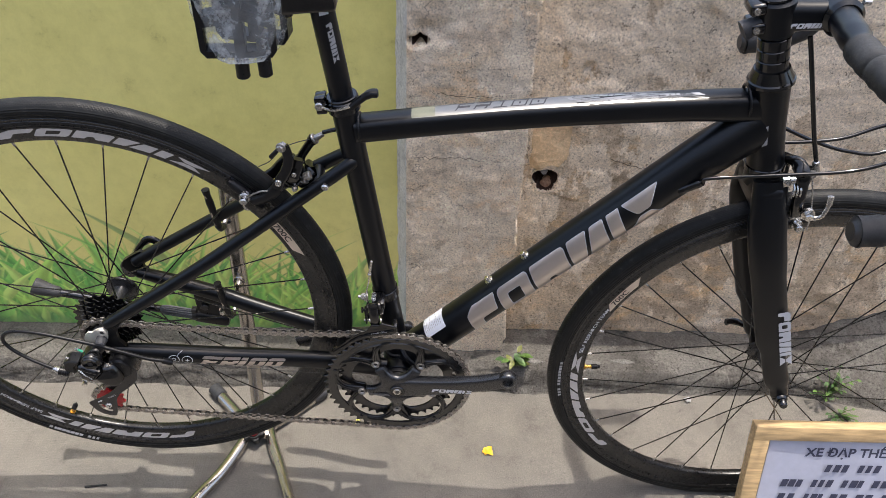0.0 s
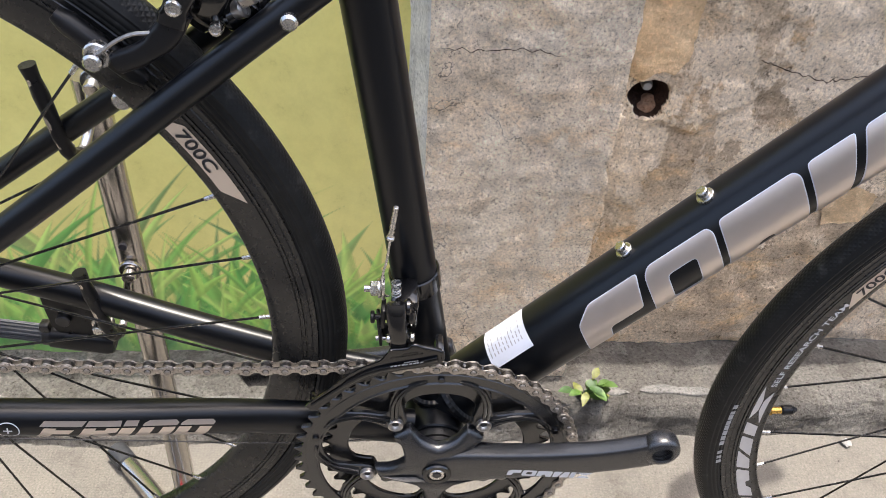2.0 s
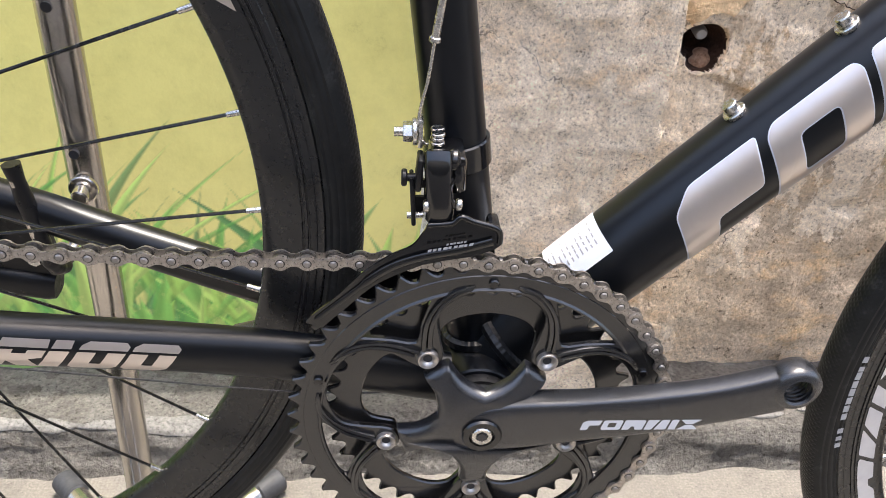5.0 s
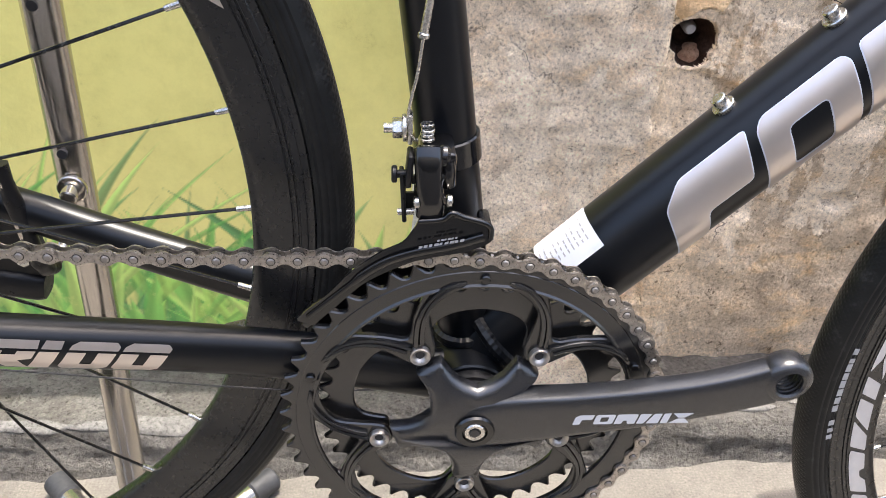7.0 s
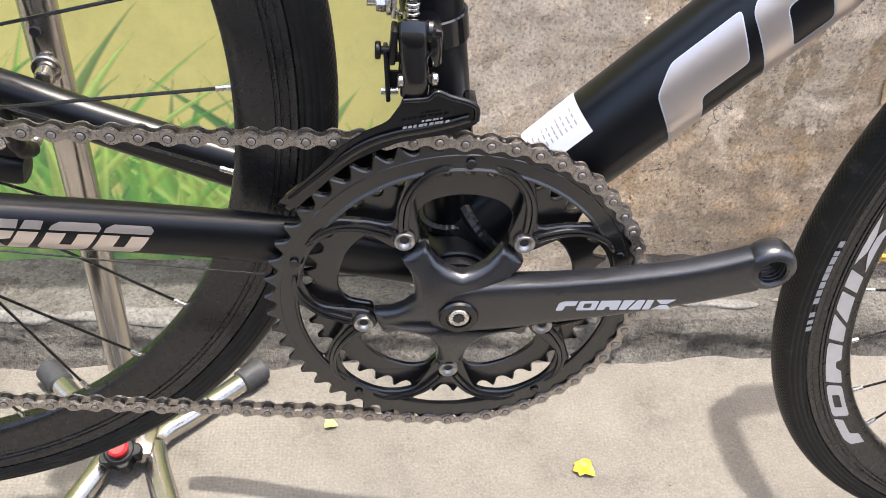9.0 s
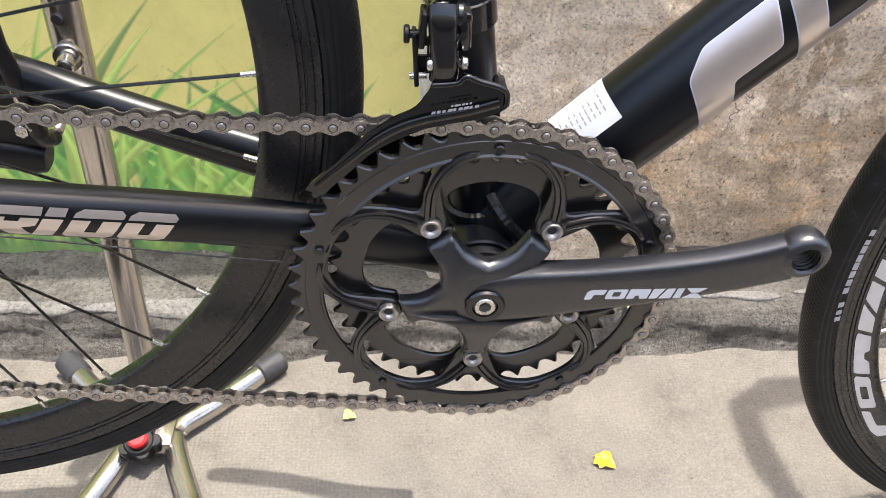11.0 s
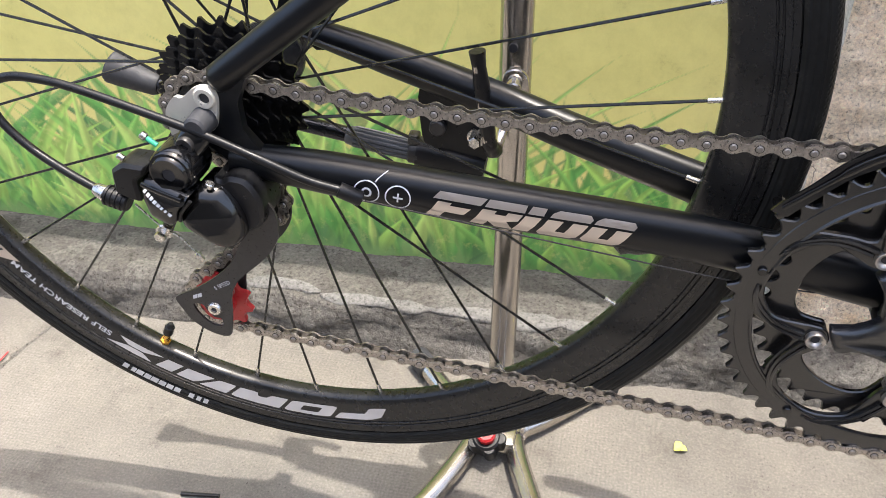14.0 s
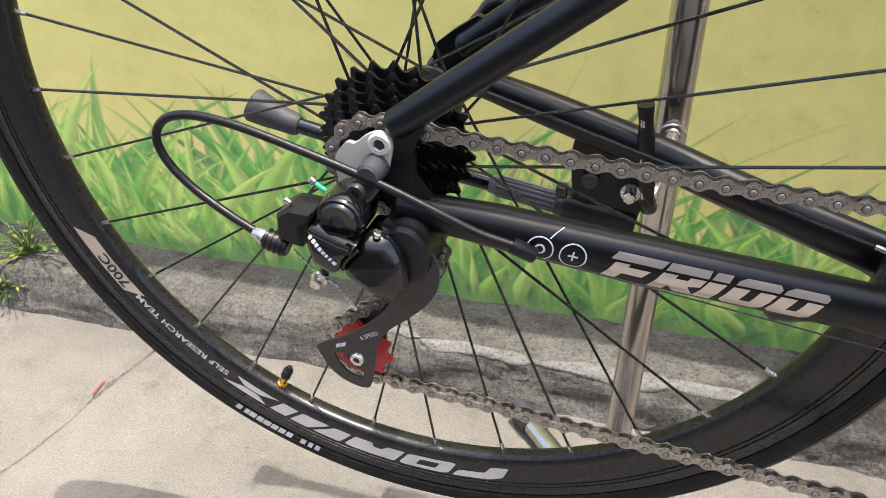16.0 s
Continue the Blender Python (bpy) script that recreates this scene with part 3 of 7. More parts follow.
brown = grid_sheet("wall_2", steps(0.17, 0.2015, 0.0045) + steps(0.2030, 0.285, 0.0010) + steps(0.2895, 1.15, 0.0045) + [1.25, 1.5, 2.2, 4.0, 7.0], steps(-0.03, 0.3835, 0.0045) + steps(0.3860, 0.468, 0.0010) + steps(0.4720, 0.85, 0.0045) + [0.88], brown_at, [BROWN, SHADED_BRICK], back_up(0.6))
# faces inside the pits get the near-black brick, shade painted into the recess
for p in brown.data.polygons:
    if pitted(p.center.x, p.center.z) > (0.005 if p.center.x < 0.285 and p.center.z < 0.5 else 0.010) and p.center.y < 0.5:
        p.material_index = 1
tagged(brown, "weathered brown plaster wall with broken holes", "wall", kind="structure")


def pilaster_at(u, z):
    # u runs round the pilaster: its flaking left flank, its front, and its broken right edge
    near = z < 0.95
    if u < 0:
        x, y = -0.018 + 0.018 * (1 + u / 0.05), 0.277 - u * 1.05
        x += rough(u, z, 25, 0.003, 4, 2.0) if near else 0
        return (x, y, z)
    right = 0.194 + 0.006 * noise.noise(V(z * 14, 2.0, 0)) + 0.004 * noise.noise(V(z * 50, 5.0, 0)) - 0.012 * max(0, z - 0.5)
    x = u * right
    y = 0.277 + ((rough(x, z, 8, 0.005, 3, 4.0) + rough(x, z, 60, 0.0022, 4, 9.0)) if near else 0) + pitted(x, z)
    if near and 0.0 < x < 0.07 and 0.70 < z < 0.80:
        y += 0.010 * max(0, 1 - math.hypot((x - 0.03) / 0.045, (z - 0.742) / 0.03) + 0.4 * noise.noise(V(x * 60, z * 60, 1)))
    if u > 1:
        x, y = right + 0.004 * (u - 1), 0.277 + (u - 1) * 0.08
    elif u < 0.03:
        y += 0.003 * (1 - u / 0.03)
    return (x, y, z)


pilaster = grid_sheet("wall_3", [-0.05, -0.04, -0.03, -0.02, -0.01] + steps(0, 1, 0.02) + [1.1, 1.5, 1.9], steps(-0.03, 0.88, 0.0045), pilaster_at, [PLASTER, EDGE, SHADED_BRICK], back_up(0.6))
tagged(pilaster, "rough grey cement pilaster with a flaking edge", "wall", kind="structure")
# flank faces flake pale; pit faces carry the painted dark of a hole
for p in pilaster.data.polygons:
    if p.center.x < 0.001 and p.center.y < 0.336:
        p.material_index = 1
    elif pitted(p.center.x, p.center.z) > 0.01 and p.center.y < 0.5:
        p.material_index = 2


def yellow_at(x, z):
    return (x, 0.328 + rough(x, z, 4, 0.0025, 3, 6.0), z)


YX = [-6, -3, -1.8, -1.5, -1.3] + steps(-1.20, -0.012, 0.0017)
YZ = steps(0.01, 0.36, 0.0017) + steps(0.38, 0.88, 0.02)
yellow = grid_sheet("wall_1", YX, YZ, yellow_at, YELLOW, back_up(0.6))


def border_paint():
    """Colour and cover of the airbrushed grass over the wall's grid: a hazy ground, then blades from dim to bright."""
    xs, zs = np.array(YX), np.array(YZ)
    X, Z = np.meshgrid(xs, zs)
    rgb, cover = np.zeros((*X.shape, 3)), np.zeros(X.shape)
    wave = np.array([noise.noise(V(x * 7, 0.3, 0)) + 0.5 * noise.noise(V(x * 19, 4, 0)) for x in xs])
    gap = np.exp(-((xs + 0.86) / 0.045) ** 2)
    rim = 0.155 + 0.035 * wave - 0.055 * gap - 0.015 * np.clip((xs + 0.30) / 0.2, 0, 1)

    def lay_on(region, colour, a):
        old = cover[region]
        total = a + old * (1 - a)
        k = np.where(total > 1e-6, a / np.maximum(total, 1e-6), 0.0)[..., None]
        rgb[region] = rgb[region] * (1 - k) + np.asarray(colour) * k
        cover[region] = total

    lay_on((slice(None), slice(None)), np.array((0.21, 0.42, 0.125)), 0.92 * np.clip((rim[None, :] - Z) / 0.055, 0, 1) * (X > -1.6))
    r = random.Random(5)
    tones = [(0.12, 0.28, 0.095), (0.17, 0.40, 0.115), (0.14, 0.42, 0.090), (0.25, 0.55, 0.120), (0.42, 0.67, 0.145), (0.54, 0.73, 0.20)]
    for k in range(900):
        level = k / 900
        x0 = r.uniform(-1.20, -0.02)
        high = 1.0 if x0 < -0.35 else 0.86
        clump = noise.noise(V(x0 * 9, 9, 0)) + 0.35 - 0.9 * math.exp(-((x0 + 0.86) / 0.05) ** 2)
        h = r.choice((0.06, 0.08, 0.11, 0.14, 0.18, 0.22)) * r.uniform(0.85, 1.2) * high * (0.72 + 0.45 * max(-0.6, clump))
        z0 = r.uniform(0.030, 0.105) if level < 0.7 else r.uniform(0.045, 0.14)
        w = r.uniform(0.0035, 0.0130) * (1.35 if r.random() < 0.25 else 1.0)
        bend = r.gauss(0, 0.42) * h if r.random() < 0.75 else r.choice((-1, 1)) * r.uniform(0.7, 1.25) * h
        tone = np.array(tones[min(5, max(0, int(level * 5 + r.gauss(0.3, 1.1))))])
        strength = r.uniform(0.6, 1.0)
        lo, hi = np.searchsorted(zs, (z0, z0 + h))
        a, b = np.searchsorted(xs, (x0 + min(0, bend) - w - 0.004, x0 + max(0, bend) + w + 0.004))
        if hi - lo < 3 or b - a < 2:
            continue
        box_ = (slice(lo, hi), slice(a, b))
        t = (Z[box_] - z0) / h
        mid = x0 + bend * (0.25 * t + 0.75 * t * t)
        slope = np.sqrt(1 + (bend / h * (0.25 + 1.5 * t)) ** 2)
        wide = w * slope * np.clip(np.minimum(0.45 + 1.6 * t, (1 - t) * 1.7), 0, 1)
        dx = (X[box_] - mid) / np.maximum(wide, 1e-4)
        soft_edge = np.clip((1.0 - np.abs(dx)) * np.maximum(wide, 1e-4) / 0.0022, 0, 1)
        shade = (1.0 + 0.20 * np.sign(dx) * np.clip(np.abs(dx) * 3, 0, 1) * (1 if k % 2 else -1))[..., None] * (0.80 + 0.35 * t)[..., None]
        lay_on(box_, tone * shade, soft_edge * strength * np.clip(t * 3.0, 0, 1))
    # a pale haze low down, where the paint has washed thin
    low = 0.22 * np.clip((0.085 - Z) / 0.06, 0, 1) * (X > -1.6)
    lay_on((slice(None), slice(None)), np.array((0.36, 0.44, 0.24)), low)
    return np.concatenate([np.clip(rgb, 0, 1), cover[..., None]], axis=2).reshape(-1, 4)


tint = border_paint()
layer = yellow.data.color_attributes.new("border", "FLOAT_COLOR", "POINT")
full = np.zeros((len(yellow.data.vertices), 4))
full[: len(tint)] = tint
layer.data.foreach_set("color", full.ravel())
tagged(yellow, "yellow painted wall with a painted grass border", "wall", kind="structure")


def plinth_at(x, s):
    """s runs from the foot of the plinth over its worn lip to the wall."""
    lift = max(0.0, min(1.0, (x - 0.80) / 0.25))
    prof = [(-0.012, -0.006), (0.0, 0.0), (0.006, 0.014), (0.010, 0.032), (0.020, 0.046), (0.036, 0.052), (0.075, 0.050), (0.125, 0.047), (0.17, 0.047)]
    k = min(int(s), len(prof) - 2)
    f = s - k
    d, z = (prof[k][i] * (1 - f) + prof[k + 1][i] * f for i in (0, 1))
    y = 0.212 + d + rough(x, s * 0.03, 9, 0.008, 4, 5.0) * (1 if s > 0.5 else 0.3)
    z += rough(x, s * 0.03, 14, 0.004, 4, 8.0) * min(1, max(0, s - 0.6))
    y = y * (1 - lift) + (0.16 + d * 1.3) * lift
    z = z * (1 - lift) + (d * 1.1) * lift
    return (x, y + rough(x, s * 0.03, 70, 0.0011, 3, 3.0), max(-0.006, z + rough(x, s * 0.03, 60, 0.0013, 3, 1.0)))


plinth = grid_sheet("plinth", [-6, -3, -2] + steps(-1.6, 1.2, 0.006) + [1.5, 2.2, 4.0, 7.0], steps(0, 8, 0.16), plinth_at, MORTAR)
tagged(plinth, "rough dark grey mortar kerb along the wall foot", "kerb", kind="structure")


def stripe(x0, x1, s, wide, seed):
    """A smear of white mortar on the lip of the plinth."""
    us = steps(x0, x1, 0.006)

    def at(x, v):
        end = min(1, (x - x0) / 0.02, (x1 - x) / 0.02)
        w = wide * max(0.05, end) ** 0.6 * (0.85 + 0.22 * noise.noise(V(x * 14, seed, 0)) + 0.08 * noise.noise(V(x * 70, seed, 0)))
        p = plinth_at(x, s + (v - 0.5) * w + 0.03 * noise.noise(V(x * 9, seed, 4)))
        h = 0.0016 * math.sin(math.pi * v) ** 0.5
        return (p[0], p[1] - 0.6 * h - 0.0006, p[2] + h + 0.0006)

    ob = grid_sheet("mortar_smear", us, steps(0, 1, 0.125), at, LIME)
    return tagged(ob, "smear of pale mortar on the kerb", "mortar", "mortar smears", kind="structure")


for k, (a, b, s, w) in enumerate([(-0.60, -0.50, 4.7, 0.9), (-0.50, -0.36, 4.5, 1.1), (-0.365, -0.215, 4.3, 1.2), (-0.23, -0.13, 4.4, 0.9), (0.235, 0.275, 5.0, 0.6), (0.29, 0.39, 5.1, 0.7), (0.41, 0.46, 5.2, 0.4)]):
    stripe(a, b, s, w, k * 3.1)


def crack(pts, wide, seed):
    """A thin dark crack in the plaster, a ragged ribbon in the wall's face."""
    line = smooth_line([V(x, 0, z) for x, z in pts], 14)
    bm = bmesh.new()
    rows = []
    for i, p in enumerate(line):
        w = wide * (0.35 + 0.9 * abs(noise.noise(V(i * 0.4, seed, 0)))) * min(1, 0.2 + i / 5, 0.2 + (len(line) - 1 - i) / 5)
        z = p.z + 0.0035 * noise.noise(V(i * 0.35, seed, 5))
        base = brown_at if p.x > 0.194 else (lambda x, q: pilaster_at(x / 0.194, q))
        rows.append([bm.verts.new(V(p.x, base(p.x, z + d)[1] - 0.0012, z + d)) for d in (-w, w)])
    for a, b in zip(rows, rows[1:]):
        bm.faces.new((a[0], b[0], b[1], a[1]))
    return tagged(part("wall_crack", bm, SHADED_BRICK), "thin dark crack in the plaster", "crack", "wall cracks", kind="structure")


def plaster_patch(pts, seed):
    """A smoother skim of tan plaster over the wall, with a ragged edge."""
    lp = []
    n = len(pts)
    for i in range(n):
        a, b = V(*pts[i], 0), V(*pts[(i + 1) % n], 0)
        for k in range(8):
            q = a.lerp(b, k / 8)
            lp.append((q.x + 0.0035 * noise.noise(V(q.x * 120, q.y * 120, seed)), q.y + 0.0035 * noise.noise(V(q.x * 120, q.y * 120, seed + 9))))
    bm = bmesh.new()
    stencil(bm, lambda x, z: V(x, brown_at(x, z)[1] - pitted(x, z) - 0.0022, z), [lp], 0.008)
    return tagged(part("plaster_patch", bm, TAN), "smooth tan plaster patch on the wall", "plaster", "plaster patches", kind="structure")


plaster_patch([(0.212, 0.462), (0.226, 0.452), (0.244, 0.466), (0.262, 0.462), (0.276, 0.478), (0.278, 0.515), (0.276, 0.56), (0.212, 0.552)], 1.0)
plaster_patch([(0.50, 0.255), (0.545, 0.262), (0.556, 0.30), (0.520, 0.318), (0.492, 0.285)], 2.0)
crack([(0.352, 0.481), (0.3604, 0.4779), (0.3931, 0.4665), (0.4299, 0.4557), (0.4556, 0.4578), (0.4779, 0.4620), (0.5129, 0.4564), (0.545, 0.4420)], 0.0012, 1.0)
crack([(0.010, 0.520), (0.05, 0.516), (0.09, 0.519), (0.13, 0.513)], 0.0008, 2.0)
crack([(0.03, 0.640), (0.08, 0.634), (0.15, 0.637)], 0.0008, 3.0)
plug = bmesh.new()
sweep(plug, [(0.2415, 0.352, 0.4410), (0.2418, 0.356, 0.4412), (0.244, 0.390, 0.444)], [(0.0045, 0.0045), (0.0062, 0.0062), (0.0062, 0.0062)], 14)
tagged(part("wall_stub", plug, GREYINK), "grey pipe stub inside the broken hole", "pipe", kind="structure")
lump = bmesh.new()
bmesh.ops.create_icosphere(lump, subdivisions=3, radius=1.0)
for v in lump.verts:
    p = v.co * (1 + 0.22 * noise.noise(v.co * 1.7 + V(3, 1, 4)) + 0.06 * noise.noise(v.co * 6))
    v.co = V(0.2490 + 0.0190 * p.x + 0.004 * p.z, 0.368 + 0.0170 * p.y, 0.4050 + 0.0180 * p.z + 0.005 * p.x)
tagged(part("brick_lump", lump, LUMP), "broken pale red brick inside the hole", "brick", kind="structure")
# added out of view: blocks low sky so the black parts reflect less
unseen_wall = grid_sheet("wall_4", [-14, -7, 0, 7, 14], [0.0, 2.0, 4.2], lambda x, z: (x, -6.0, z), UNSEEN_WALL, back_up(-6.3))
tagged(unseen_wall, "unseen plain dark wall added to dim reflections", "wall", kind="structure")


# ---- the bicycle ----
BB, AX, FX = V(0, 0, 0.3405), V(-0.4045, 0, 0.4412), V(0.5655, 0, 0.3412)
bike = thing("road_bicycle", "matt black road bicycle held up by a rear stand", "bicycle")


class Tube:
    """A frame tube of which the surface can be asked for."""

    def __init__(self, pts, radii, power=2.0, per=6, seg=28):
        self.pts = smooth_line(pts, per) if len(pts) > 2 else [Vector(pts[0]).lerp(Vector(pts[1]), k / 12) for k in range(13)]
        n = len(self.pts)
        self.rad = []
        for i in range(n):
            f = i / (n - 1) * (len(radii) - 1)
            k = min(int(f), len(radii) - 2)
            a, b = radii[k], radii[k + 1]
            self.rad.append(tuple(a[j] * (1 - f + k) + b[j] * (f - k) for j in (0, 1)))
        self.power, self.seg = power, seg
        self.len = [0.0]
        for p, q in zip(self.pts, self.pts[1:]):
            self.len.append(self.len[-1] + (q - p).length)
        self.fr = frames(self.pts, V(0, 1, 0))

    def build(self, bm):
        return sweep(bm, self.pts, self.rad, self.seg, self.power)

    def at(self, u, phi, off=0.0004):
        """The place u along and phi degrees round (0 faces +y, 180 the drive side), off above the surface."""
        i = 0
        while i < len(self.len) - 2 and self.len[i + 1] < u:
            i += 1
        f = (u - self.len[i]) / (self.len[i + 1] - self.len[i])
        p, t, s, w = (a.lerp(b, f) for a, b in zip(self.fr[i], self.fr[i + 1]))
        a, b = (x * (1 - f) + y * f for x, y in zip(self.rad[i], self.rad[i + 1]))
        c, d = math.cos(radians(phi)), math.sin(radians(phi))
        x = a * math.copysign(abs(c) ** (2 / self.power), c)
        y = b * math.copysign(abs(d) ** (2 / self.power), d)
        n = V(x / a / a, y / b / b, 0).normalized()
        return p + s * (x + n.x * off) + w * (y + n.y * off)


def lay(p):
    """From the drawing of the frame, with its bracket at z = 0.331, to its place over the ground."""
    return V(p.x * 0.983, p.y, 0.3405 + 1.024 * (p.z - 0.331))


def single(name, material, fn, parent=bike, label="", smooth=40, drawn=True):
    """One part; drawn: given in the frame drawing's coordinates."""
    bm = bmesh.new()
    fn(bm)
    if drawn:
        for v in bm.verts:
            v.co = lay(v.co)
    return part(name, bm, material, parent, label, smooth)


def solid(name, material, fn, parent=bike, label="", smooth=40):
    """One part given in metres as it stands."""
    return single(name, material, fn, parent, label, smooth, False)


SEAT = Tube([(0.0006, 0, 0.345), (-0.0640, 0, 0.768)], [(0.0168, 0.0168), (0.0160, 0.0160), (0.0158, 0.0158)])
TOPT = Tube([(-0.050, 0, 0.7315), (0.06, 0, 0.7465), (0.19, 0, 0.7615), (0.33, 0, 0.7735), (0.428, 0, 0.778)],
            [(0.0165, 0.0155), (0.0165, 0.0150), (0.0165, 0.0150), (0.0165, 0.0160), (0.017, 0.0180)], power=3.0, seg=36)
DOWN = Tube([(0.012, 0, 0.343), (0.14, 0, 0.471), (0.29, 0, 0.621), (0.385, 0, 0.714), (0.440, 0, 0.757)],
            [(0.0262, 0.0262), (0.0262, 0.0262), (0.0265, 0.0265), (0.0262, 0.0285), (0.020, 0.030)], seg=40)
HEAD = Tube([(0.4283, 0, 0.811), (0.4310, 0, 0.799), (0.4430, 0, 0.750), (0.4555, 0, 0.699)], [(0.0235, 0.0235), (0.0225, 0.0225), (0.0205, 0.0205), (0.0225, 0.0225)], seg=32)
for nm, tb in (("seat_tube", SEAT), ("top_tube", TOPT), ("down_tube", DOWN), ("head_tube", HEAD)):
    single(nm, FRAME, tb.build)
STAY = {}
for s, yb in ((-1, 1), (1, 1)):
    cs = Tube([(-0.396, 0.064, 0.4350), (-0.339, 0.060, 0.4199), (-0.27, 0.054, 0.4005), (-0.203, 0.046, 0.3800), (-0.102, 0.034, 0.3520), (-0.02, 0.028, 0.3330)],
              [(0.0085, 0.0085), (0.0108, 0.0112), (0.0112, 0.0122), (0.0112, 0.0130), (0.0100, 0.0145), (0.0105, 0.0160)], power=2.1) if s > 0 else Tube([(-0.396, s * 0.066, 0.411), (-0.34, s * 0.0635, 0.4045), (-0.25, s * 0.054, 0.389), (-0.16, s * 0.040, 0.372), (-0.095, s * 0.033, 0.359), (-0.02, s * 0.028, 0.342)],
              [(0.0085, 0.0085), (0.0115, 0.0122), (0.0118, 0.0138), (0.0112, 0.0140), (0.0100, 0.0150), (0.0105, 0.0165)], power=2.15)
    STAY[s] = cs
    low = 0.003 if s > 0 else 0.0
    single("chainstay", FRAME, cs.build)
    single("seatstay", FRAME, lambda bm: sweep(bm, smooth_line([(-0.398, s * 0.0640, 0.4560 - low), (-0.375, s * 0.0640, 0.472 - low), (-0.25, s * 0.052, 0.557 - 0.4 * low), (-0.13, s * 0.030, 0.641), (-0.068, s * 0.0165, 0.6835), (-0.050, s * 0.008, 0.6955)]), [0.0066] + [0.0086] * 27 + [0.0080, 0.0072, 0.0064], 18))
    # dropout plate between the two stays, with the axle slot
    y0, y1 = (0.0630, 0.0690) if s > 0 else (-0.0690, -0.0630)
    single("dropout", FRAME, lambda bm: plate(bm, [([(-0.418, 0.446), (-0.402, 0.458), (-0.385, 0.464)] if s < 0 else [(-0.414, 0.440), (-0.402, 0.449), (-0.386, 0.459)]) + [(-0.378, 0.460 - low), (-0.385, 0.446), (-0.385, 0.430), (-0.376, 0.418), (-0.374, 0.406), (-0.392, 0.405), (-0.408, 0.418), (-0.418, 0.430)]], y0, y1, None if s < 0 else (lambda x, y, z: V(x, y, z + 0.016))))
solid("bottom_bracket_shell", FRAME, lambda bm: cyl(bm, (0, -0.036, 0.3405), (0, 0.036, 0.3405), 0.0235, seg=32, bevel=0.001))
solid("bottom_bracket_cup", PLASTIC, lambda bm: lathe(bm, [(0.0100, -0.0440), (0.0118, -0.0478), (0.0165, -0.0480), (0.0168, -0.0462), (0.0182, -0.0460), (0.0184, -0.0425), (0.0205, -0.0422), (0.0206, -0.0350)], BB, 32), label="gloss black bearing cup ring")
single("chainstay_bridge", FRAME, lambda bm: cyl(bm, (-0.062, -0.03, 0.350), (-0.062, 0.03, 0.350), 0.007))
single("seatstay_bridge", FRAME, lambda bm: cyl(bm, (-0.100, -0.026, 0.661), (-0.100, 0.026, 0.661), 0.007))


def beads(bm, centre, radius, normal, n, r=0.0026):
    """A weld seam: a closed roll that swells with each run of the torch."""
    nrm = Vector(normal).normalized()
    u = nrm.orthogonal().normalized()
    w = nrm.cross(u)
    rows = []
    for k in range(n * 4):
        a = 2 * math.pi * k / (n * 4)
        out = u * math.cos(a) + w * math.sin(a)
        swell = r * (0.90 + 0.10 * abs(math.sin(a * n / 2)))
        rows.append([bm.verts.new(Vector(centre) + out * (radius + swell * math.cos(b)) + nrm * (swell * math.sin(b))) for b in [6.2832 * j / 8 for j in range(8)]])
    for k in range(len(rows)):
        p, q = rows[k], rows[(k + 1) % len(rows)]
        for j in range(8):
            bm.faces.new((p[j], q[j], q[(j + 1) % 8], p[(j + 1) % 8]))


d1 = (DOWN.pts[4] - DOWN.pts[0]).normalized()
d2 = (SEAT.pts[-1] - SEAT.pts[0]).normalized()
d3 = V(1, 0, 0.13).normalized()
for c, r, d, n, b in ((DOWN.pts[0] + d1 * 0.012, 0.0262, d1, 46, 0.0042), (SEAT.pts[0] + d2 * 0.010, 0.0168, d2, 30, 0.0040), (V(-0.0445, 0, 0.7335), 0.0165, d3, 44, 0.0022), (V(0.408, 0, 0.783), 0.0180, d3, 44, 0.0022)):
    single("weld_seam", FRAME, lambda bm: beads(bm, c, r, d, n, b), label="ridged black weld seam")


# --- decals of the frame
def dt(u, v, off=0.0004):
    return DOWN.at(u, 180 - math.degrees(v / 0.0265), off)


# the mark on the down tube: v is measured round the tube, up from its drive side
for i in range(6):
    mb = single("mark_block", SILVER, lambda bm: block(bm, lambda u, v: dt(0.123 + u, v - 0.0265, 0.0007), i, 0.318, 0.0485, 0.30, 4, 18, -0.0007), label="brushed silver block of the maker's mark")
    single("mark_rim", PAPER, lambda bm: block(bm, lambda u, v: dt(0.123 + u, v - 0.0265, 0.0002), i, 0.318, 0.0485, 0.30, 4, 18), mb, "thin pale rim of the block")
single("paper_label", PAPER, lambda bm: patch(bm, lambda u, v: dt(0.061 + u, v), 0, 0.037, 0.018, 0.054, 0, 3, 14), label="white paper label with small print")


def small_print(bm):
    for k in range(10):
        bars(bm, lambda u, v: DOWN.at(0.0635 + k * 0.0032 + v, 180 - math.degrees((0.026 + u) / 0.0265), 0.0007), 0.024 - 0.007 * (k % 3), 0.0009, 5 - k % 3, k)


single("label_print", GREYINK, small_print)


def cs_at(u, v, off=0.0004):
    c = STAY[-1]
    return c.at(u, 180 - math.degrees(math.asin(max(-0.98, min(0.98, v / 0.0145)))), off)


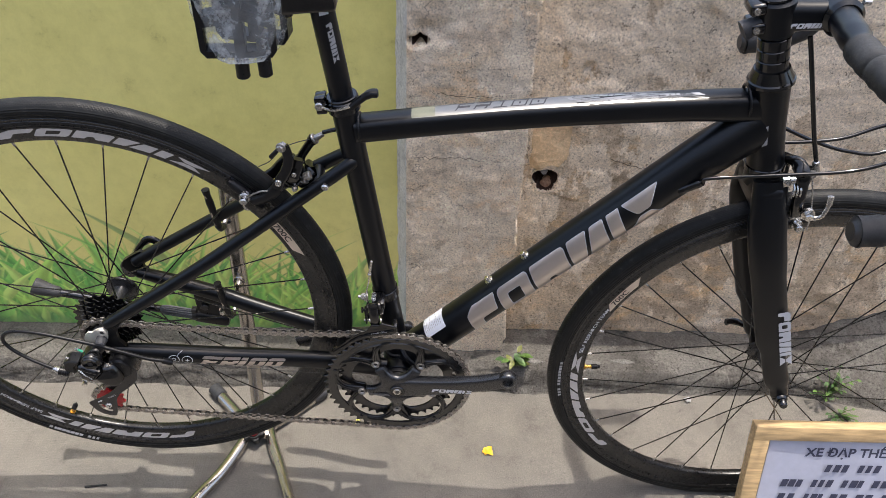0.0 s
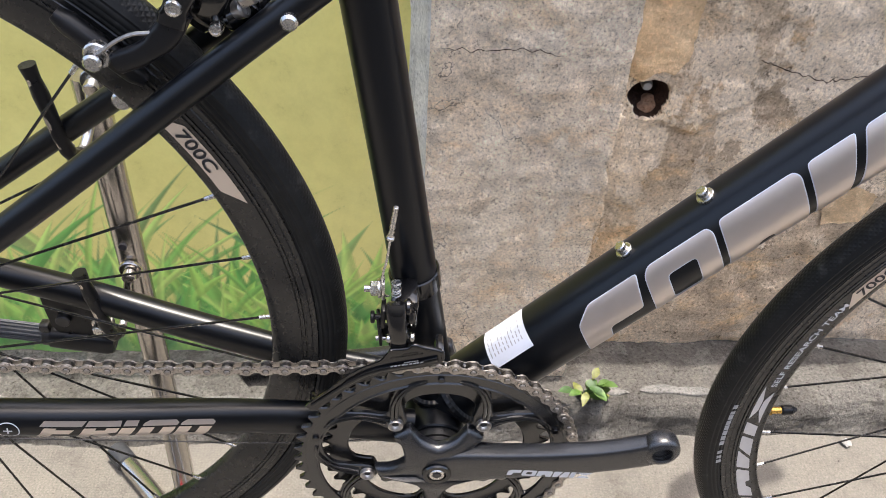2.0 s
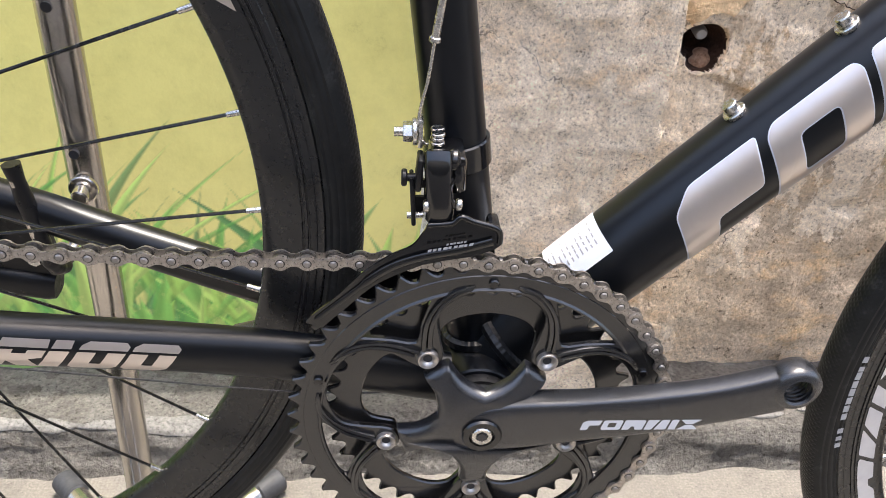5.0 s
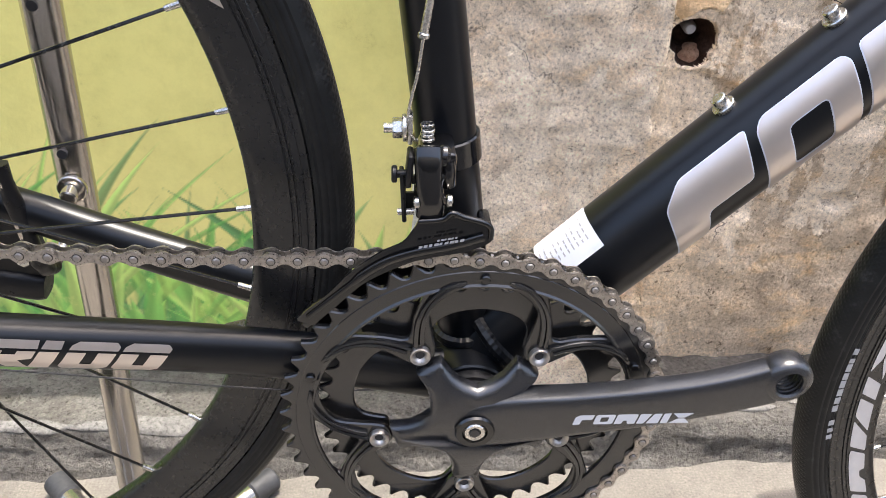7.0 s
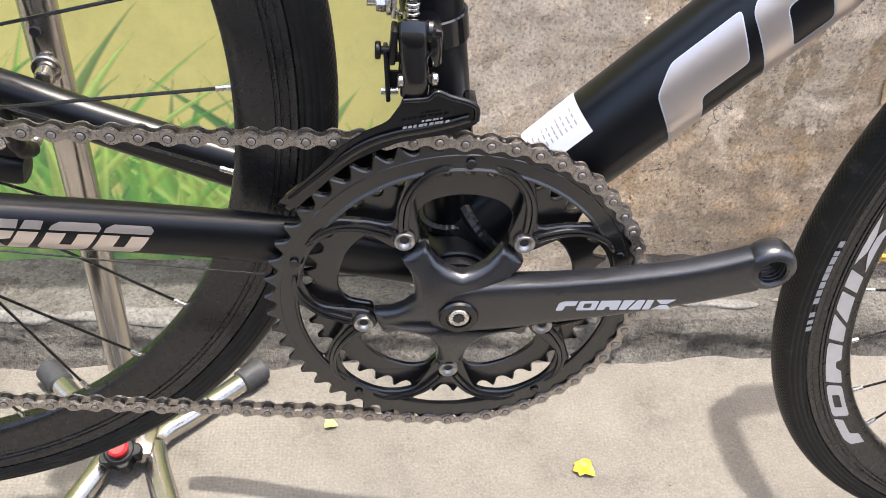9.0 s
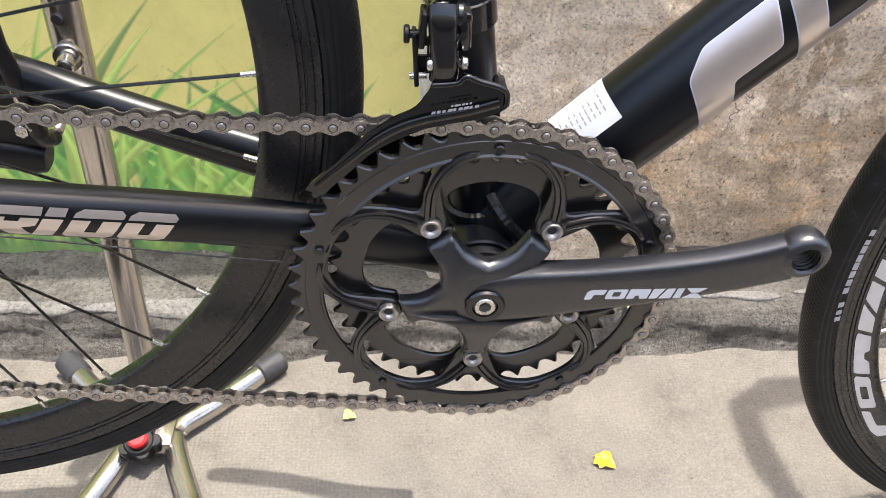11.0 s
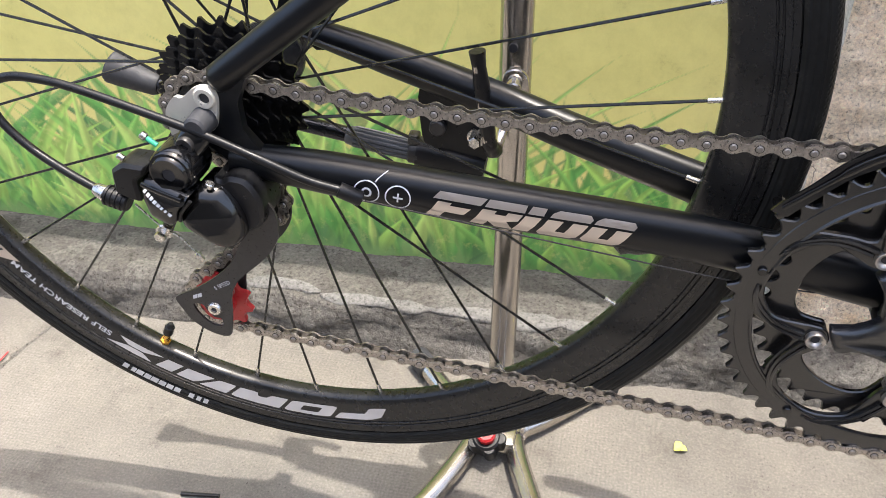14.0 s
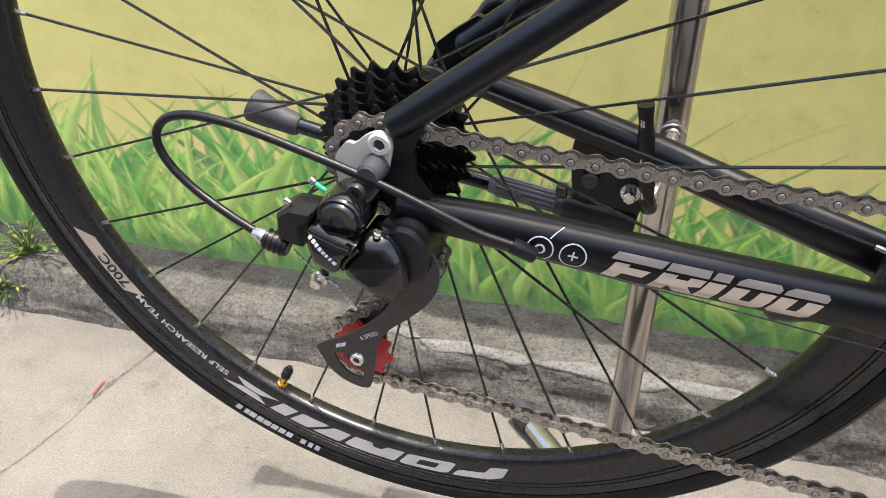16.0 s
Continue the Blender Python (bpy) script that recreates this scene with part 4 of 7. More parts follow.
GLYPHS = {"F": (1.0, [[(0, 0), (0.34, 0), (0.34, 0.30), (0.80, 0.30), (0.86, 0.56), (0.34, 0.56), (0.34, 0.66), (0, 0.66)], [(-0.16, 0.74), (1.0, 0.74), (1.04, 1), (-0.12, 1)]]),
          "R": (0.95, [[(0, 0), (0.34, 0), (0.34, 0.24), (0.62, 0), (1.06, 0), (0.74, 0.34), (0.98, 0.42), (0.98, 0.66), (0.62, 0.66), (0.62, 0.54), (0.34, 0.54), (0.34, 0.66), (0, 0.66)], [(0, 0.74), (0.98, 0.74), (0.92, 1), (0, 1)]]),
          "1": (0.46, [[(0, 0), (0.40, 0), (0.40, 0.66), (0, 0.66)], [(0, 0.74), (0.40, 0.74), (0.36, 1), (0, 1)]]),
          "0": (1.0, [[(0, 0.12), (0.12, 0), (0.88, 0), (1.0, 0.12), (1.0, 0.66), (0.62, 0.66), (0.62, 0.26), (0.38, 0.26), (0.38, 0.66), (0, 0.66)], [(0, 0.74), (1.0, 0.74), (1.0, 0.88), (0.88, 1), (0.12, 1), (0, 0.88)]])}


def digits(bm, text, at, wide, high, gap, lean):
    """Heavy slanted strokes, each sign cut by one level slit."""
    u = 0.0
    for ch in text:
        w, loops = GLYPHS[ch]
        for lp in loops:
            stencil(bm, at, [[(u + p[0] * wide + lean * p[1] * high, p[1] * high) for p in lp]], high * 0.4)
        u += w * wide + gap


single("model_number", SILVER, lambda bm: digits(bm, "FR100", lambda u, v: cs_at(0.1165 + u, v - 0.0082), 0.0232, 0.0168, 0.0022, 0.55), label="silver model number on the stay")


def cog_sign(bm):
    for cu, r in ((0.082, 0.0075), (0.100, 0.0075)):
        for r0, r1 in ((r - 0.0008, r), (0.0018, 0.0030) if cu < 0.09 else (0, 0)):
            if r1:
                n = 28
                ring = [[bm.verts.new(cs_at(cu + rr * math.cos(6.2832 * k / n), rr * math.sin(6.2832 * k / n), 0.0005)) for k in range(n)] for rr in (r0, r1)]
                for k in range(n):
                    bm.faces.new((ring[0][k], ring[0][(k + 1) % n], ring[1][(k + 1) % n], ring[1][k]))
    patch(bm, lambda u, v: cs_at(0.100 + u, v, 0.0005), -0.0028, 0.0028, -0.0005, 0.0005)
    patch(bm, lambda u, v: cs_at(0.100 + u, v, 0.0005), -0.0005, 0.0005, -0.0028, 0.0028)
    patch(bm, lambda u, v: cs_at(0.0860 + 0.010 * u / 0.01 + 90 * v * v, 0.0070 + v, 0.0005), 0, 0.0008, 0, 0.0062, 0.4, 1, 4)


single("chainline_sign", WHITE, cog_sign, label="white outline sign of two rings")
TOPSIDE = -1 if TOPT.at(0.1, 90).z < 0.74 else 1


def tt_at(u, deg, off=0.0004):
    """deg: 0 at the crown of the top tube, positive towards the drive side."""
    return TOPT.at(u, TOPSIDE * (90 + deg), off)


def top_band(bm):
    for k in range(8):
        patch(bm, lambda u, v: tt_at(0.070 + u, v), 0, 0.185 + 0.014 * (k * 5 % 8) / 2, -18 + 7 * k, -11 + 7 * k, 0.0, 30, 2)
    bmesh.ops.remove_doubles(bm, verts=bm.verts, dist=0.0003)


single("top_band", BAND, top_band, label="silver band on the top tube")
# the band's start, coloured as if it mirrored the yellow wall
single("band_end", WALL_REFLECTION, lambda bm: patch(bm, lambda u, v: tt_at(0.0695 + u, v, 0.0006), 0, 0.028, -16, 34, 0.0, 6, 10), label="band end with a painted cream reflection of the wall")


r2 = random.Random(2)
for k in range(15):
    v0 = -17 + 3.7 * k
    for j in range(3):
        u0 = 0.248 + 0.038 * j + 0.014 * r2.random()
        ul = 0.030 + 0.040 * r2.random()
        single("speed_line", SPEED, lambda bm: patch(bm, lambda a, b: tt_at(u0 + a, b - 60 * a, 0.0006), 0, ul, v0, v0 + 2.3 - 0.6 * j, 0.0006, 8, 1), label="silver speed line on the top tube")
STROKES = {"F": [(0, 0.83, 1, 1), (0, 0.42, 0.86, 0.59), (0, 0, 0.10, 1)], "R": [(0, 0.83, 1, 1), (0.90, 0.42, 1, 1), (0, 0.42, 1, 0.59), (0, 0, 0.10, 0.42), (0.72, 0, 0.86, 0.42)],
           "1": [(0.30, 0.83, 0.62, 1), (0.52, 0, 0.62, 1), (0.10, 0, 1.0, 0.17)], "0": [(0, 0.83, 1, 1), (0, 0, 1, 0.17), (0, 0, 0.10, 1), (0.90, 0, 1, 1), (0.45, 0.42, 0.56, 0.60)]}


def top_number(bm):
    """Thin square strokes, each sign a wide low box."""
    for k, sign in enumerate("FR100"):
        for x0, y0, x1, y1 in STROKES[sign]:
            patch(bm, lambda u, v: tt_at(0.1205 + 0.0215 * k + u + 0.006 * v, 15 - 28 * v, 0.0006), x0 * 0.0178, x1 * 0.0178, y0, y1, 0.0, 4, 3)


single("top_number", INK, top_number, label="black model number on a silver band")
single("top_badge", GREYINK, lambda bm: (patch(bm, lambda a, b: tt_at(0.394 + a, b), 0, 0.010, 0, 10, 0.0006, 4, 4), bars(bm, lambda u, v: tt_at(0.365 + u, 6 - v * 2000), 0.018, 0.003, 3, 3)))
for u in (0.1895, 0.2545):
    p = DOWN.at(u, 90 if DOWN.at(0.2, 90).z > DOWN.at(0.2, -90).z else -90, 0)
    n = (p - DOWN.pts[0]).normalized()
    d = (DOWN.pts[6] - DOWN.pts[2]).normalized()
    n = V(-d.z, 0, d.x)
    single("bottle_bolt", STEEL, lambda bm: (cyl(bm, p - n * 0.001, p + n * 0.0018, 0.0062, seg=20, bevel=0.0005), cyl(bm, p + n * 0.0018, p + n * 0.0068, 0.0040, seg=16, bevel=0.0006)), label="bright steel bottle cage bolt")

# --- seat post, clamp
sd = (SEAT.pts[-1] - SEAT.pts[0]).normalized()
single("seat_post", FRAME, lambda bm: cyl(bm, SEAT.pts[-1] - sd * 0.05, SEAT.pts[-1] + sd * 0.120, 0.0137, seg=28))
SP = Tube([SEAT.pts[-1], SEAT.pts[-1] + sd * 0.15], [(0.0137, 0.0137), (0.0137, 0.0137)])
single("post_mark", GREYINK, lambda bm: mark(bm, lambda u, v: SP.at(0.097 - u, 192 - math.degrees(v / 0.0137) * -1), 0.044, 0.0068, -0.3, 2, 4), label="white maker's mark on the post")
single("post_scale", PAPER, lambda bm: patch(bm, lambda u, v: SP.at(0.108 + u, 195 + math.degrees(v / 0.0137)), 0, 0.010, -0.005, 0.005))
e = SEAT.pts[-1]
single("seat_clamp", GLOSS, lambda bm: (cyl(bm, e - sd * 0.012, e + sd * 0.004, 0.0195, seg=32, bevel=0.0012), cyl(bm, e + sd * 0.004, e + sd * 0.0075, 0.0185, seg=32, bevel=0.001),
       [box(bm, e + V(-0.0255, -0.004 + 0.008 * k, 0) + sd * (-0.010 + 0.0125 * j), (0.013, 0.0115, 0.0085), Matrix.Rotation(radians(-8), 4, "Y"), 0.002) for k in (0, 1) for j in (0, 1)]))
single("clamp_bolt", STEEL, lambda bm: (cyl(bm, e + V(-0.0265, -0.0125, -0.003), e + V(-0.0265, 0.0145, -0.003), 0.0052, seg=18, bevel=0.001), sweep(bm, smooth_line([e + V(-0.024, -0.0105, -0.004), e + V(-0.008, -0.0205, -0.001), e + V(0.014, -0.0165, 0.003)]), 0.0017, 8)), label="steel clamp pin and rod")
single("clamp_lever", PLASTIC, lambda bm: sweep(bm, smooth_line([e + V(0.012, -0.016, 0.001), e + V(0.022, -0.015, 0.010), e + V(0.034, -0.013, 0.017), e + V(0.043, -0.012, 0.017)]), [(0.005, 0.004)] * 10 + [(0.0062, 0.0045)] * 8 + [(0.004, 0.003)], 14, 2.4), label="curved black quick-release lever")
single("saddle_clamp", GLOSS, lambda bm: (box(bm, e + sd * 0.124 + V(-0.012, 0, 0.002), (0.062, 0.040, 0.030), Matrix.Rotation(radians(-6), 4, "Y"), 0.005), cyl(bm, e + sd * 0.116 + V(-0.036, 0, 0), e + sd * 0.116 + V(-0.038, 0, -0.016), 0.007, bevel=0.002)))
for s in (-1, 1):
    single("saddle_rail", STEEL, lambda bm: sweep(bm, smooth_line([e + V(-0.16, s * 0.030, 0.162), e + V(-0.11, s * 0.024, 0.132), e + V(-0.02, s * 0.022, 0.134), e + V(0.04, s * 0.016, 0.149), e + V(0.085, s * 0.01, 0.168)]), 0.0035, 10))


def saddle(bm):
    rows = []
    for k in range(15):
        t = k / 14
        x = -0.175 + 0.275 * t
        w = 0.068 * (1 - t) ** 1.1 + 0.019
        rows.append([bm.verts.new(e + V(x, w * math.cos(a), 0.172 + 0.028 * math.sin(a) * (1 - 0.2 * t) + 0.012 * (1 - t) ** 2)) for a in [math.pi * j / 12 for j in range(13)]])
    for a, b in zip(rows, rows[1:]):
        for j in range(12):
            bm.faces.new((a[j], b[j], b[j + 1], a[j + 1]))
        bm.faces.new((a[0], a[12], b[12], b[0]))
    bm.faces.new(rows[0]), bm.faces.new(list(reversed(rows[-1])))


single("saddle", PLASTIC, saddle, label="black padded saddle")


# --- wheels
def tyre_profile(w=0.0128, n=44):
    """The tyre's cross section from bead over the crown to bead, with fine raised lines low on its walls."""
    out = []
    for k in range(n + 1):
        a = math.pi * (1.16 - 1.32 * k / n)
        off = abs(a - math.pi / 2)
        ripple = 1 + (0.030 * math.sin((off - 1.05) * 24) if off > 1.05 else 0)
        out.append((0.3245 + 0.0135 * math.sin(a) * ripple, w * math.cos(a) * ripple))
    return out


def wheel(name, c, phase, drive_flange, left_flange, parent=bike):
    prof = [(0.2835, -0.0052), (0.2850, -0.0068), (0.2905, -0.0084), (0.3040, -0.0102), (0.3052, -0.0104), (0.3056, -0.0097), (0.3064, -0.0097), (0.3068, -0.0107), (0.3082, -0.0109), (0.3086, -0.0101), (0.3094, -0.0101), (0.3098, -0.0110),
            (0.3130, -0.0110), (0.3135, -0.0105), (0.3150, -0.0105), (0.3170, -0.0110), (0.3182, -0.0100)]
    prof = [(0.2828, -0.002)] + prof
    prof = prof + [(r, -y) for r, y in reversed(prof)]
    w = solid(name, RIM, lambda bm: lathe(bm, prof, c, 192, True), parent, "deep black rim of a spoked wheel")

    def tyre(bm):
        uv = bm.loops.layers.uv.new("UVMap")
        p = tyre_profile()
        rings = []
        for k in range(192):
            a = 2 * math.pi * k / 192
            rings.append([bm.verts.new(c + V(r * math.cos(a), y, r * math.sin(a))) for r, y in p])
        for k in range(192):
            for i in range(len(p) - 1):
                f = bm.faces.new((rings[k][i], rings[(k + 1) % 192][i], rings[(k + 1) % 192][i + 1], rings[k][i + 1]))
                f.material_index = 1 if 13 <= i <= 30 else 0
                for lp, (du, dv) in zip(f.loops, ((0, 0), (1, 0), (1, 1), (0, 1))):
                    lp[uv].uv = ((k + du) * 0.01105, (i + dv) * 0.00096)
        bmesh.ops.recalc_face_normals(bm, faces=bm.faces)

    solid("tyre", [TYRE, TREAD], tyre, w, "black road tyre with a fine knurled tread")
    solid("hub", CRANK, lambda bm: lathe(bm, [(0.0, -0.045), (0.008, -0.045), (0.009, drive_flange - 0.004), (0.023, drive_flange - 0.002), (0.0235, drive_flange), (0.023, drive_flange + 0.002), (0.012, drive_flange + 0.006),
                                               (0.0095, 0), (0.012, left_flange - 0.006), (0.023, left_flange - 0.002), (0.0235, left_flange), (0.023, left_flange + 0.002), (0.010, left_flange + 0.004), (0.009, 0.047), (0.0, 0.047)], c, 32), w)
    sp_me = nip_me = None
    for k in range(32):
        a = radians(phase + 11.25 * k)
        near = k % 2 == 1
        y = drive_flange if near else left_flange
        lead = 1 if k % 4 in (1, 2) else -1
        ha = a + lead * radians(64)
        out = y + (0.0025 if lead > 0 else -0.0025)
        p0 = c + V(0.0205 * math.cos(ha), out, 0.0205 * math.sin(ha))
        p1 = c + V(0.2855 * math.cos(a), (-0.001 if near else 0.001), 0.2855 * math.sin(a))
        d = (p0 - p1).normalized()
        solid("spoke", SPOKE, lambda bm: cyl(bm, p0, p1 + d * 0.002, 0.00098, seg=6), w)
        solid("nipple", STEEL, lambda bm: cyl(bm, p1 - d * 0.002, p1 + d * 0.0105, 0.0019, 0.0016, seg=8), w, smooth=60)
    va = radians(phase + 11.25 * 28.5)
    d = V(-math.cos(va), 0, -math.sin(va))
    p = c - d * 0.2835
    st = solid("valve", BRASS, lambda bm: (cyl(bm, p - d * 0.002, p + d * 0.016, 0.0030, seg=14, bevel=0.0004), cyl(bm, p, p + d * 0.003, 0.0045, seg=6)), w, "brass valve stem with black cap")
    solid("valve_cap", PLASTIC, lambda bm: (cyl(bm, p + d * 0.012, p + d * 0.022, 0.0042, seg=16, bevel=0.001), cyl(bm, p + d * 0.0215, p + d * 0.0255, 0.0034, 0.0024, seg=12, bevel=0.0006)), w, "black valve cap")
    tone = RIMINK

    def side(a, r, y=-0.0112):
        """A place on the rim's drive side; a in degrees."""
        t = (r - 0.2905) / (0.3040 - 0.2905)
        return c + V(r * math.cos(radians(a)), -0.0088 - 0.0018 * t, r * math.sin(radians(a)))

    for half in (0, 180):
        a0 = phase + 1.0 + half
        rd = lambda u, v: side(a0 - math.degrees(u / 0.297), 0.2910 + v)  # noqa: E731,B023
        solid("rim_mark", tone, lambda bm: mark(bm, lambda u, v: rd(u, v + 0.0008), 0.243, 0.0118, 0.75, 4, 2), w, "white slanted maker's mark on the rim")
        if half == 0 or name == "front_wheel":
            solid("rim_words", WHITE, lambda bm: lettering(bm, "SELF RESEARCH TEAM", 0.0072, lambda u, v: rd(0.252 + u, 0.0028 + v), 0.0, 0.0001, 0.097), w, "small white words on the rim")
        solid("rim_size_panel", SILVER, lambda bm: patch(bm, lambda u, v: rd(0.345 + u * (1 - 0.0) , v + 0.0), 0.0, 0.062, 0.0, 0.0115, 1.2, 8, 3), w, "silver tyre size panel on the rim")
        solid("rim_size", INK, lambda bm: lettering(bm, "700C", 0.0115, lambda u, v: rd(0.360 + u, 0.0018 + v) + V(0, -0.0004, 0), 0.0, 0.0002, 0.032), w, "black tyre size on a silver panel")
    for half in (0, 180) if name == "front_wheel" else (0,):
        def wall(u, v):
            a = radians(phase - 29.5 + half - math.degrees(u / 0.322))
            i = (0.3175 + v - 0.3245) / 0.0135
            yy = -0.0131 * math.sqrt(max(0, 1 - i * i)) - 0.0004
            return c + V((0.3175 + v) * math.cos(a), yy, (0.3175 + v) * math.sin(a))
        solid("tyre_mark", GREYINK, lambda bm: (bars(bm, lambda u, v: wall(u, v + 0.001), 0.020, 0.0046, 3, 4), bars(bm, lambda u, v: wall(u + 0.026, v + 0.001), 0.056, 0.0046, 8, 5)), w, "pale maker's mark on the tyre wall")["kind"] = "stuff"
    return w


rear = wheel("rear_wheel", AX, 282.3, -0.020, 0.033)
front = wheel("front_wheel", FX, 221.3, -0.034, 0.034)


# --- toothed wheels
def tooth_loop(c, teeth, depth=0.0032, per=8, phase=0.0, tip=1.0):
    r = 0.0127 / (2 * math.sin(math.pi / teeth))
    shape = [-depth * 1.15, -depth * 1.10, -depth * 0.85, -depth * 0.15, depth * 0.85 * tip, depth * 0.90 * tip, depth * 0.05, -depth * 0.80]
    out = []
    for k in range(teeth * per):
        a = 2 * math.pi * (k / (teeth * per)) + phase
        rr = r + shape[k % per]
        out.append((c[0] + rr * math.cos(a), c[2] + rr * math.sin(a)))
    return out


def sprocket(bm, c, teeth, y, inner, thick=0.0022, holes=0, phase=0.0):
    loops = [tooth_loop(c, teeth, depth=0.0026, phase=phase), ring_loop(c[0], c[2], inner, 40)]
    if holes:
        r = 0.0127 / (2 * math.sin(math.pi / teeth))
        for k in range(holes):
            a = 2 * math.pi * k / holes + 0.2
            m = (inner + r) / 2 - 0.001
            loops.append(ring_loop(c[0] + m * math.cos(a), c[2] + m * math.sin(a), (r - inner) * 0.16, 10))
    plate(bm, loops, y - thick / 2, y + thick / 2)


COGS = [23, 21, 19, 17, 15, 13]
cassette = solid("cassette", COG, lambda bm: lathe(bm, [(0.010, -0.0600), (0.0155, -0.0600), (0.0175, -0.0560), (0.0190, -0.0500), (0.0215, -0.026), (0.018, -0.024)], AX, 32), label="black six-speed freewheel")
for i, n in enumerate(COGS):
    solid("sprocket", COG, lambda bm: sprocket(bm, AX, n, -0.0265 - 0.0059 * i, 0.0165, 0.0019, (n // 3) if n > 16 else 0, 0.13 * i), cassette)

RY = -0.0490
ANG = [52.8, 124.8, 196.8, 268.8, 340.8]


def polar(r, a, c=BB):
    return (c.x + r * math.cos(radians(a)), c.z + r * math.sin(radians(a)))


def blend(points, per=5):
    """A smooth closed outline through the points."""
    n = len(points)
    out = []
    for i in range(n):
        a, b, c, d = (V(*points[(i + j) % n], 0) for j in (-1, 0, 1, 2))
        for k in range(per):
            t = k / per
            p = 0.5 * (2 * b + (c - a) * t + (2 * a - 5 * b + 4 * c - d) * t * t + (3 * b - a - 3 * c + d) * t**3)
            out.append((p.x, p.y))
    return out


# outer ring: windows between the bolts, small ones beyond each bolt
def big_ring(bm):
    loops = [tooth_loop(BB, 52, 0.0031, per=8, phase=0.03)]
    inner = []
    for a in ANG:
        m = a + 36
        # a tab under the bolt, then the scalloped window up to the next tab
        inner += [polar(0.0490, a - 6), polar(0.0475, a), polar(0.0490, a + 6), polar(0.0545, a + 9.5), polar(0.064, m - 24.5), polar(0.078, m - 21), polar(0.0865, m - 11), polar(0.0885, m), polar(0.0865, m + 11), polar(0.078, m + 21), polar(0.064, m + 24.5), polar(0.0545, m + 26.5)]
        loops.append(blend([polar(0.0670, a), polar(0.0760, a - 7.0), polar(0.0850, a - 12.5), polar(0.0895, a - 14.0), polar(0.0912, a - 6.0), polar(0.0912, a + 6.0), polar(0.0895, a + 14.0), polar(0.0850, a + 12.5), polar(0.0760, a + 7.0)], 3))
    loops.append(blend(inner, 4))
    plate(bm, loops, RY - 0.0017, RY + 0.0016, None, 0.0008)


def ring_ribs(bm):
    """Raised double ribs that sweep from each bolt out to the rim, and the raised lips inside the teeth."""
    for a in ANG:
        for s in (-1, 1):
            for off in (-0.0017, 0.0017):
                pts = [V(*(lambda p: (p[0], RY - 0.0024, p[1]))(polar(r, a + s * d + math.degrees(off / r)))) for r, d in ((0.0610, 3.0), (0.0670, 6.0), (0.0760, 10.5), (0.0840, 16.0), (0.0900, 22.0), (0.0925, 28.0))]
                sweep(bm, smooth_line(pts, 4), [(0.0020, 0.0015)] * 10 + [(0.0017, 0.0013)] * 10 + [(0.0005, 0.0008)], 8)
    lathe(bm, [(0.0888, RY - 0.0014), (0.0893, RY - 0.0030), (0.0902, RY - 0.0032), (0.0912, RY - 0.0022), (0.0985, RY - 0.0022), (0.0992, RY - 0.0014)], BB, 120)


crank = solid("crankset", RING, big_ring, label="black double chainset with alloy crank arm")
solid("ring_ribs", RING, ring_ribs, crank)
solid("ring_stamp", GREYINK, lambda bm: lettering(bm, "52T", 0.0042, lambda u, v: V(polar(0.0885, 318)[0] + u * 0.5 + v * 0.8, RY - 0.0030, polar(0.0885, 318)[1] + u * 0.8 - v * 0.5)), crank)
for a in (20, 88, 160, 232, 304):
    q = polar(0.0945, a + 2)
    solid("ring_rivet", GLOSS, lambda bm: cyl(bm, (q[0], RY - 0.0042, q[1]), (q[0], RY + 0.004, q[1]), 0.0026, seg=12, bevel=0.0006), crank)


def small_ring(bm):
    inner = []
    for a in ANG:
        m = a + 36
        inner += [polar(0.0495, a - 6), polar(0.0480, a), polar(0.0495, a + 6), polar(0.0560, m - 27), polar(0.0630, m - 23), polar(0.0672, m - 14), polar(0.0685, m), polar(0.0672, m + 14), polar(0.0630, m + 23), polar(0.0560, m + 27)]
    plate(bm, [tooth_loop(BB, 42, phase=0.05), blend(inner, 4)], RY + 0.0060, RY + 0.0086, None, 0.0008)


solid("inner_ring", RING, small_ring, crank)


def spider(bm):
    pts = []
    for a in ANG:
        pts += [polar(r, a + d) for r, d in ((0.0262, -36), (0.0300, -22), (0.0360, -13.5), (0.0440, -10.5), (0.0468, -10.0), (0.0472, -9.0), (0.0472, 0), (0.0472, 9.0), (0.0468, 10.0), (0.0440, 10.5), (0.0360, 13.5), (0.0300, 22))]
    at = lambda x, y, z: V(x, y + 0.24 * max(0, math.hypot(x - BB.x, z - BB.z) - 0.014), z)  # noqa: E731
    pillow(bm, pts, -0.0645, -0.0560, 0.0050, at, 6)


solid("spider", CRANK, spider, crank, "five-armed satin black spider")
END = V(0.1562, -0.0775, 0.3939)


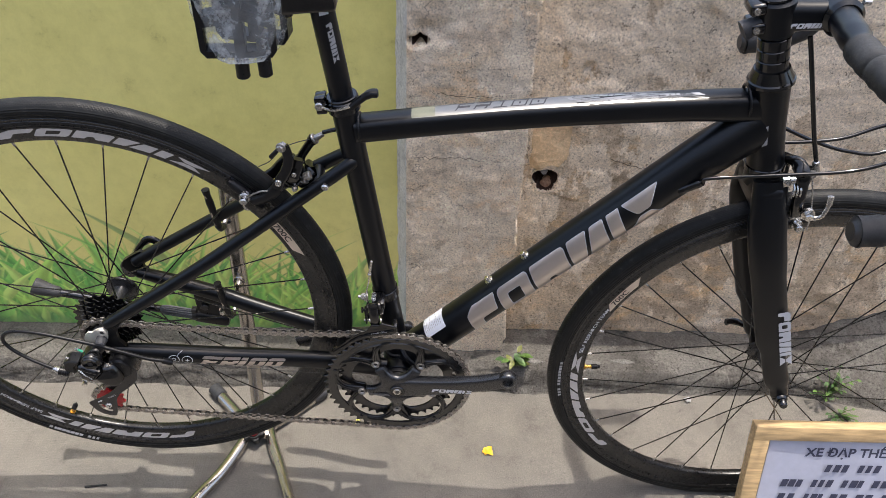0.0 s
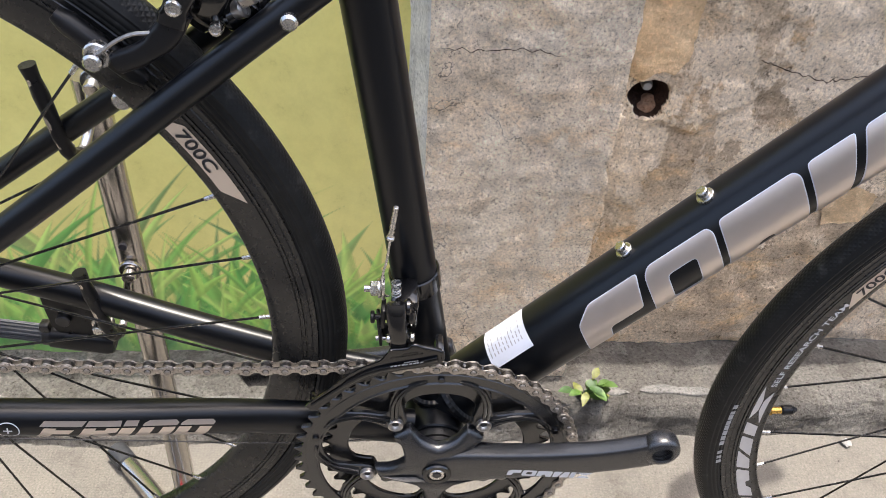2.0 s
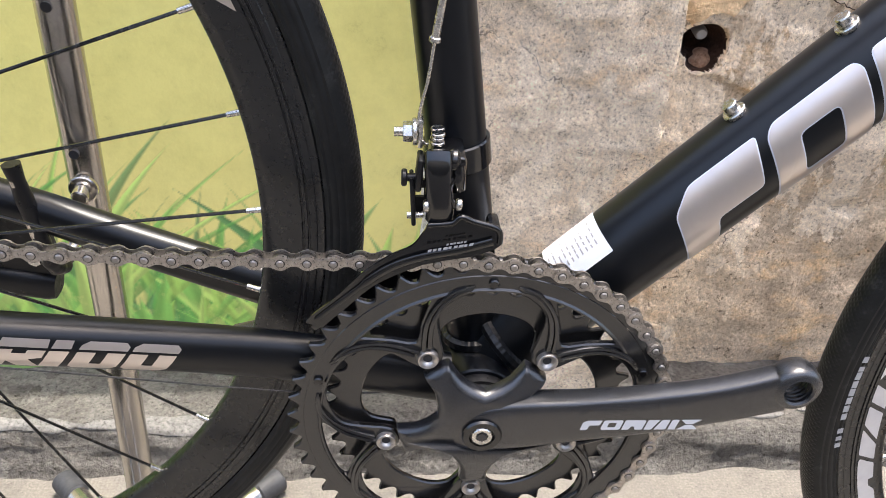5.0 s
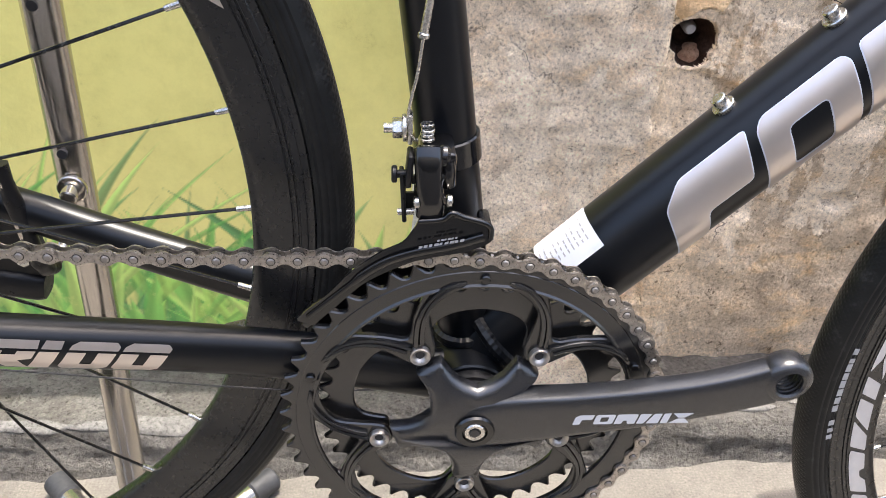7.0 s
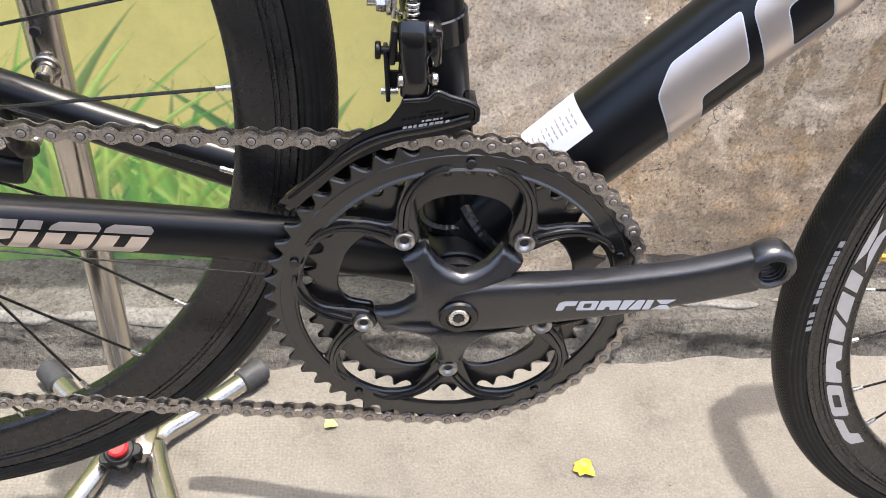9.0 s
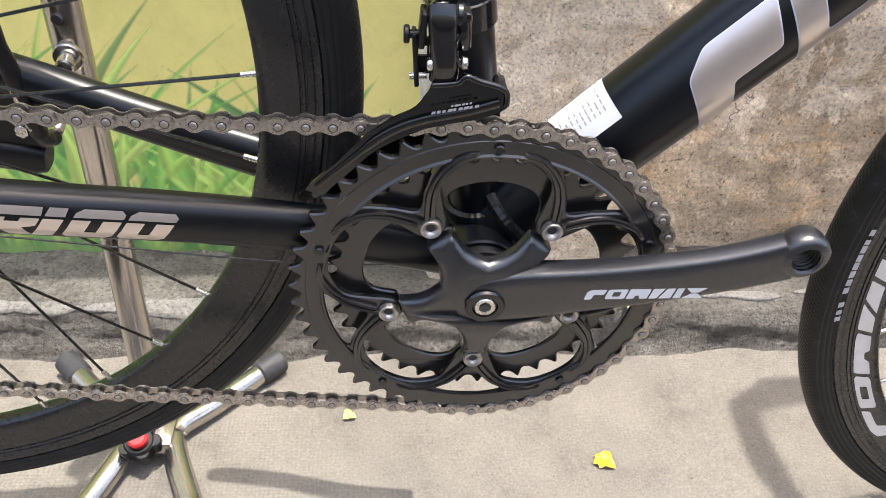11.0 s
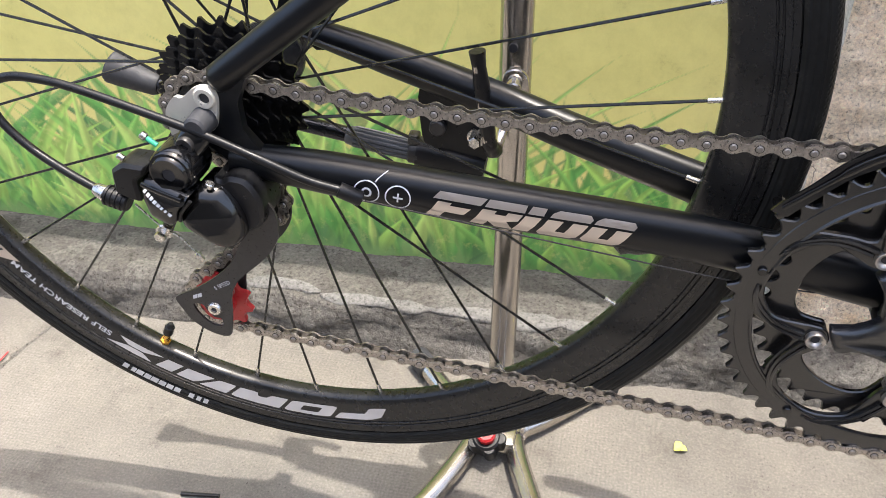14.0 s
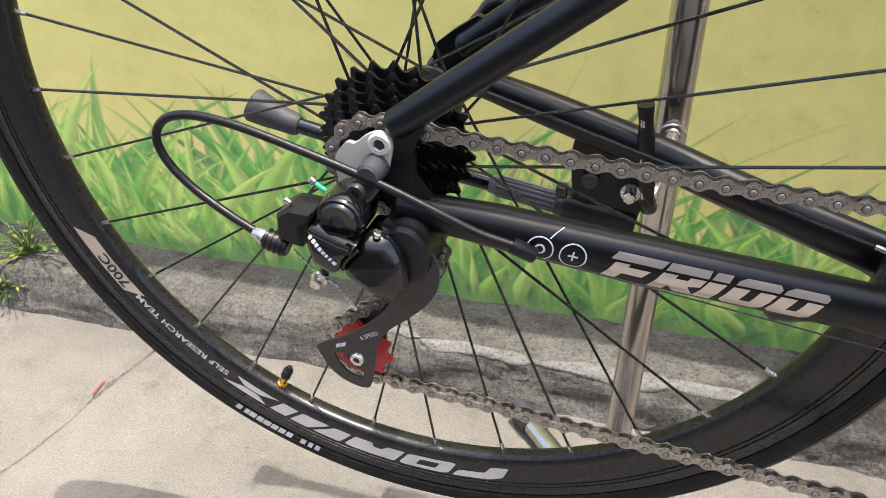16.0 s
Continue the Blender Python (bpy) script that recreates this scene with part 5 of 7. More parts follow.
def crank_arm(bm):
    d = (END - V(0, 0, BB.z))
    pts, rad = [], []
    for t, y, hy, hz in ((-0.10, -0.0545, 0.0050, 0.0090), (-0.06, -0.0545, 0.0070, 0.0130), (0.0, -0.0550, 0.0080, 0.0160), (0.10, -0.0560, 0.0084, 0.0172), (0.2, -0.0585, 0.0084, 0.0168), (0.35, -0.0630, 0.0078, 0.0150), (0.55, -0.0695, 0.0073, 0.0138),
                         (0.75, -0.0755, 0.0070, 0.0126), (0.88, -0.0783, 0.0070, 0.0126), (0.955, -0.0795, 0.0068, 0.0130)):
        pts.append(V(d.x * t, y, BB.z + d.z * t - 0.004 * math.sin(math.pi * max(0, min(1, t)))))
        rad.append((hy, hz))
    fine = smooth_line(pts, 4)
    n = len(fine)
    rr = []
    for i in range(n):
        f = i / (n - 1) * (len(rad) - 1)
        k = min(int(f), len(rad) - 2)
        rr.append(tuple(rad[k][j] * (1 - f + k) + rad[k + 1][j] * (f - k) for j in (0, 1)))
    sweep(bm, fine, rr, 36, 4.6)


solid("crank_arm", CRANK, crank_arm, crank, "satin black alloy crank arm without a pedal")
solid("crank_mark", WHITE, lambda bm: mark(bm, lambda u, v: V(0.0500 + u * 0.97 - v * 0.2, -0.0766 - 0.225 * u, 0.3575 + u * 0.235 + v), 0.058, 0.0068, 0.4, 3, 2), crank, "white maker's mark on the crank")
solid("pedal_eye", CRANK, lambda bm: lathe(bm, [(0.0071, -0.0722), (0.0071, -0.0866), (0.0082, -0.0876), (0.0108, -0.0870), (0.0128, -0.0852), (0.0134, -0.0825), (0.0134, -0.0770), (0.0126, -0.0735), (0.0108, -0.0720)], V(END.x, 0, END.z), 40, True), crank, "rounded crank end with an open pedal eye")
for k in range(5):
    solid("eye_thread", PLASTIC, lambda bm: lathe(bm, [(0.0066, -0.0745 - 0.0024 * k), (0.0073, -0.0738 - 0.0024 * k), (0.0073, -0.0752 - 0.0024 * k)], V(END.x, 0, END.z), 28, True), crank)
solid("crank_bolt_ring", GLOSS, lambda bm: lathe(bm, [(0.0068, -0.0640), (0.0072, -0.0654), (0.0104, -0.0654), (0.0112, -0.0640)], BB, 32), crank)
solid("crank_bolt", STEEL, lambda bm: lathe(bm, [(0.0, -0.0630), (0.0030, -0.0630), (0.0034, -0.0650), (0.0056, -0.0653), (0.0066, -0.0640)], BB, 24), crank, "bright steel crank bolt with hexagon socket")
solid("bolt_socket", PLATE, lambda bm: cyl(bm, (0, -0.0656, BB.z), (0, -0.062, BB.z), 0.0030, seg=6), crank)
for a in ANG:
    q = polar(0.055, a)
    cb = solid("chainring_bolt", BOLT, lambda bm: lathe(bm, [(0.0024, -0.0512), (0.0027, -0.0522), (0.0047, -0.0540), (0.0054, -0.0541), (0.0058, -0.0534), (0.0058, -0.0500)], V(q[0], 0, q[1]), 24), crank, "steel chainring bolt")
    solid("socket", INK, lambda bm: cyl(bm, (q[0], -0.0518, q[1]), (q[0], -0.050, q[1]), 0.0027, seg=6), cb)
solid("left_crank", CRANK, lambda bm: sweep(bm, smooth_line([(0.02, 0.058, BB.z + 0.006), (0, 0.058, BB.z), (-0.05, 0.064, BB.z - 0.017), (-0.11, 0.076, BB.z - 0.037), (-0.157, 0.081, BB.z - 0.0525), (-0.172, 0.081, BB.z - 0.0575)], 4), [(0.006, 0.009)] + [(0.008, 0.014)] * 16 + [(0.007, 0.012)] * 3 + [(0.004, 0.006)], 20, 3.0), crank)

# --- chain: over the outer ring, round the smallest cog, and through the two jockey wheels
GUIDE, TENSION = V(-0.3903, 0, 0.3890), V(-0.4272, 0, 0.3020)
LOOPS = [(BB, 0.0127 / (2 * math.sin(math.pi / 52)), 1), (AX, 0.0127 / (2 * math.sin(math.pi / 13)), 1), (GUIDE, 0.0225, -1), (TENSION, 0.0225, 1)]


def tangent(c0, r0, s0, c1, r1, s1):
    """Where the chain leaves one wheel and meets the next, both turned as s says (1: against the clock)."""
    d = V(c1.x - c0.x, 0, c1.z - c0.z)
    base = math.atan2(d.z, d.x)
    k = (s0 * r0 - s1 * r1) / d.length
    a = base - math.acos(max(-1, min(1, k)))
    n = V(math.cos(a), 0, math.sin(a))
    return c0 + n * (s0 * r0), c1 + n * (s1 * r1)


def chain_path():
    out = []
    n = len(LOOPS)
    tans = [tangent(*LOOPS[i], *LOOPS[(i + 1) % n]) for i in range(n)]
    for i in range(n):
        c, r, s = LOOPS[i]
        p_in, p_out = tans[i - 1][1], tans[i][0]
        a0, a1 = (math.atan2(p.z - c.z, p.x - c.x) for p in (p_in, p_out))
        while s * (a1 - a0) < 0:
            a1 += s * 2 * math.pi
        m = max(3, int(abs(a1 - a0) / 0.06))
        out += [c + V(math.cos(a0 + (a1 - a0) * k / m), 0, math.sin(a0 + (a1 - a0) * k / m)) * r for k in range(m + 1)]
    return out


def chain_y(x):
    t = max(0, min(1, (x + 0.40) / 0.34))
    return -0.0565 * (1 - t) + RY * t


path = chain_path()
path.append(path[0])
runs = [0.0]
for p, q in zip(path, path[1:]):
    runs.append(runs[-1] + (q - p).length)
count = 2 * round(runs[-1] / 0.0127 / 2)
pins = []
for k in range(count):
    s = runs[-1] * k / count
    i = max(j for j in range(len(runs)) if runs[j] <= s + 1e-9)
    i = min(i, len(path) - 2)
    p = path[i].lerp(path[i + 1], (s - runs[i]) / max(1e-9, runs[i + 1] - runs[i]))
    t = (p.x + 0.40) / 0.38
    sag = 0.0072 * math.sin(math.pi * t) ** 0.75 if p.z > 0.40 and 0 < t < 1 else 0.0
    pins.append(V(p.x, chain_y(p.x), p.z - sag))


def link_mesh(name, y_in, thick, pin):
    bm = bmesh.new()
    h = 0.0127 / 2
    fat = 0.00455 if not pin else 0.0043
    for s in (-1, 1):
        # waisted plates with a chamfered outer rim
        for r, w, y0, y1 in ((fat, 0.0024, y_in, y_in + thick * 0.65), (fat - 0.00035, 0.0021, y_in + thick * 0.65, y_in + thick)):
            lp = arc(h, 0, r, -112, 112, 9) + [(0.0012, w), (-0.0012, w)] + arc(-h, 0, r, 68, 292, 9) + [(-0.0012, -w), (0.0012, -w)]
            plate(bm, [lp], s * y0, s * y1)
    first = len(bm.faces)
    for x in (-h, h):
        if pin:
            for s in (-1, 1):
                lathe(bm, [(0.0, s * (y_in + thick + 0.0009)), (0.0013, s * (y_in + thick + 0.0009)), (0.0019, s * (y_in + thick + 0.0004)), (0.0019, s * (y_in + thick))], V(x, 0, 0), 10)
        else:
            cyl(bm, (x, -y_in, 0), (x, y_in, 0), 0.0038, seg=10)
    second = len(bm.faces)
    if pin:
        for x in (-h, h):
            for s in (-1, 1):
                lathe(bm, [(0.0018, s * (y_in + thick + 0.00012)), (0.0023, s * (y_in + thick + 0.00012)), (0.0024, s * (y_in + thick))], V(x, 0, 0), 12)
    bm.faces.ensure_lookup_table()
    for i, f in enumerate(bm.faces):
        f.material_index = 0 if i < first else (1 if pin and i < second else 2)
    bmesh.ops.recalc_face_normals(bm, faces=bm.faces)
    me = bpy.data.meshes.new(name)
    bm.to_mesh(me)
    bm.free()
    for m in (CHAIN, PIN, OIL):
        me.materials.append(m)
    me.polygons.foreach_set("use_smooth", [True] * len(me.polygons))
    me.set_sharp_from_angle(angle=radians(40))
    return me


OUTER, INNER = link_mesh("outer_link", 0.0027, 0.0009, True), link_mesh("inner_link", 0.0017, 0.0009, False)
chain = solid("chain", CHAIN, lambda bm: cyl(bm, pins[0] - V(0, 0.004, 0), pins[0] + V(0, 0.004, 0), 0.0017, seg=8), label="brown-grey steel roller chain")
for k in range(count):
    a, b = pins[k], pins[(k + 1) % count]
    m = (a + b) / 2
    ob = new("chain_link", OUTER if k % 2 else INNER)
    ob.parent = chain
    dx = (b - a).normalized()
    dy = V(0, 1, 0) - dx * dx.y
    dy.normalize()
    dz = dx.cross(dy)
    ob.matrix_basis = Matrix.Translation(m) @ Matrix((dx, dy, dz)).transposed().to_4x4()

# --- fork, headset, stem and bars
for s in (-1, 1):
    single("fork_blade", FRAME, lambda bm: sweep(bm, smooth_line([(0.459, s * 0.024, 0.690), (0.462, s * 0.037, 0.655), (0.476, s * 0.0455, 0.60), (0.515, s * 0.050, 0.485), (0.549, s * 0.0525, 0.392), (0.569, s * 0.0535, 0.346), (0.5745, s * 0.0535, 0.331)], 5),
           [(0.0105, 0.0215)] * 6 + [(0.0105, 0.0240)] * 6 + [(0.0100, 0.0225)] * 6 + [(0.0090, 0.0175)] * 6 + [(0.0080, 0.0135)] * 5 + [(0.0070, 0.0105), (0.0050, 0.0060)], 22, 2.6))
    single("fork_dropout", FRAME, lambda bm: plate(bm, [ring_loop(0.5750, 0.3320, 0.0125, 20)], s * 0.0520, s * 0.0570))
single("fork_crown", FRAME, lambda bm: (cyl(bm, (0.4555, 0, 0.699), (0.459, 0, 0.676), 0.0222, 0.0235, 32), box(bm, (0.461, 0, 0.668), (0.042, 0.082, 0.042), Matrix.Rotation(radians(-12), 4, "Y"), 0.014, 4)))
single("fork_mark", WHITE, lambda bm: mark(bm, lambda u, v: V(0.5155 + u * 0.325 + v * 0.92, -0.0612 - 0.014 * u, 0.505 - u * 0.946 + v * 0.30), 0.105, 0.0165, 0.0, 2, 2), label="white maker's mark on the fork blade")
hd = V(-0.0268, 0, 0.1147).normalized()
HT = V(0.4210, 0, 0.8320)
solid("headset_ring", GLOSS, lambda bm: (cyl(bm, HT - hd * 0.003, HT + hd * 0.004, 0.0262, seg=36, bevel=0.0015), cyl(bm, HT + hd * 0.004, HT + hd * 0.016, 0.0245, 0.0195, 32) ))
solid("headset_cup", GLOSS, lambda bm: cyl(bm, V(0.4475, 0, 0.7205), V(0.4490, 0, 0.712), 0.0240, seg=36, bevel=0.001))
for k in range(3):
    solid("headset_spacer", GLOSS, lambda bm: cyl(bm, HT + hd * (0.015 + 0.0133 * k), HT + hd * (0.0280 + 0.0133 * k), 0.0175, seg=32, bevel=0.0008))
SX = HT + hd * 0.077
stem = solid("stem", FRAME, lambda bm: (cyl(bm, SX - hd * 0.021, SX + hd * 0.021, 0.0205, seg=32, bevel=0.003), sweep(bm, [SX + V(0.004, 0, 0.002), SX + V(0.030, 0, 0.0035), SX + V(0.056, 0, 0.005)], [(0.0175, 0.0185), (0.0160, 0.0165), (0.017, 0.0165)], 24, 3.0)), label="black alloy stem")
solid("top_cap", GLOSS, lambda bm: (cyl(bm, SX + hd * 0.021, SX + hd * 0.027, 0.0190, seg=32, bevel=0.002)), stem, "glossy top cap")
solid("cap_bolt", STEEL, lambda bm: cyl(bm, SX + hd * 0.026, SX + hd * 0.0285, 0.0062, seg=20, bevel=0.0006), stem)
solid("stem_mark", WHITE, lambda bm: mark(bm, lambda u, v: V(SX.x + 0.010 + u, -0.0176, SX.z - 0.0065 + v + u * 0.06), 0.040, 0.0058, 0.3, 1, 1), stem, "white maker's mark on the stem")
for k in range(2):
    solid("stem_lug", GLOSS, lambda bm: box(bm, SX + V(-0.022, 0, 0.0) + hd * (-0.011 + 0.022 * k), (0.018, 0.030, 0.014), Matrix.Rotation(radians(-13), 4, "Y"), 0.004, 3), stem)
    solid("stem_bolt", STEEL, lambda bm: cyl(bm, SX + V(-0.025, -0.0175, 0) + hd * (-0.011 + 0.022 * k), SX + V(-0.025, 0.0175, 0) + hd * (-0.011 + 0.022 * k), 0.0036, seg=10), stem)
BX = V(0.4670, 0, 0.9140)
solid("stem_faceplate", GLOSS, lambda bm: (cyl(bm, BX + V(0, -0.022, 0), BX + V(0, 0.022, 0), 0.0215, seg=28, bevel=0.004)), stem)
for s in (-1, 1):
    for k in (-1, 1):
        solid("faceplate_bolt", STEEL, lambda bm: cyl(bm, BX + V(0.016, s * 0.014, k * 0.017), BX + V(0.024, s * 0.014, k * 0.017), 0.0034, seg=10, bevel=0.0005), stem)
bar = solid("handlebar", FRAME, lambda bm: sweep(bm, smooth_line([BX + V(-0.018, -0.11, 0.008), BX + V(-0.006, -0.05, 0.002), BX, BX + V(-0.006, 0.05, 0.002), BX + V(-0.018, 0.11, 0.008)], 5), [0.0130, 0.0132, 0.0135] + [0.0158] * 15 + [0.0135, 0.0132, 0.0130], 24), label="drop handlebar wrapped in black tape")
for s in (-1, 1):
    pts = smooth_line([BX + V(-0.017, s * 0.100, 0.007), BX + V(-0.020, s * 0.15, 0.012), BX + V(-0.010, s * 0.190, 0.010), BX + V(0.045, s * 0.202, -0.002), BX + V(0.090, s * 0.204, -0.036), BX + V(0.094, s * 0.205, -0.082), BX + V(0.066, s * 0.203, -0.118), BX + V(0.028, s * 0.202, -0.132), BX + V(-0.006, s * 0.200, -0.137)], 5)

    def wrapped(bm):
        sweep(bm, pts, [0.0160 + 0.0007 * math.sin(i * 2.4) for i in range(len(pts))], 18)

    solid("bar_tape", TAPE, wrapped, bar, "textured black handlebar tape")
    q = pts[-1]
    solid("bar_plug", PLATE, lambda bm: cyl(bm, q, q + V(-0.006, 0, 0), 0.0152, 0.0115, 20, 0.002), bar, "dark handlebar end plug")
solid("stem_reflector", GREYRUB, lambda bm: sweep(bm, [V(0.391, -0.004, 0.901), V(0.381, -0.005, 0.897), V(0.3700, -0.006, 0.891)], [(0.0075, 0.0075), (0.0085, 0.0090), (0.0100, 0.0102)], 18, 3.0), label="grey clamp stub behind the stem")


def wire(name, pts, r, material=PLASTIC, label="", per=6, parent=bike, drawn=True):
    return single(name, material, lambda bm: sweep(bm, smooth_line(pts, per), r, 10), parent, label, 40, drawn)


wire("brake_cable", [(0.4400, -0.016, 0.892), (0.4515, -0.020, 0.858), (0.4723, -0.020, 0.8016), (0.4864, -0.020, 0.764), (0.4990, -0.020, 0.733)], 0.0027, GLOSS, drawn=False)
solid("brake_ferrule", STEEL, lambda bm: cyl(bm, (0.4980, -0.020, 0.736), (0.5020, -0.021, 0.720), 0.0040, 0.0050, 14, 0.001), label="bright cable ferrule")
wire("shift_cable", [(0.3610, -0.0275, 0.7020), (0.3665, -0.0320, 0.7090), (0.3740, -0.035, 0.7175), (0.4657, -0.036, 0.7264), (0.5307, -0.036, 0.7335), (0.5750, -0.038, 0.7500), (0.6500, -0.05, 0.80), (0.64, -0.10, 0.88)], 0.0024, GLOSS, drawn=False)
wire("shift_cable", [(0.4600, 0.022, 0.7340), (0.4792, 0.020, 0.7350), (0.5145, 0.020, 0.7383), (0.5469, 0.020, 0.7451), (0.5869, 0.020, 0.7634), (0.65, 0.0, 0.80), (0.66, -0.08, 0.87)], 0.0024, GLOSS, drawn=False)
wire("shift_cable", [(0.4600, 0.028, 0.7550), (0.4774, 0.030, 0.7468), (0.5133, 0.030, 0.7316), (0.5606, 0.030, 0.7180), (0.6085, 0.030, 0.7196), (0.68, 0.05, 0.76), (0.66, 0.12, 0.86)], 0.0024, GLOSS, drawn=False)
solid("cable_stop", GLOSS, lambda bm: sweep(bm, smooth_line([(0.3400, -0.0215, 0.6860), (0.3460, -0.0240, 0.6905), (0.3560, -0.0262, 0.6980), (0.3640, -0.0295, 0.7055), (0.3665, -0.0310, 0.7082)], 4), [(0.0020, 0.0020)] * 3 + [(0.0045, 0.0055)] * 10 + [(0.0042, 0.0042)] * 4, 14), label="glossy black cable stop under the tube")
# head badge
single("head_badge", GREYINK, lambda bm: patch(bm, lambda u, v: HEAD.at(0.05 + u, 205 + v * 1000), 0, 0.026, -0.010, 0.006, 0.2, 4, 4))


# --- rim brakes: two curved arms, pads, springs and bolts
def pads(br, c, t, dy=0.0185):
    for s in (-1, 1):
        q = c + V(0, s * dy, 0)
        solid("pad_holder", PLASTIC, lambda bm: sweep(bm, [q - t * 0.027, q - t * 0.020, q, q + t * 0.020, q + t * 0.027], [(0.0045, 0.0035), (0.0065, 0.0055), (0.0065, 0.0058), (0.0065, 0.0055), (0.0045, 0.0035)], 12, 3.0), br, "black brake pad")
        solid("pad_bolt", STEEL, lambda bm: (cyl(bm, q + V(0, s * 0.004, 0), q + V(0, s * 0.019, 0), 0.0050, seg=14, bevel=0.0012), cyl(bm, q + V(0, s * 0.004, 0), q + V(0, s * 0.010, 0), 0.0072, seg=18, bevel=0.0008)), br, "bright steel pad bolt")


rb = solid("rear_brake", GLOSS, lambda bm: sweep(bm, smooth_line([(-0.1310, -0.029, 0.7425), (-0.1275, -0.030, 0.7330), (-0.1272, -0.031, 0.7200), (-0.1330, -0.032, 0.7050), (-0.1405, -0.033, 0.6930), (-0.1440, -0.033, 0.6840)], 5), [(0.0034, 0.0056)] * 8 + [(0.0036, 0.0064)] * 14 + [(0.0040, 0.0072)] * 4, 16, 4.0), label="black dual-pivot rim brake")
solid("pad_arm", PLASTIC, lambda bm: sweep(bm, smooth_line([(-0.1400, -0.031, 0.6900), (-0.1480, -0.032, 0.6780), (-0.1600, -0.032, 0.6680), (-0.1760, -0.031, 0.6610)], 5), [(0.0038, 0.0072)] * 8 + [(0.0038, 0.0060)] * 8, 14, 3.0), rb)
solid("arm", GLOSS, lambda bm: sweep(bm, smooth_line([(-0.1165, -0.020, 0.7180), (-0.1190, -0.022, 0.7080), (-0.1230, -0.024, 0.6980), (-0.1300, -0.020, 0.6850), (-0.1360, -0.012, 0.6780)], 5), [(0.0050, 0.0062)] * 10 + [(0.0055, 0.0085)] * 11, 14, 3.6), rb)
solid("arm", GLOSS, lambda bm: sweep(bm, smooth_line([(-0.128, -0.018, 0.690), (-0.124, -0.004, 0.686), (-0.128, 0.014, 0.688), (-0.138, 0.031, 0.684), (-0.150, 0.034, 0.672), (-0.160, 0.034, 0.660), (-0.172, 0.031, 0.652)], 5), [(0.0055, 0.0095)] * 13 + [(0.0055, 0.0070)] * 18, 14, 3.0), rb)
solid("bridge_plate", GLOSS, lambda bm: (sweep(bm, smooth_line([(-0.108, -0.018, 0.682), (-0.106, -0.002, 0.684), (-0.110, 0.016, 0.682)], 5), [(0.006, 0.0105)] * 11, 14, 3.0), cyl(bm, (-0.1220, -0.016, 0.6790), (-0.1040, -0.010, 0.6860), 0.0078, seg=20, bevel=0.002)), rb)
solid("mount_nut", BOLT, lambda bm: (cyl(bm, (-0.1120, -0.022, 0.6930), (-0.1040, -0.022, 0.6965), 0.0056, seg=8, bevel=0.0012), cyl(bm, (-0.1150, -0.018, 0.6850), (-0.1090, -0.021, 0.6880), 0.0050, seg=14, bevel=0.0012)), rb, "worn steel fixing nut")
solid("cable_arm", GLOSS, lambda bm: sweep(bm, smooth_line([(-0.132, 0.004, 0.682), (-0.1240, 0.006, 0.694), (-0.1155, 0.009, 0.7080), (-0.1060, 0.010, 0.7225), (-0.1025, 0.010, 0.7275)], 5), [(0.0042, 0.0070)] * 8 + [(0.0040, 0.0052)] * 8 + [(0.0048, 0.0062)] * 5, 14, 5.0), rb, "glossy forged cable arm")
solid("barrel_adjuster", BOLT, lambda bm: (cyl(bm, (-0.1022, 0.010, 0.7265), (-0.0998, 0.010, 0.7283), 0.0068, seg=20, bevel=0.0008), cyl(bm, (-0.0998, 0.010, 0.7283), (-0.0900, 0.010, 0.7350), 0.0042, 0.0032, 16, 0.0006)), rb, "dull steel barrel adjuster")
solid("anchor_bolt", BOLT, lambda bm: (cyl(bm, (-0.1345, -0.036, 0.7415), (-0.1320, -0.024, 0.7410), 0.0046, seg=6, bevel=0.0010), cyl(bm, (-0.1340, -0.033, 0.7414), (-0.1335, -0.030, 0.7413), 0.0060, seg=18, bevel=0.0006)), rb, "worn steel cable anchor bolt")
solid("release_lever", PLASTIC, lambda bm: sweep(bm, smooth_line([(-0.1380, -0.034, 0.7385), (-0.1425, -0.035, 0.7345), (-0.1465, -0.035, 0.7295)], 4), [(0.0022, 0.0026)] * 8 + [(0.0018, 0.0024)], 12), rb)
wire("inner_cable", [(-0.134, -0.030, 0.7390), (-0.150, -0.026, 0.718), (-0.166, -0.018, 0.704)], 0.0006, PLATE, "", 3, rb, False)
wire("inner_cable", [(-0.134, -0.030, 0.7400), (-0.118, -0.008, 0.734), (-0.1025, 0.010, 0.7275)], 0.0006, PLATE, "", 3, rb, False)
for q, r in (((-0.1410, -0.0385, 0.6936), 0.0044), ((-0.1225, -0.0310, 0.7010), 0.0028), ((-0.1240, -0.0300, 0.6790), 0.0036)):
    solid("pivot_bolt", STEEL, lambda bm: lathe(bm, [(0.0, q[1] + 0.0012), (r * 0.45, q[1] + 0.0010), (r * 0.5, q[1]), (r * 0.85, q[1] + 0.0004), (r, q[1] + 0.0014), (r, q[1] + 0.009)], V(q[0], 0, q[2]), 20), rb)
solid("spring", BOLT, lambda bm: sweep(bm, smooth_line([(-0.1830, -0.034, 0.6675), (-0.1730, -0.034, 0.6745), (-0.1640, -0.034, 0.6785), (-0.1500, -0.032, 0.6800), (-0.1400, -0.020, 0.6860)], 6), 0.0011, 6), rb, "thin steel return spring")
ra = radians(45.5)
pads(rb, AX + V(math.cos(ra), 0, math.sin(ra)) * 0.311, V(-math.sin(ra), 0, math.cos(ra)))

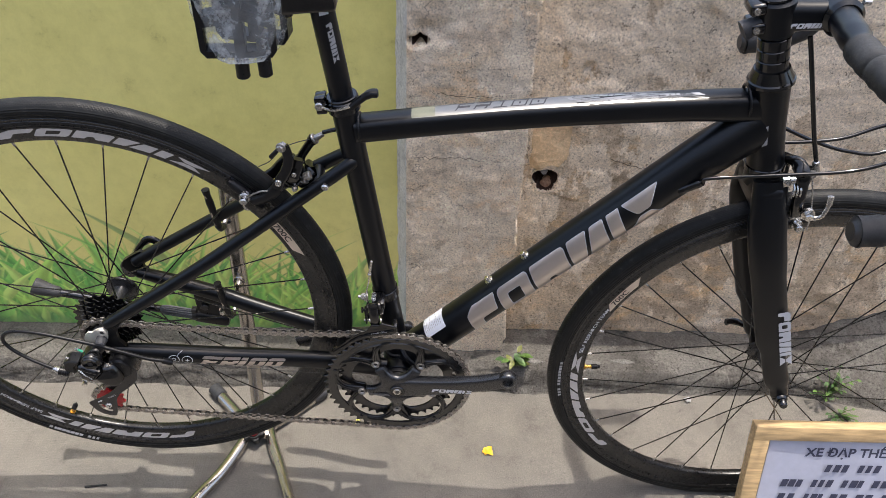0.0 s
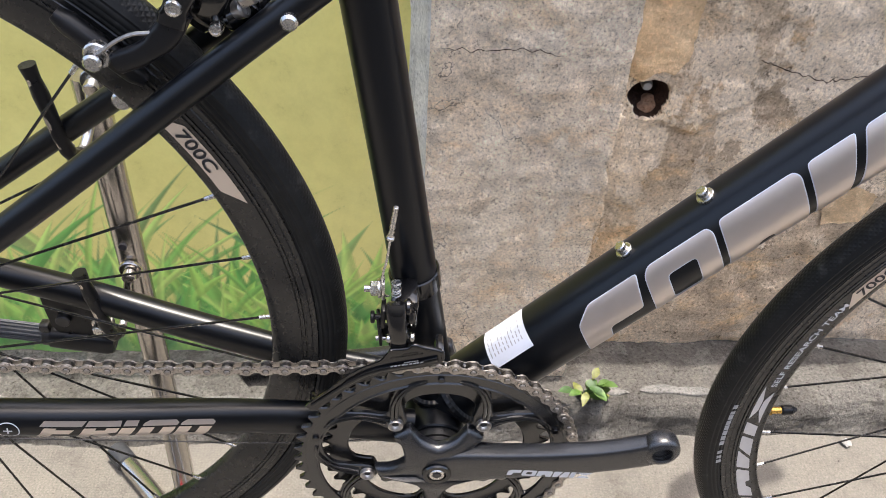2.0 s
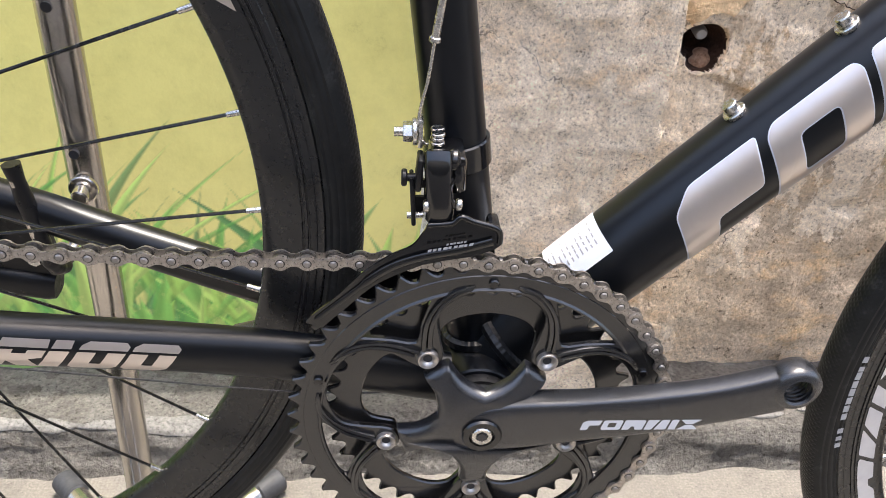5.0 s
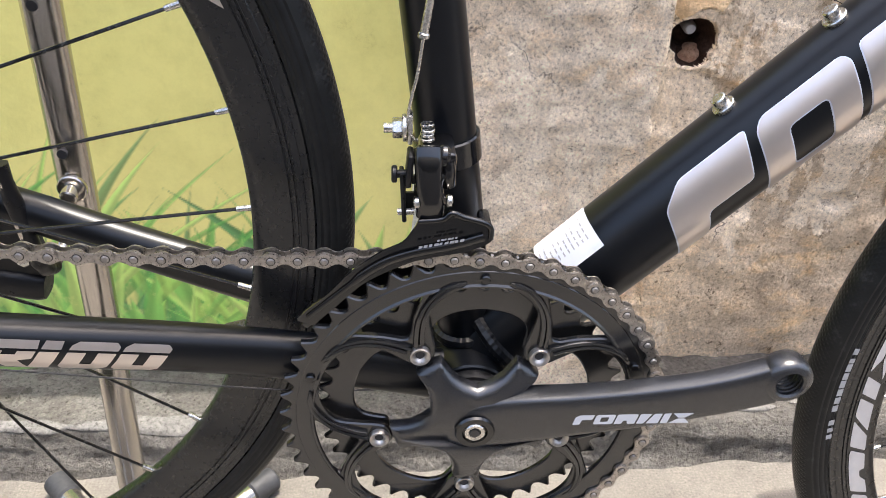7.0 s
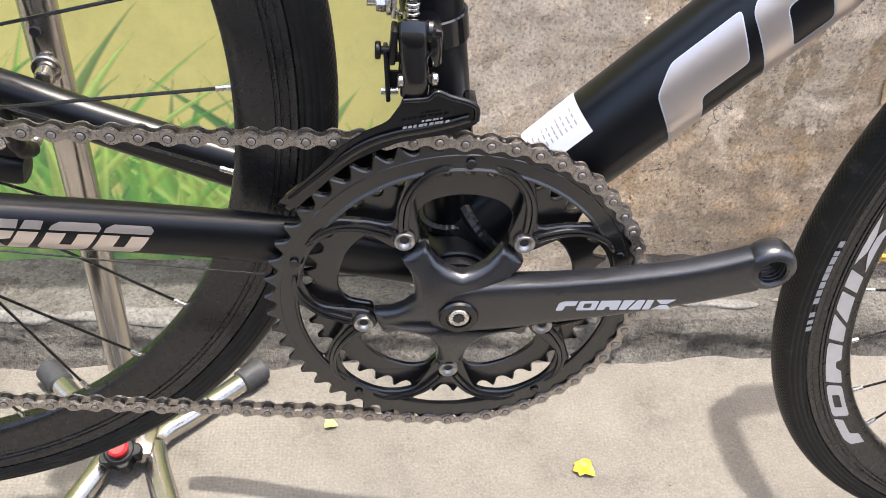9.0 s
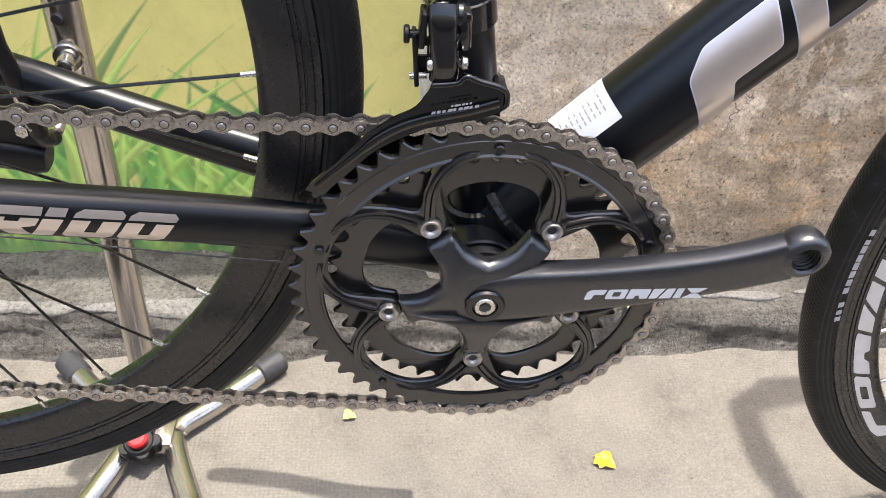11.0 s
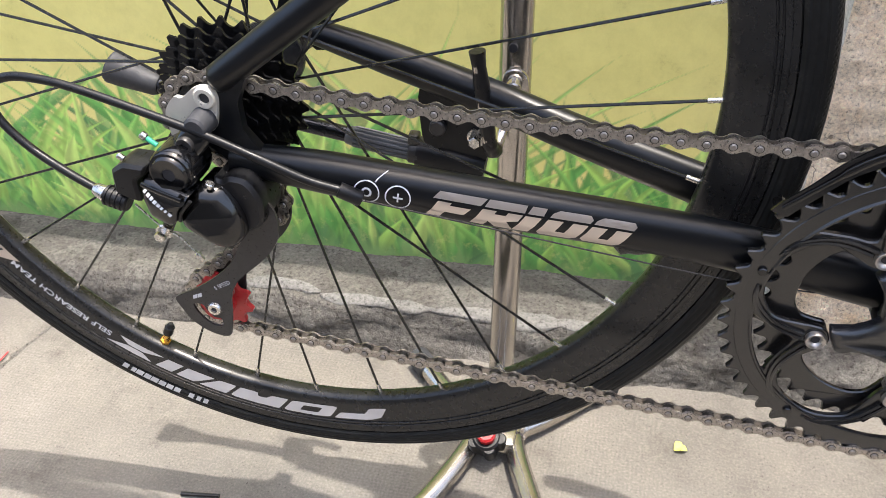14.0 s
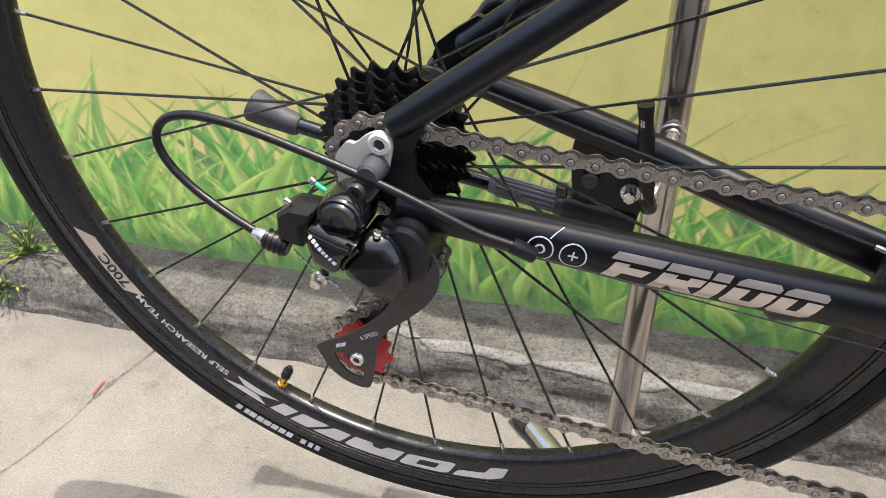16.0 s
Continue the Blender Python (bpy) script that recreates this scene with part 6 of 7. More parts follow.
fb = solid("front_brake", GLOSS, lambda bm: sweep(bm, smooth_line([(0.476, 0.006, 0.722), (0.480, -0.014, 0.728), (0.484, -0.028, 0.722), (0.486, -0.034, 0.700), (0.488, -0.034, 0.680), (0.492, -0.030, 0.664)], 5), [(0.0062, 0.0090)] * 13 + [(0.0055, 0.0075)] * 13, 14, 3.0), label="black dual-pivot rim brake")
solid("arm", GLOSS, lambda bm: sweep(bm, smooth_line([(0.490, -0.024, 0.724), (0.492, -0.006, 0.716), (0.490, 0.016, 0.712), (0.490, 0.033, 0.698), (0.492, 0.034, 0.678), (0.494, 0.030, 0.662)], 5), [(0.0055, 0.0085)] * 13 + [(0.0055, 0.007)] * 13, 14, 3.0), fb)
solid("cable_arm", PLATE, lambda bm: sweep(bm, smooth_line([(0.492, -0.010, 0.704), (0.494, -0.022, 0.714), (0.493, -0.030, 0.724)], 5), [(0.0050, 0.0060)] * 11, 14, 3.0), fb)
solid("mount_nut", STEEL, lambda bm: (cyl(bm, (0.4610, -0.030, 0.7120), (0.4700, -0.030, 0.7140), 0.0072, seg=8, bevel=0.001), cyl(bm, (0.4700, -0.030, 0.7140), (0.4760, -0.030, 0.7150), 0.0050, seg=12)), fb, "bright brake fixing nut")
for k in range(3):
    solid("spring", STEEL, lambda bm: sweep(bm, smooth_line([(0.4750 + 0.004 * k, -0.034, 0.712), (0.4755 + 0.004 * k, -0.040, 0.704), (0.4770 + 0.004 * k, -0.038, 0.696), (0.4780 + 0.004 * k, -0.032, 0.702)], 5), 0.0012, 6), fb, "thin steel return spring")
solid("anchor_bolt", STEEL, lambda bm: (cyl(bm, (0.5010, -0.050, 0.6720), (0.5020, -0.036, 0.6740), 0.0062, seg=6, bevel=0.0012), cyl(bm, (0.5010, -0.044, 0.6730), (0.5010, -0.040, 0.6735), 0.0085, seg=18)), fb, "bright anchor bolt with washer")
wire("inner_cable", [(0.4930, -0.031, 0.726), (0.5000, -0.038, 0.698), (0.5060, -0.042, 0.668), (0.5080, -0.042, 0.648)], 0.0010, STEEL, "", 4, fb, False)
solid("release_lever", STEEL, lambda bm: sweep(bm, smooth_line([(0.508, -0.040, 0.664), (0.520, -0.040, 0.668), (0.5245, -0.038, 0.682), (0.5240, -0.036, 0.696)], 4), [(0.0022, 0.0030)] * 9 + [(0.0032, 0.0042)] * 4, 12), fb, "bright release lever")
fa = radians(102)
pads(fb, FX + V(math.cos(fa), 0, math.sin(fa)) * 0.311, V(-math.sin(fa), 0, math.cos(fa)), 0.0200)
solid("stay_bolt", STEEL, lambda bm: cyl(bm, (-0.0865, -0.024, 0.6855), (-0.0865, -0.034, 0.6855), 0.0046, seg=14, bevel=0.0014), label="bright rack bolt on the seatstay")
solid("stay_bolt", STEEL, lambda bm: cyl(bm, (-0.2020, 0.044, 0.6015), (-0.2020, 0.030, 0.6015), 0.0062, seg=14, bevel=0.0014), label="bright rack bolt on the seatstay")
wire("rear_brake_cable", [(-0.0900, 0.010, 0.7368), (-0.0750, 0.008, 0.7425), (-0.0600, 0.006, 0.7460)], 0.0026, GLOSS, drawn=False)

# --- quick releases
solid("front_skewer", GLOSS, lambda bm: (cyl(bm, FX + V(0, -0.066, 0), FX + V(0, -0.057, 0), 0.0085, 0.0098, 20, 0.001), cyl(bm, FX + V(0, -0.076, 0), FX + V(0, -0.066, 0), 0.0055, 0.0065, 14, 0.001)))
solid("skewer_nut", GLOSS, lambda bm: cyl(bm, FX + V(0, 0.057, 0), FX + V(0, 0.074, 0), 0.009, seg=20, bevel=0.001))
solid("skewer_lever", GLOSS, lambda bm: sweep(bm, smooth_line([FX + V(0, 0.072, 0), FX + V(-0.018, 0.078, 0.010), FX + V(-0.040, 0.076, 0.020), FX + V(-0.052, 0.074, 0.020)], 5), [(0.005, 0.005)] * 8 + [(0.004, 0.0065)] * 8, 12), label="black quick-release lever")
solid("rear_axle_nut", CRANK, lambda bm: (cyl(bm, AX + V(0, 0.069, 0), AX + V(0, 0.076, 0), 0.0115, seg=28, bevel=0.001), cyl(bm, AX + V(0, 0.076, 0), AX + V(0, 0.092, 0), 0.0165, 0.0150, 28, 0.002)))
solid("rear_lock_nut", CRANK, lambda bm: cyl(bm, AX + V(0, -0.0630, 0), AX + V(0, -0.0600, 0), 0.0085, seg=20))
solid("rear_skewer_lever", GLOSS, lambda bm: sweep(bm, smooth_line([AX + V(0.004, 0.088, 0.010), AX + V(0.014, 0.092, 0.030), AX + V(0.032, 0.092, 0.046), AX + V(0.048, 0.090, 0.040)], 5), [(0.005, 0.005)] * 8 + [(0.004, 0.0065)] * 8, 12))

# --- front derailleur
def blade(bm, up, low, y0, y1):
    """A thin bowed cage plate between an upper and a lower edge of (x, z)."""
    u, w = smooth_line([V(x, 0, z) for x, z in up], 4), smooth_line([V(x, 0, z) for x, z in low], 4)
    plate(bm, [[(p.x, p.z) for p in u] + [(p.x, p.z) for p in reversed(w)]], y0, y1)


UP = [(-0.0945, 0.4135), (-0.0900, 0.4192), (-0.0786, 0.4300), (-0.0673, 0.4428), (-0.0536, 0.4540), (-0.0425, 0.4602), (-0.0372, 0.4680)]
LOW = [(-0.0861, 0.4105), (-0.0817, 0.4153), (-0.0740, 0.4232), (-0.0659, 0.4318), (-0.0590, 0.4378), (-0.0479, 0.4443), (-0.0370, 0.4494)]
fd = solid("front_derailleur", GLOSS, lambda bm: (blade(bm, UP, LOW, -0.0575, -0.0560),
    plate(bm, [[(-0.0372, 0.4680), (-0.0370, 0.4494)] + [(-0.0260, 0.4522), (-0.0123, 0.4548), (-0.0029, 0.4588), (0.0000, 0.4612), (0.0002, 0.4680), (-0.0018, 0.4718), (-0.0080, 0.4738), (-0.0152, 0.4755), (-0.0212, 0.4778), (-0.0240, 0.4740), (-0.0352, 0.4727)]], -0.0575, -0.0560)), label="black front derailleur with pale marks")
solid("cage_rib", GLOSS, lambda bm: sweep(bm, smooth_line([(-0.0890, -0.0578, 0.4160), (-0.0740, -0.0580, 0.4300), (-0.0560, -0.0582, 0.4460), (-0.0400, -0.0585, 0.4540), (-0.0200, -0.0587, 0.4590), (-0.0040, -0.0582, 0.4640)], 5), [(0.0009, 0.0014)] * 8 + [(0.0014, 0.0022)] * 18, 10, 2.6), fd)
solid("cage_edge", GLOSS, lambda bm: sweep(bm, smooth_line([(-0.0352, -0.0575, 0.4720), (-0.0240, -0.0578, 0.4735), (-0.0200, -0.0578, 0.4768), (-0.0140, -0.0578, 0.4745), (-0.0040, -0.0578, 0.4715), (-0.0008, -0.0575, 0.4680), (-0.0006, -0.0575, 0.4625)], 5), 0.0015, 10), fd)
solid("inner_cage", GLOSS, lambda bm: blade(bm, [(-0.0900, 0.4030), (-0.0720, 0.4180), (-0.0450, 0.4360), (-0.0100, 0.4480), (0.0000, 0.4500)], [(-0.0850, 0.3960), (-0.0680, 0.4050), (-0.0450, 0.4170), (-0.0100, 0.4290), (0.0000, 0.4340)], -0.0410, -0.0395), fd)
solid("cage_bridge", GLOSS, lambda bm: box(bm, (-0.003, -0.049, 0.4655), (0.006, 0.016, 0.010), None, 0.002), fd)
solid("cage_bridge", GLOSS, lambda bm: box(bm, (-0.089, -0.049, 0.4110), (0.006, 0.016, 0.004), Matrix.Rotation(radians(-42), 4, "Y"), 0.001), fd)
solid("fd_body", GLOSS, lambda bm: (sweep(bm, smooth_line([(-0.0300, -0.0520, 0.4735), (-0.0298, -0.0535, 0.4800), (-0.0308, -0.0535, 0.4900), (-0.0316, -0.0520, 0.5000), (-0.0318, -0.0480, 0.5065)], 5), [(0.0050, 0.0066)] * 5 + [(0.0056, 0.0064)] * 10 + [(0.0056, 0.0066)] * 5 + [(0.0030, 0.0050)], 20, 3.2)), fd, "rounded black derailleur link")
solid("fd_body_cap", GLOSS, lambda bm: (cyl(bm, (-0.0270, -0.0470, 0.5010), (-0.0215, -0.0470, 0.5005), 0.0058, seg=22, bevel=0.0018), sweep(bm, smooth_line([(-0.0232, -0.0480, 0.4985), (-0.0225, -0.0490, 0.4930), (-0.0220, -0.0480, 0.4870)], 5), [(0.0040, 0.0042)] * 11, 14)), fd)
solid("fd_cap_lip", GLOSS, lambda bm: sweep(bm, smooth_line([(-0.0245, -0.0560, 0.4960), (-0.0262, -0.0572, 0.4930), (-0.0262, -0.0575, 0.4880), (-0.0240, -0.0570, 0.4835), (-0.0222, -0.0560, 0.4805)], 5), [(0.0008, 0.0013)] * 21, 8), fd)
solid("fd_link_plate", PLASTIC, lambda bm: (box(bm, (-0.0400, -0.0470, 0.4950), (0.0030, 0.012, 0.0165), Matrix.Rotation(radians(4), 4, "Y"), 0.001), box(bm, (-0.0425, -0.0440, 0.4790), (0.0022, 0.010, 0.026), Matrix.Rotation(radians(-4), 4, "Y"), 0.0008)), fd)
solid("fd_rear_plate", PLASTIC, lambda bm: plate(bm, [[(-0.0425, 0.4680), (-0.0330, 0.4700), (-0.0330, 0.4880), (-0.0425, 0.4860)], [(-0.0410, 0.4780), (-0.0370, 0.4780), (-0.0370, 0.4830), (-0.0410, 0.4830)]], -0.0410, -0.0390), fd)
solid("fd_screw", PLASTIC, lambda bm: (cyl(bm, (-0.0480, -0.0460, 0.4910), (-0.0380, -0.0460, 0.4912), 0.0020, seg=10), cyl(bm, (-0.0482, -0.0460, 0.4910), (-0.0455, -0.0460, 0.4910), 0.0042, seg=14, bevel=0.0006)), fd)
solid("fd_screw", STEEL, lambda bm: cyl(bm, (-0.0450, -0.0450, 0.4700), (-0.0370, -0.0450, 0.4704), 0.0018, seg=10), fd)
for q in ((-0.0365, -0.0560, 0.4815), (-0.0212, -0.0560, 0.4825)):
    solid("fd_pivot", STEEL, lambda bm: cyl(bm, Vector(q) + V(-0.0014, 0, 0), Vector(q) + V(0.0014, 0, 0), 0.0030, seg=14, bevel=0.0006), fd)
single("fd_clamp", GLOSS, lambda bm: cyl(bm, SEAT.pts[0] + sd * 0.1205, SEAT.pts[0] + sd * 0.1350, 0.0182, seg=32, bevel=0.0008), fd)
solid("fd_arm", GLOSS, lambda bm: box(bm, (-0.0260, -0.0290, 0.4920), (0.018, 0.026, 0.015), None, 0.003), fd)
for k in (0, 1):
    solid("fd_limit_screw", STEEL, lambda bm: [cyl(bm, (-0.0316, -0.0420 + 0.006 * k, 0.5065 + 0.0022 * j), (-0.0317, -0.0420 + 0.006 * k, 0.5080 + 0.0022 * j), 0.0033 - 0.0004 * (j % 2), seg=12, bevel=0.0003) for j in range(3)], fd, "small steel limit screw")
solid("fd_cable_bolt", STEEL, lambda bm: (cyl(bm, (-0.0520, -0.0420, 0.5124), (-0.0400, -0.0420, 0.5127), 0.0023, seg=10), cyl(bm, (-0.0480, -0.0420, 0.5125), (-0.0435, -0.0420, 0.5126), 0.0048, seg=6, bevel=0.0005)), fd, "zinc cable anchor bolt with hex nut")
solid("fd_washer", STEEL, lambda bm: (cyl(bm, (-0.0435, -0.0420, 0.5126), (-0.0415, -0.0420, 0.5127), 0.0064, seg=18, bevel=0.0004), box(bm, (-0.0400, -0.0420, 0.5130), (0.0022, 0.009, 0.014), None, 0.0006)), fd)
wire("fd_cable", [(-0.0365, -0.0430, 0.5070), (-0.0385, -0.0445, 0.5085), (-0.0408, -0.0452, 0.5140), (-0.0410, -0.0450, 0.5209), (-0.0396, -0.0450, 0.5300), (-0.0375, -0.0450, 0.5401), (-0.0355, -0.0450, 0.5575)], 0.0008, STEEL, "", 6, fd, False)
solid("cable_tip", STEEL, lambda bm: (cyl(bm, (-0.0356, -0.0450, 0.5560), (-0.0322, -0.0450, 0.5800), 0.0019, 0.0016, 12, 0.0003), cyl(bm, (-0.0357, -0.0450, 0.5555), (-0.0353, -0.0450, 0.5580), 0.0026, seg=14, bevel=0.0005)), fd, "crimped cable end")
solid("fd_mark", GREYINK, lambda bm: bars(bm, lambda u, v: V(-0.0352 + u, -0.0613, 0.4592 + v + u * 0.20), 0.022, 0.0014, 9, 9), fd, "pale maker's mark")
solid("fd_mark", GREYINK, lambda bm: bars(bm, lambda u, v: V(-0.0265 + u, -0.0613, 0.4632 + v + u * 0.20), 0.010, 0.0010, 6, 8), fd)

# --- rear derailleur
solid("hanger", NICKEL, lambda bm: plate(bm, [blend([(-0.4222, 0.4500), (-0.4190, 0.4565), (-0.4140, 0.4612), (-0.4098, 0.4608), (-0.4040, 0.4655), (-0.3978, 0.4685), (-0.3917, 0.4680), (-0.3889, 0.4630), (-0.3895, 0.4560), (-0.3930, 0.4440), (-0.3985, 0.4400), (-0.4057, 0.4345), (-0.4130, 0.4300), (-0.4207, 0.4301), (-0.4219, 0.4400)], 3)], -0.0722, -0.0692), label="nickel mech hanger plate")
HB = V(-0.3952, 0, 0.4622)
solid("hanger_bolt", NICKEL, lambda bm: lathe(bm, [(0.0030, -0.0722), (0.0034, -0.0742), (0.0056, -0.0742), (0.0066, -0.0732), (0.0066, -0.071)], HB, 24), label="steel hanger bolt")
solid("hanger_socket", INK, lambda bm: cyl(bm, HB + V(0, -0.0728, 0), HB + V(0, -0.07, 0), 0.0033, seg=6))
RP = V(-0.4112, 0, 0.4280)
rd = solid("rear_derailleur", GLOSS, lambda bm: lathe(bm, [(0.0040, -0.0985), (0.0040, -0.1000), (0.0098, -0.1006), (0.0106, -0.0996), (0.0110, -0.0985), (0.0124, -0.0984), (0.0134, -0.0968), (0.0138, -0.0930), (0.0138, -0.0780), (0.0130, -0.0740), (0.0, -0.0740)], RP, 36), label="black rear derailleur with a red jockey wheel")
solid("pivot_socket", INK, lambda bm: cyl(bm, RP + V(0, -0.0995, 0), RP + V(0, -0.095, 0), 0.0042, seg=6), rd)
solid("mount_boss", GREYRUB, lambda bm: cyl(bm, (-0.3985, -0.0700, 0.4490), (-0.3988, -0.0850, 0.4485), 0.0076, 0.0068, 24, 0.0014), rd, "grey mounting boss")
solid("mount_arm", GLOSS, lambda bm: sweep(bm, smooth_line([(-0.3990, -0.0790, 0.4450), (-0.4030, -0.0820, 0.4400), (-0.4080, -0.0830, 0.4330)], 4), [(0.0055, 0.0085)] * 9, 14, 3.0), rd)
solid("tension_screw", PLATE, lambda bm: lathe(bm, [(0.0, -0.0880), (0.0022, -0.0880), (0.0026, -0.0894), (0.0046, -0.0894), (0.0052, -0.0884), (0.0052, -0.080)], V(-0.4046, 0, 0.4402), 20), rd)
LINK = soft([(-0.4319, 0.4214), (-0.4287, 0.4240), (-0.4170, 0.4212), (-0.3995, 0.4180), (-0.4005, 0.4163), (-0.4090, 0.4064), (-0.4114, 0.3994), (-0.4162, 0.3955), (-0.4290, 0.4003), (-0.4320, 0.4150)], 0.0030)
solid("link_body", GLOSS, lambda bm: pillow(bm, LINK, -0.1060, -0.0880, 0.0050, lambda x, y, z: V(x, y - 0.16 * (x + 0.414) + 0.45 * max(0, z - 0.412), z)), rd, "angular gloss black derailleur link")
solid("link_block", PLASTIC, lambda bm: plate(bm, [soft([(-0.4490, 0.4262), (-0.4408, 0.4312), (-0.4262, 0.4302), (-0.4285, 0.4240), (-0.4350, 0.4210), (-0.4350, 0.4060), (-0.4418, 0.4069), (-0.4505, 0.4111)], 0.0022)], -0.0985, -0.0800, None, 0.0020), rd, "matt black cable stop block")
solid("link_rib", GLOSS, lambda bm: sweep(bm, smooth_line([(-0.4270, -0.1035, 0.4228), (-0.4160, -0.1060, 0.4206), (-0.4020, -0.1080, 0.4176)], 5), [(0.0010, 0.0016)] * 11, 10), rd)
solid("rd_mark", WHITE, lambda bm: bars(bm, lambda u, v: V(-0.4292 + u * 0.80 + v * 0.60, -0.1066 - 0.16 * (u * 0.8 - 0.0152) + 0.45 * max(0, 0.0052 - u * 0.6 + v * 0.8), 0.4172 - u * 0.60 + v * 0.80), 0.021, 0.0024, 8, 3), rd, "pale maker's mark")
KNUCKLE = soft([(-0.4006, 0.4186), (-0.3868, 0.4164), (-0.3803, 0.4061), (-0.3769, 0.3947), (-0.3777, 0.3852), (-0.3838, 0.3787), (-0.3901, 0.3784), (-0.3992, 0.3848), (-0.4108, 0.3929), (-0.4124, 0.3983), (-0.4104, 0.4046)], 0.0038)
solid("knuckle", GLOSS, lambda bm: pillow(bm, KNUCKLE, -0.1030, -0.0780, 0.0075, lambda x, y, z: V(x, y + 0.40 * max(0, x + 0.396) + 0.35 * max(0, z - 0.400), z), 6), rd, "rounded black knuckle")
solid("knuckle_seam", PLASTIC, lambda bm: sweep(bm, smooth_line([(-0.3995, -0.1040, 0.4150), (-0.4075, -0.1030, 0.4060), (-0.4108, -0.1015, 0.3990)], 4), 0.0011, 8), rd)
solid("knuckle_shell", PLASTIC, lambda bm: plate(bm, [blend([(-0.3935, 0.4172), (-0.3890, 0.4185), (-0.3825, 0.4212), (-0.3733, 0.4188), (-0.3672, 0.4078), (-0.3682, 0.3923), (-0.3757, 0.3858), (-0.3860, 0.3850)], 4)], -0.0872, -0.0600, None, 0.0022), rd, "matt black spring cover")
solid("knuckle_screw", STEEL, lambda bm: (cyl(bm, (-0.3930, -0.0930, 0.4180), (-0.3915, -0.0930, 0.4212), 0.0026, seg=12, bevel=0.0005)), rd, "small bright stop screw")
CAGE = blend([(-0.3735, 0.4040), (-0.3668, 0.4010), (-0.3633, 0.3913), (-0.3650, 0.3765), (-0.3725, 0.3640), (-0.3855, 0.3510), (-0.3970, 0.3405), (-0.4050, 0.3275), (-0.4080, 0.3130), (-0.4095, 0.3051), (-0.4128, 0.2915), (-0.4170, 0.2888), (-0.4216, 0.2889), (-0.4312, 0.2923), (-0.4398, 0.2998), (-0.4449, 0.3098), (-0.4474, 0.3165), (-0.4440, 0.3205), (-0.4293, 0.3286), (-0.4107, 0.3425), (-0.3987, 0.3554), (-0.3905, 0.3700), (-0.3825, 0.3845), (-0.3785, 0.3990)], 3)
SLOT = blend([(-0.4355, 0.3140), (-0.4290, 0.3150), (-0.4262, 0.3105), (-0.4225, 0.3052), (-0.4172, 0.3040), (-0.4180, 0.2976), (-0.4258, 0.2983), (-0.4325, 0.3051)], 3)
PY = -0.0575
solid("cage", PLATE, lambda bm: plate(bm, [CAGE, SLOT], -0.0790, -0.0774), rd, "dark grey derailleur cage plate")
solid("cage_back", PLATE, lambda bm: plate(bm, [[(x - 0.004, z - 0.006) for x, z in CAGE]], -0.0510, -0.0496), rd)
solid("cage_words", WHITE, lambda bm: lettering(bm, "6 SPEED", 0.0042, lambda u, v: V(-0.4155 + u * 0.87 - v * 0.47, -0.0794, 0.3295 + u * 0.50 + v * 0.87), 0, 0, 0.0135), rd, "small white words on the cage")
solid("cage_sign", WHITE, lambda bm: bars(bm, lambda u, v: V(-0.4340 + u * 0.9, -0.0794, 0.3190 + v + u * 0.4), 0.008, 0.003, 2, 2), rd)
for c, m, n in ((GUIDE, PLASTIC, "guide_pulley"), (TENSION, RED, "tension_pulley")):
    solid(n, m, lambda bm: (plate(bm, [tooth_loop(c, 11 if m is PLASTIC else 10, 0.0022), ring_loop(c.x, c.z, 0.006, 20)], PY - 0.0018, PY + 0.0018), lathe(bm, [(0.003, PY - 0.012), (0.0085, PY - 0.012), (0.0095, PY - 0.010), (0.0105, PY), (0.0095, PY + 0.008), (0.003, PY + 0.009)], c, 20)), rd, "red plastic jockey wheel" if m is RED else "black jockey wheel")
TB = V(-0.4199, 0, 0.3130)
solid("pulley_bolt", STEEL, lambda bm: lathe(bm, [(0.0018, -0.0795), (0.0022, -0.0812), (0.0042, -0.0812), (0.0050, -0.0800), (0.0050, -0.060)], TB, 18), rd)
solid("pulley_socket", INK, lambda bm: cyl(bm, TB + V(0, -0.0802, 0), TB + V(0, -0.078, 0), 0.0021, seg=6), rd)
# adjuster, anchor and looping outer cable
solid("barrel_adjuster", PLASTIC, lambda bm: (cyl(bm, (-0.4470, -0.0930, 0.4015), (-0.4610, -0.0930, 0.4062), 0.0058, 0.0056, 18, 0.001), [cyl(bm, V(-0.4500 - 0.003 * k, -0.0930, 0.4025 + 0.001 * k), V(-0.4512 - 0.003 * k, -0.0930, 0.4029 + 0.001 * k), 0.0064, seg=18) for k in range(4)]), rd)
solid("cable_ferrule", STEEL, lambda bm: cyl(bm, (-0.4605, -0.0930, 0.4060), (-0.4680, -0.0920, 0.4088), 0.0050, 0.0038, 16, 0.0006), rd, "bright cable ferrule")
loop = [(-0.4670, -0.0920, 0.4085), (-0.4850, -0.090, 0.4170), (-0.5050, -0.087, 0.4280), (-0.5200, -0.085, 0.4420), (-0.5250, -0.084, 0.4560), (-0.5190, -0.083, 0.4670), (-0.5050, -0.083, 0.4722), (-0.4850, -0.083, 0.4715), (-0.4631, -0.083, 0.4669), (-0.4253, -0.083, 0.4555), (-0.3938, -0.083, 0.4450), (-0.3633, -0.083, 0.4325), (-0.3400, -0.0815, 0.4215), (-0.3210, -0.0790, 0.4150)]
wire("shift_outer_cable", loop, 0.0026, PLASTIC, "black outer cable looping to the derailleur", drawn=False)
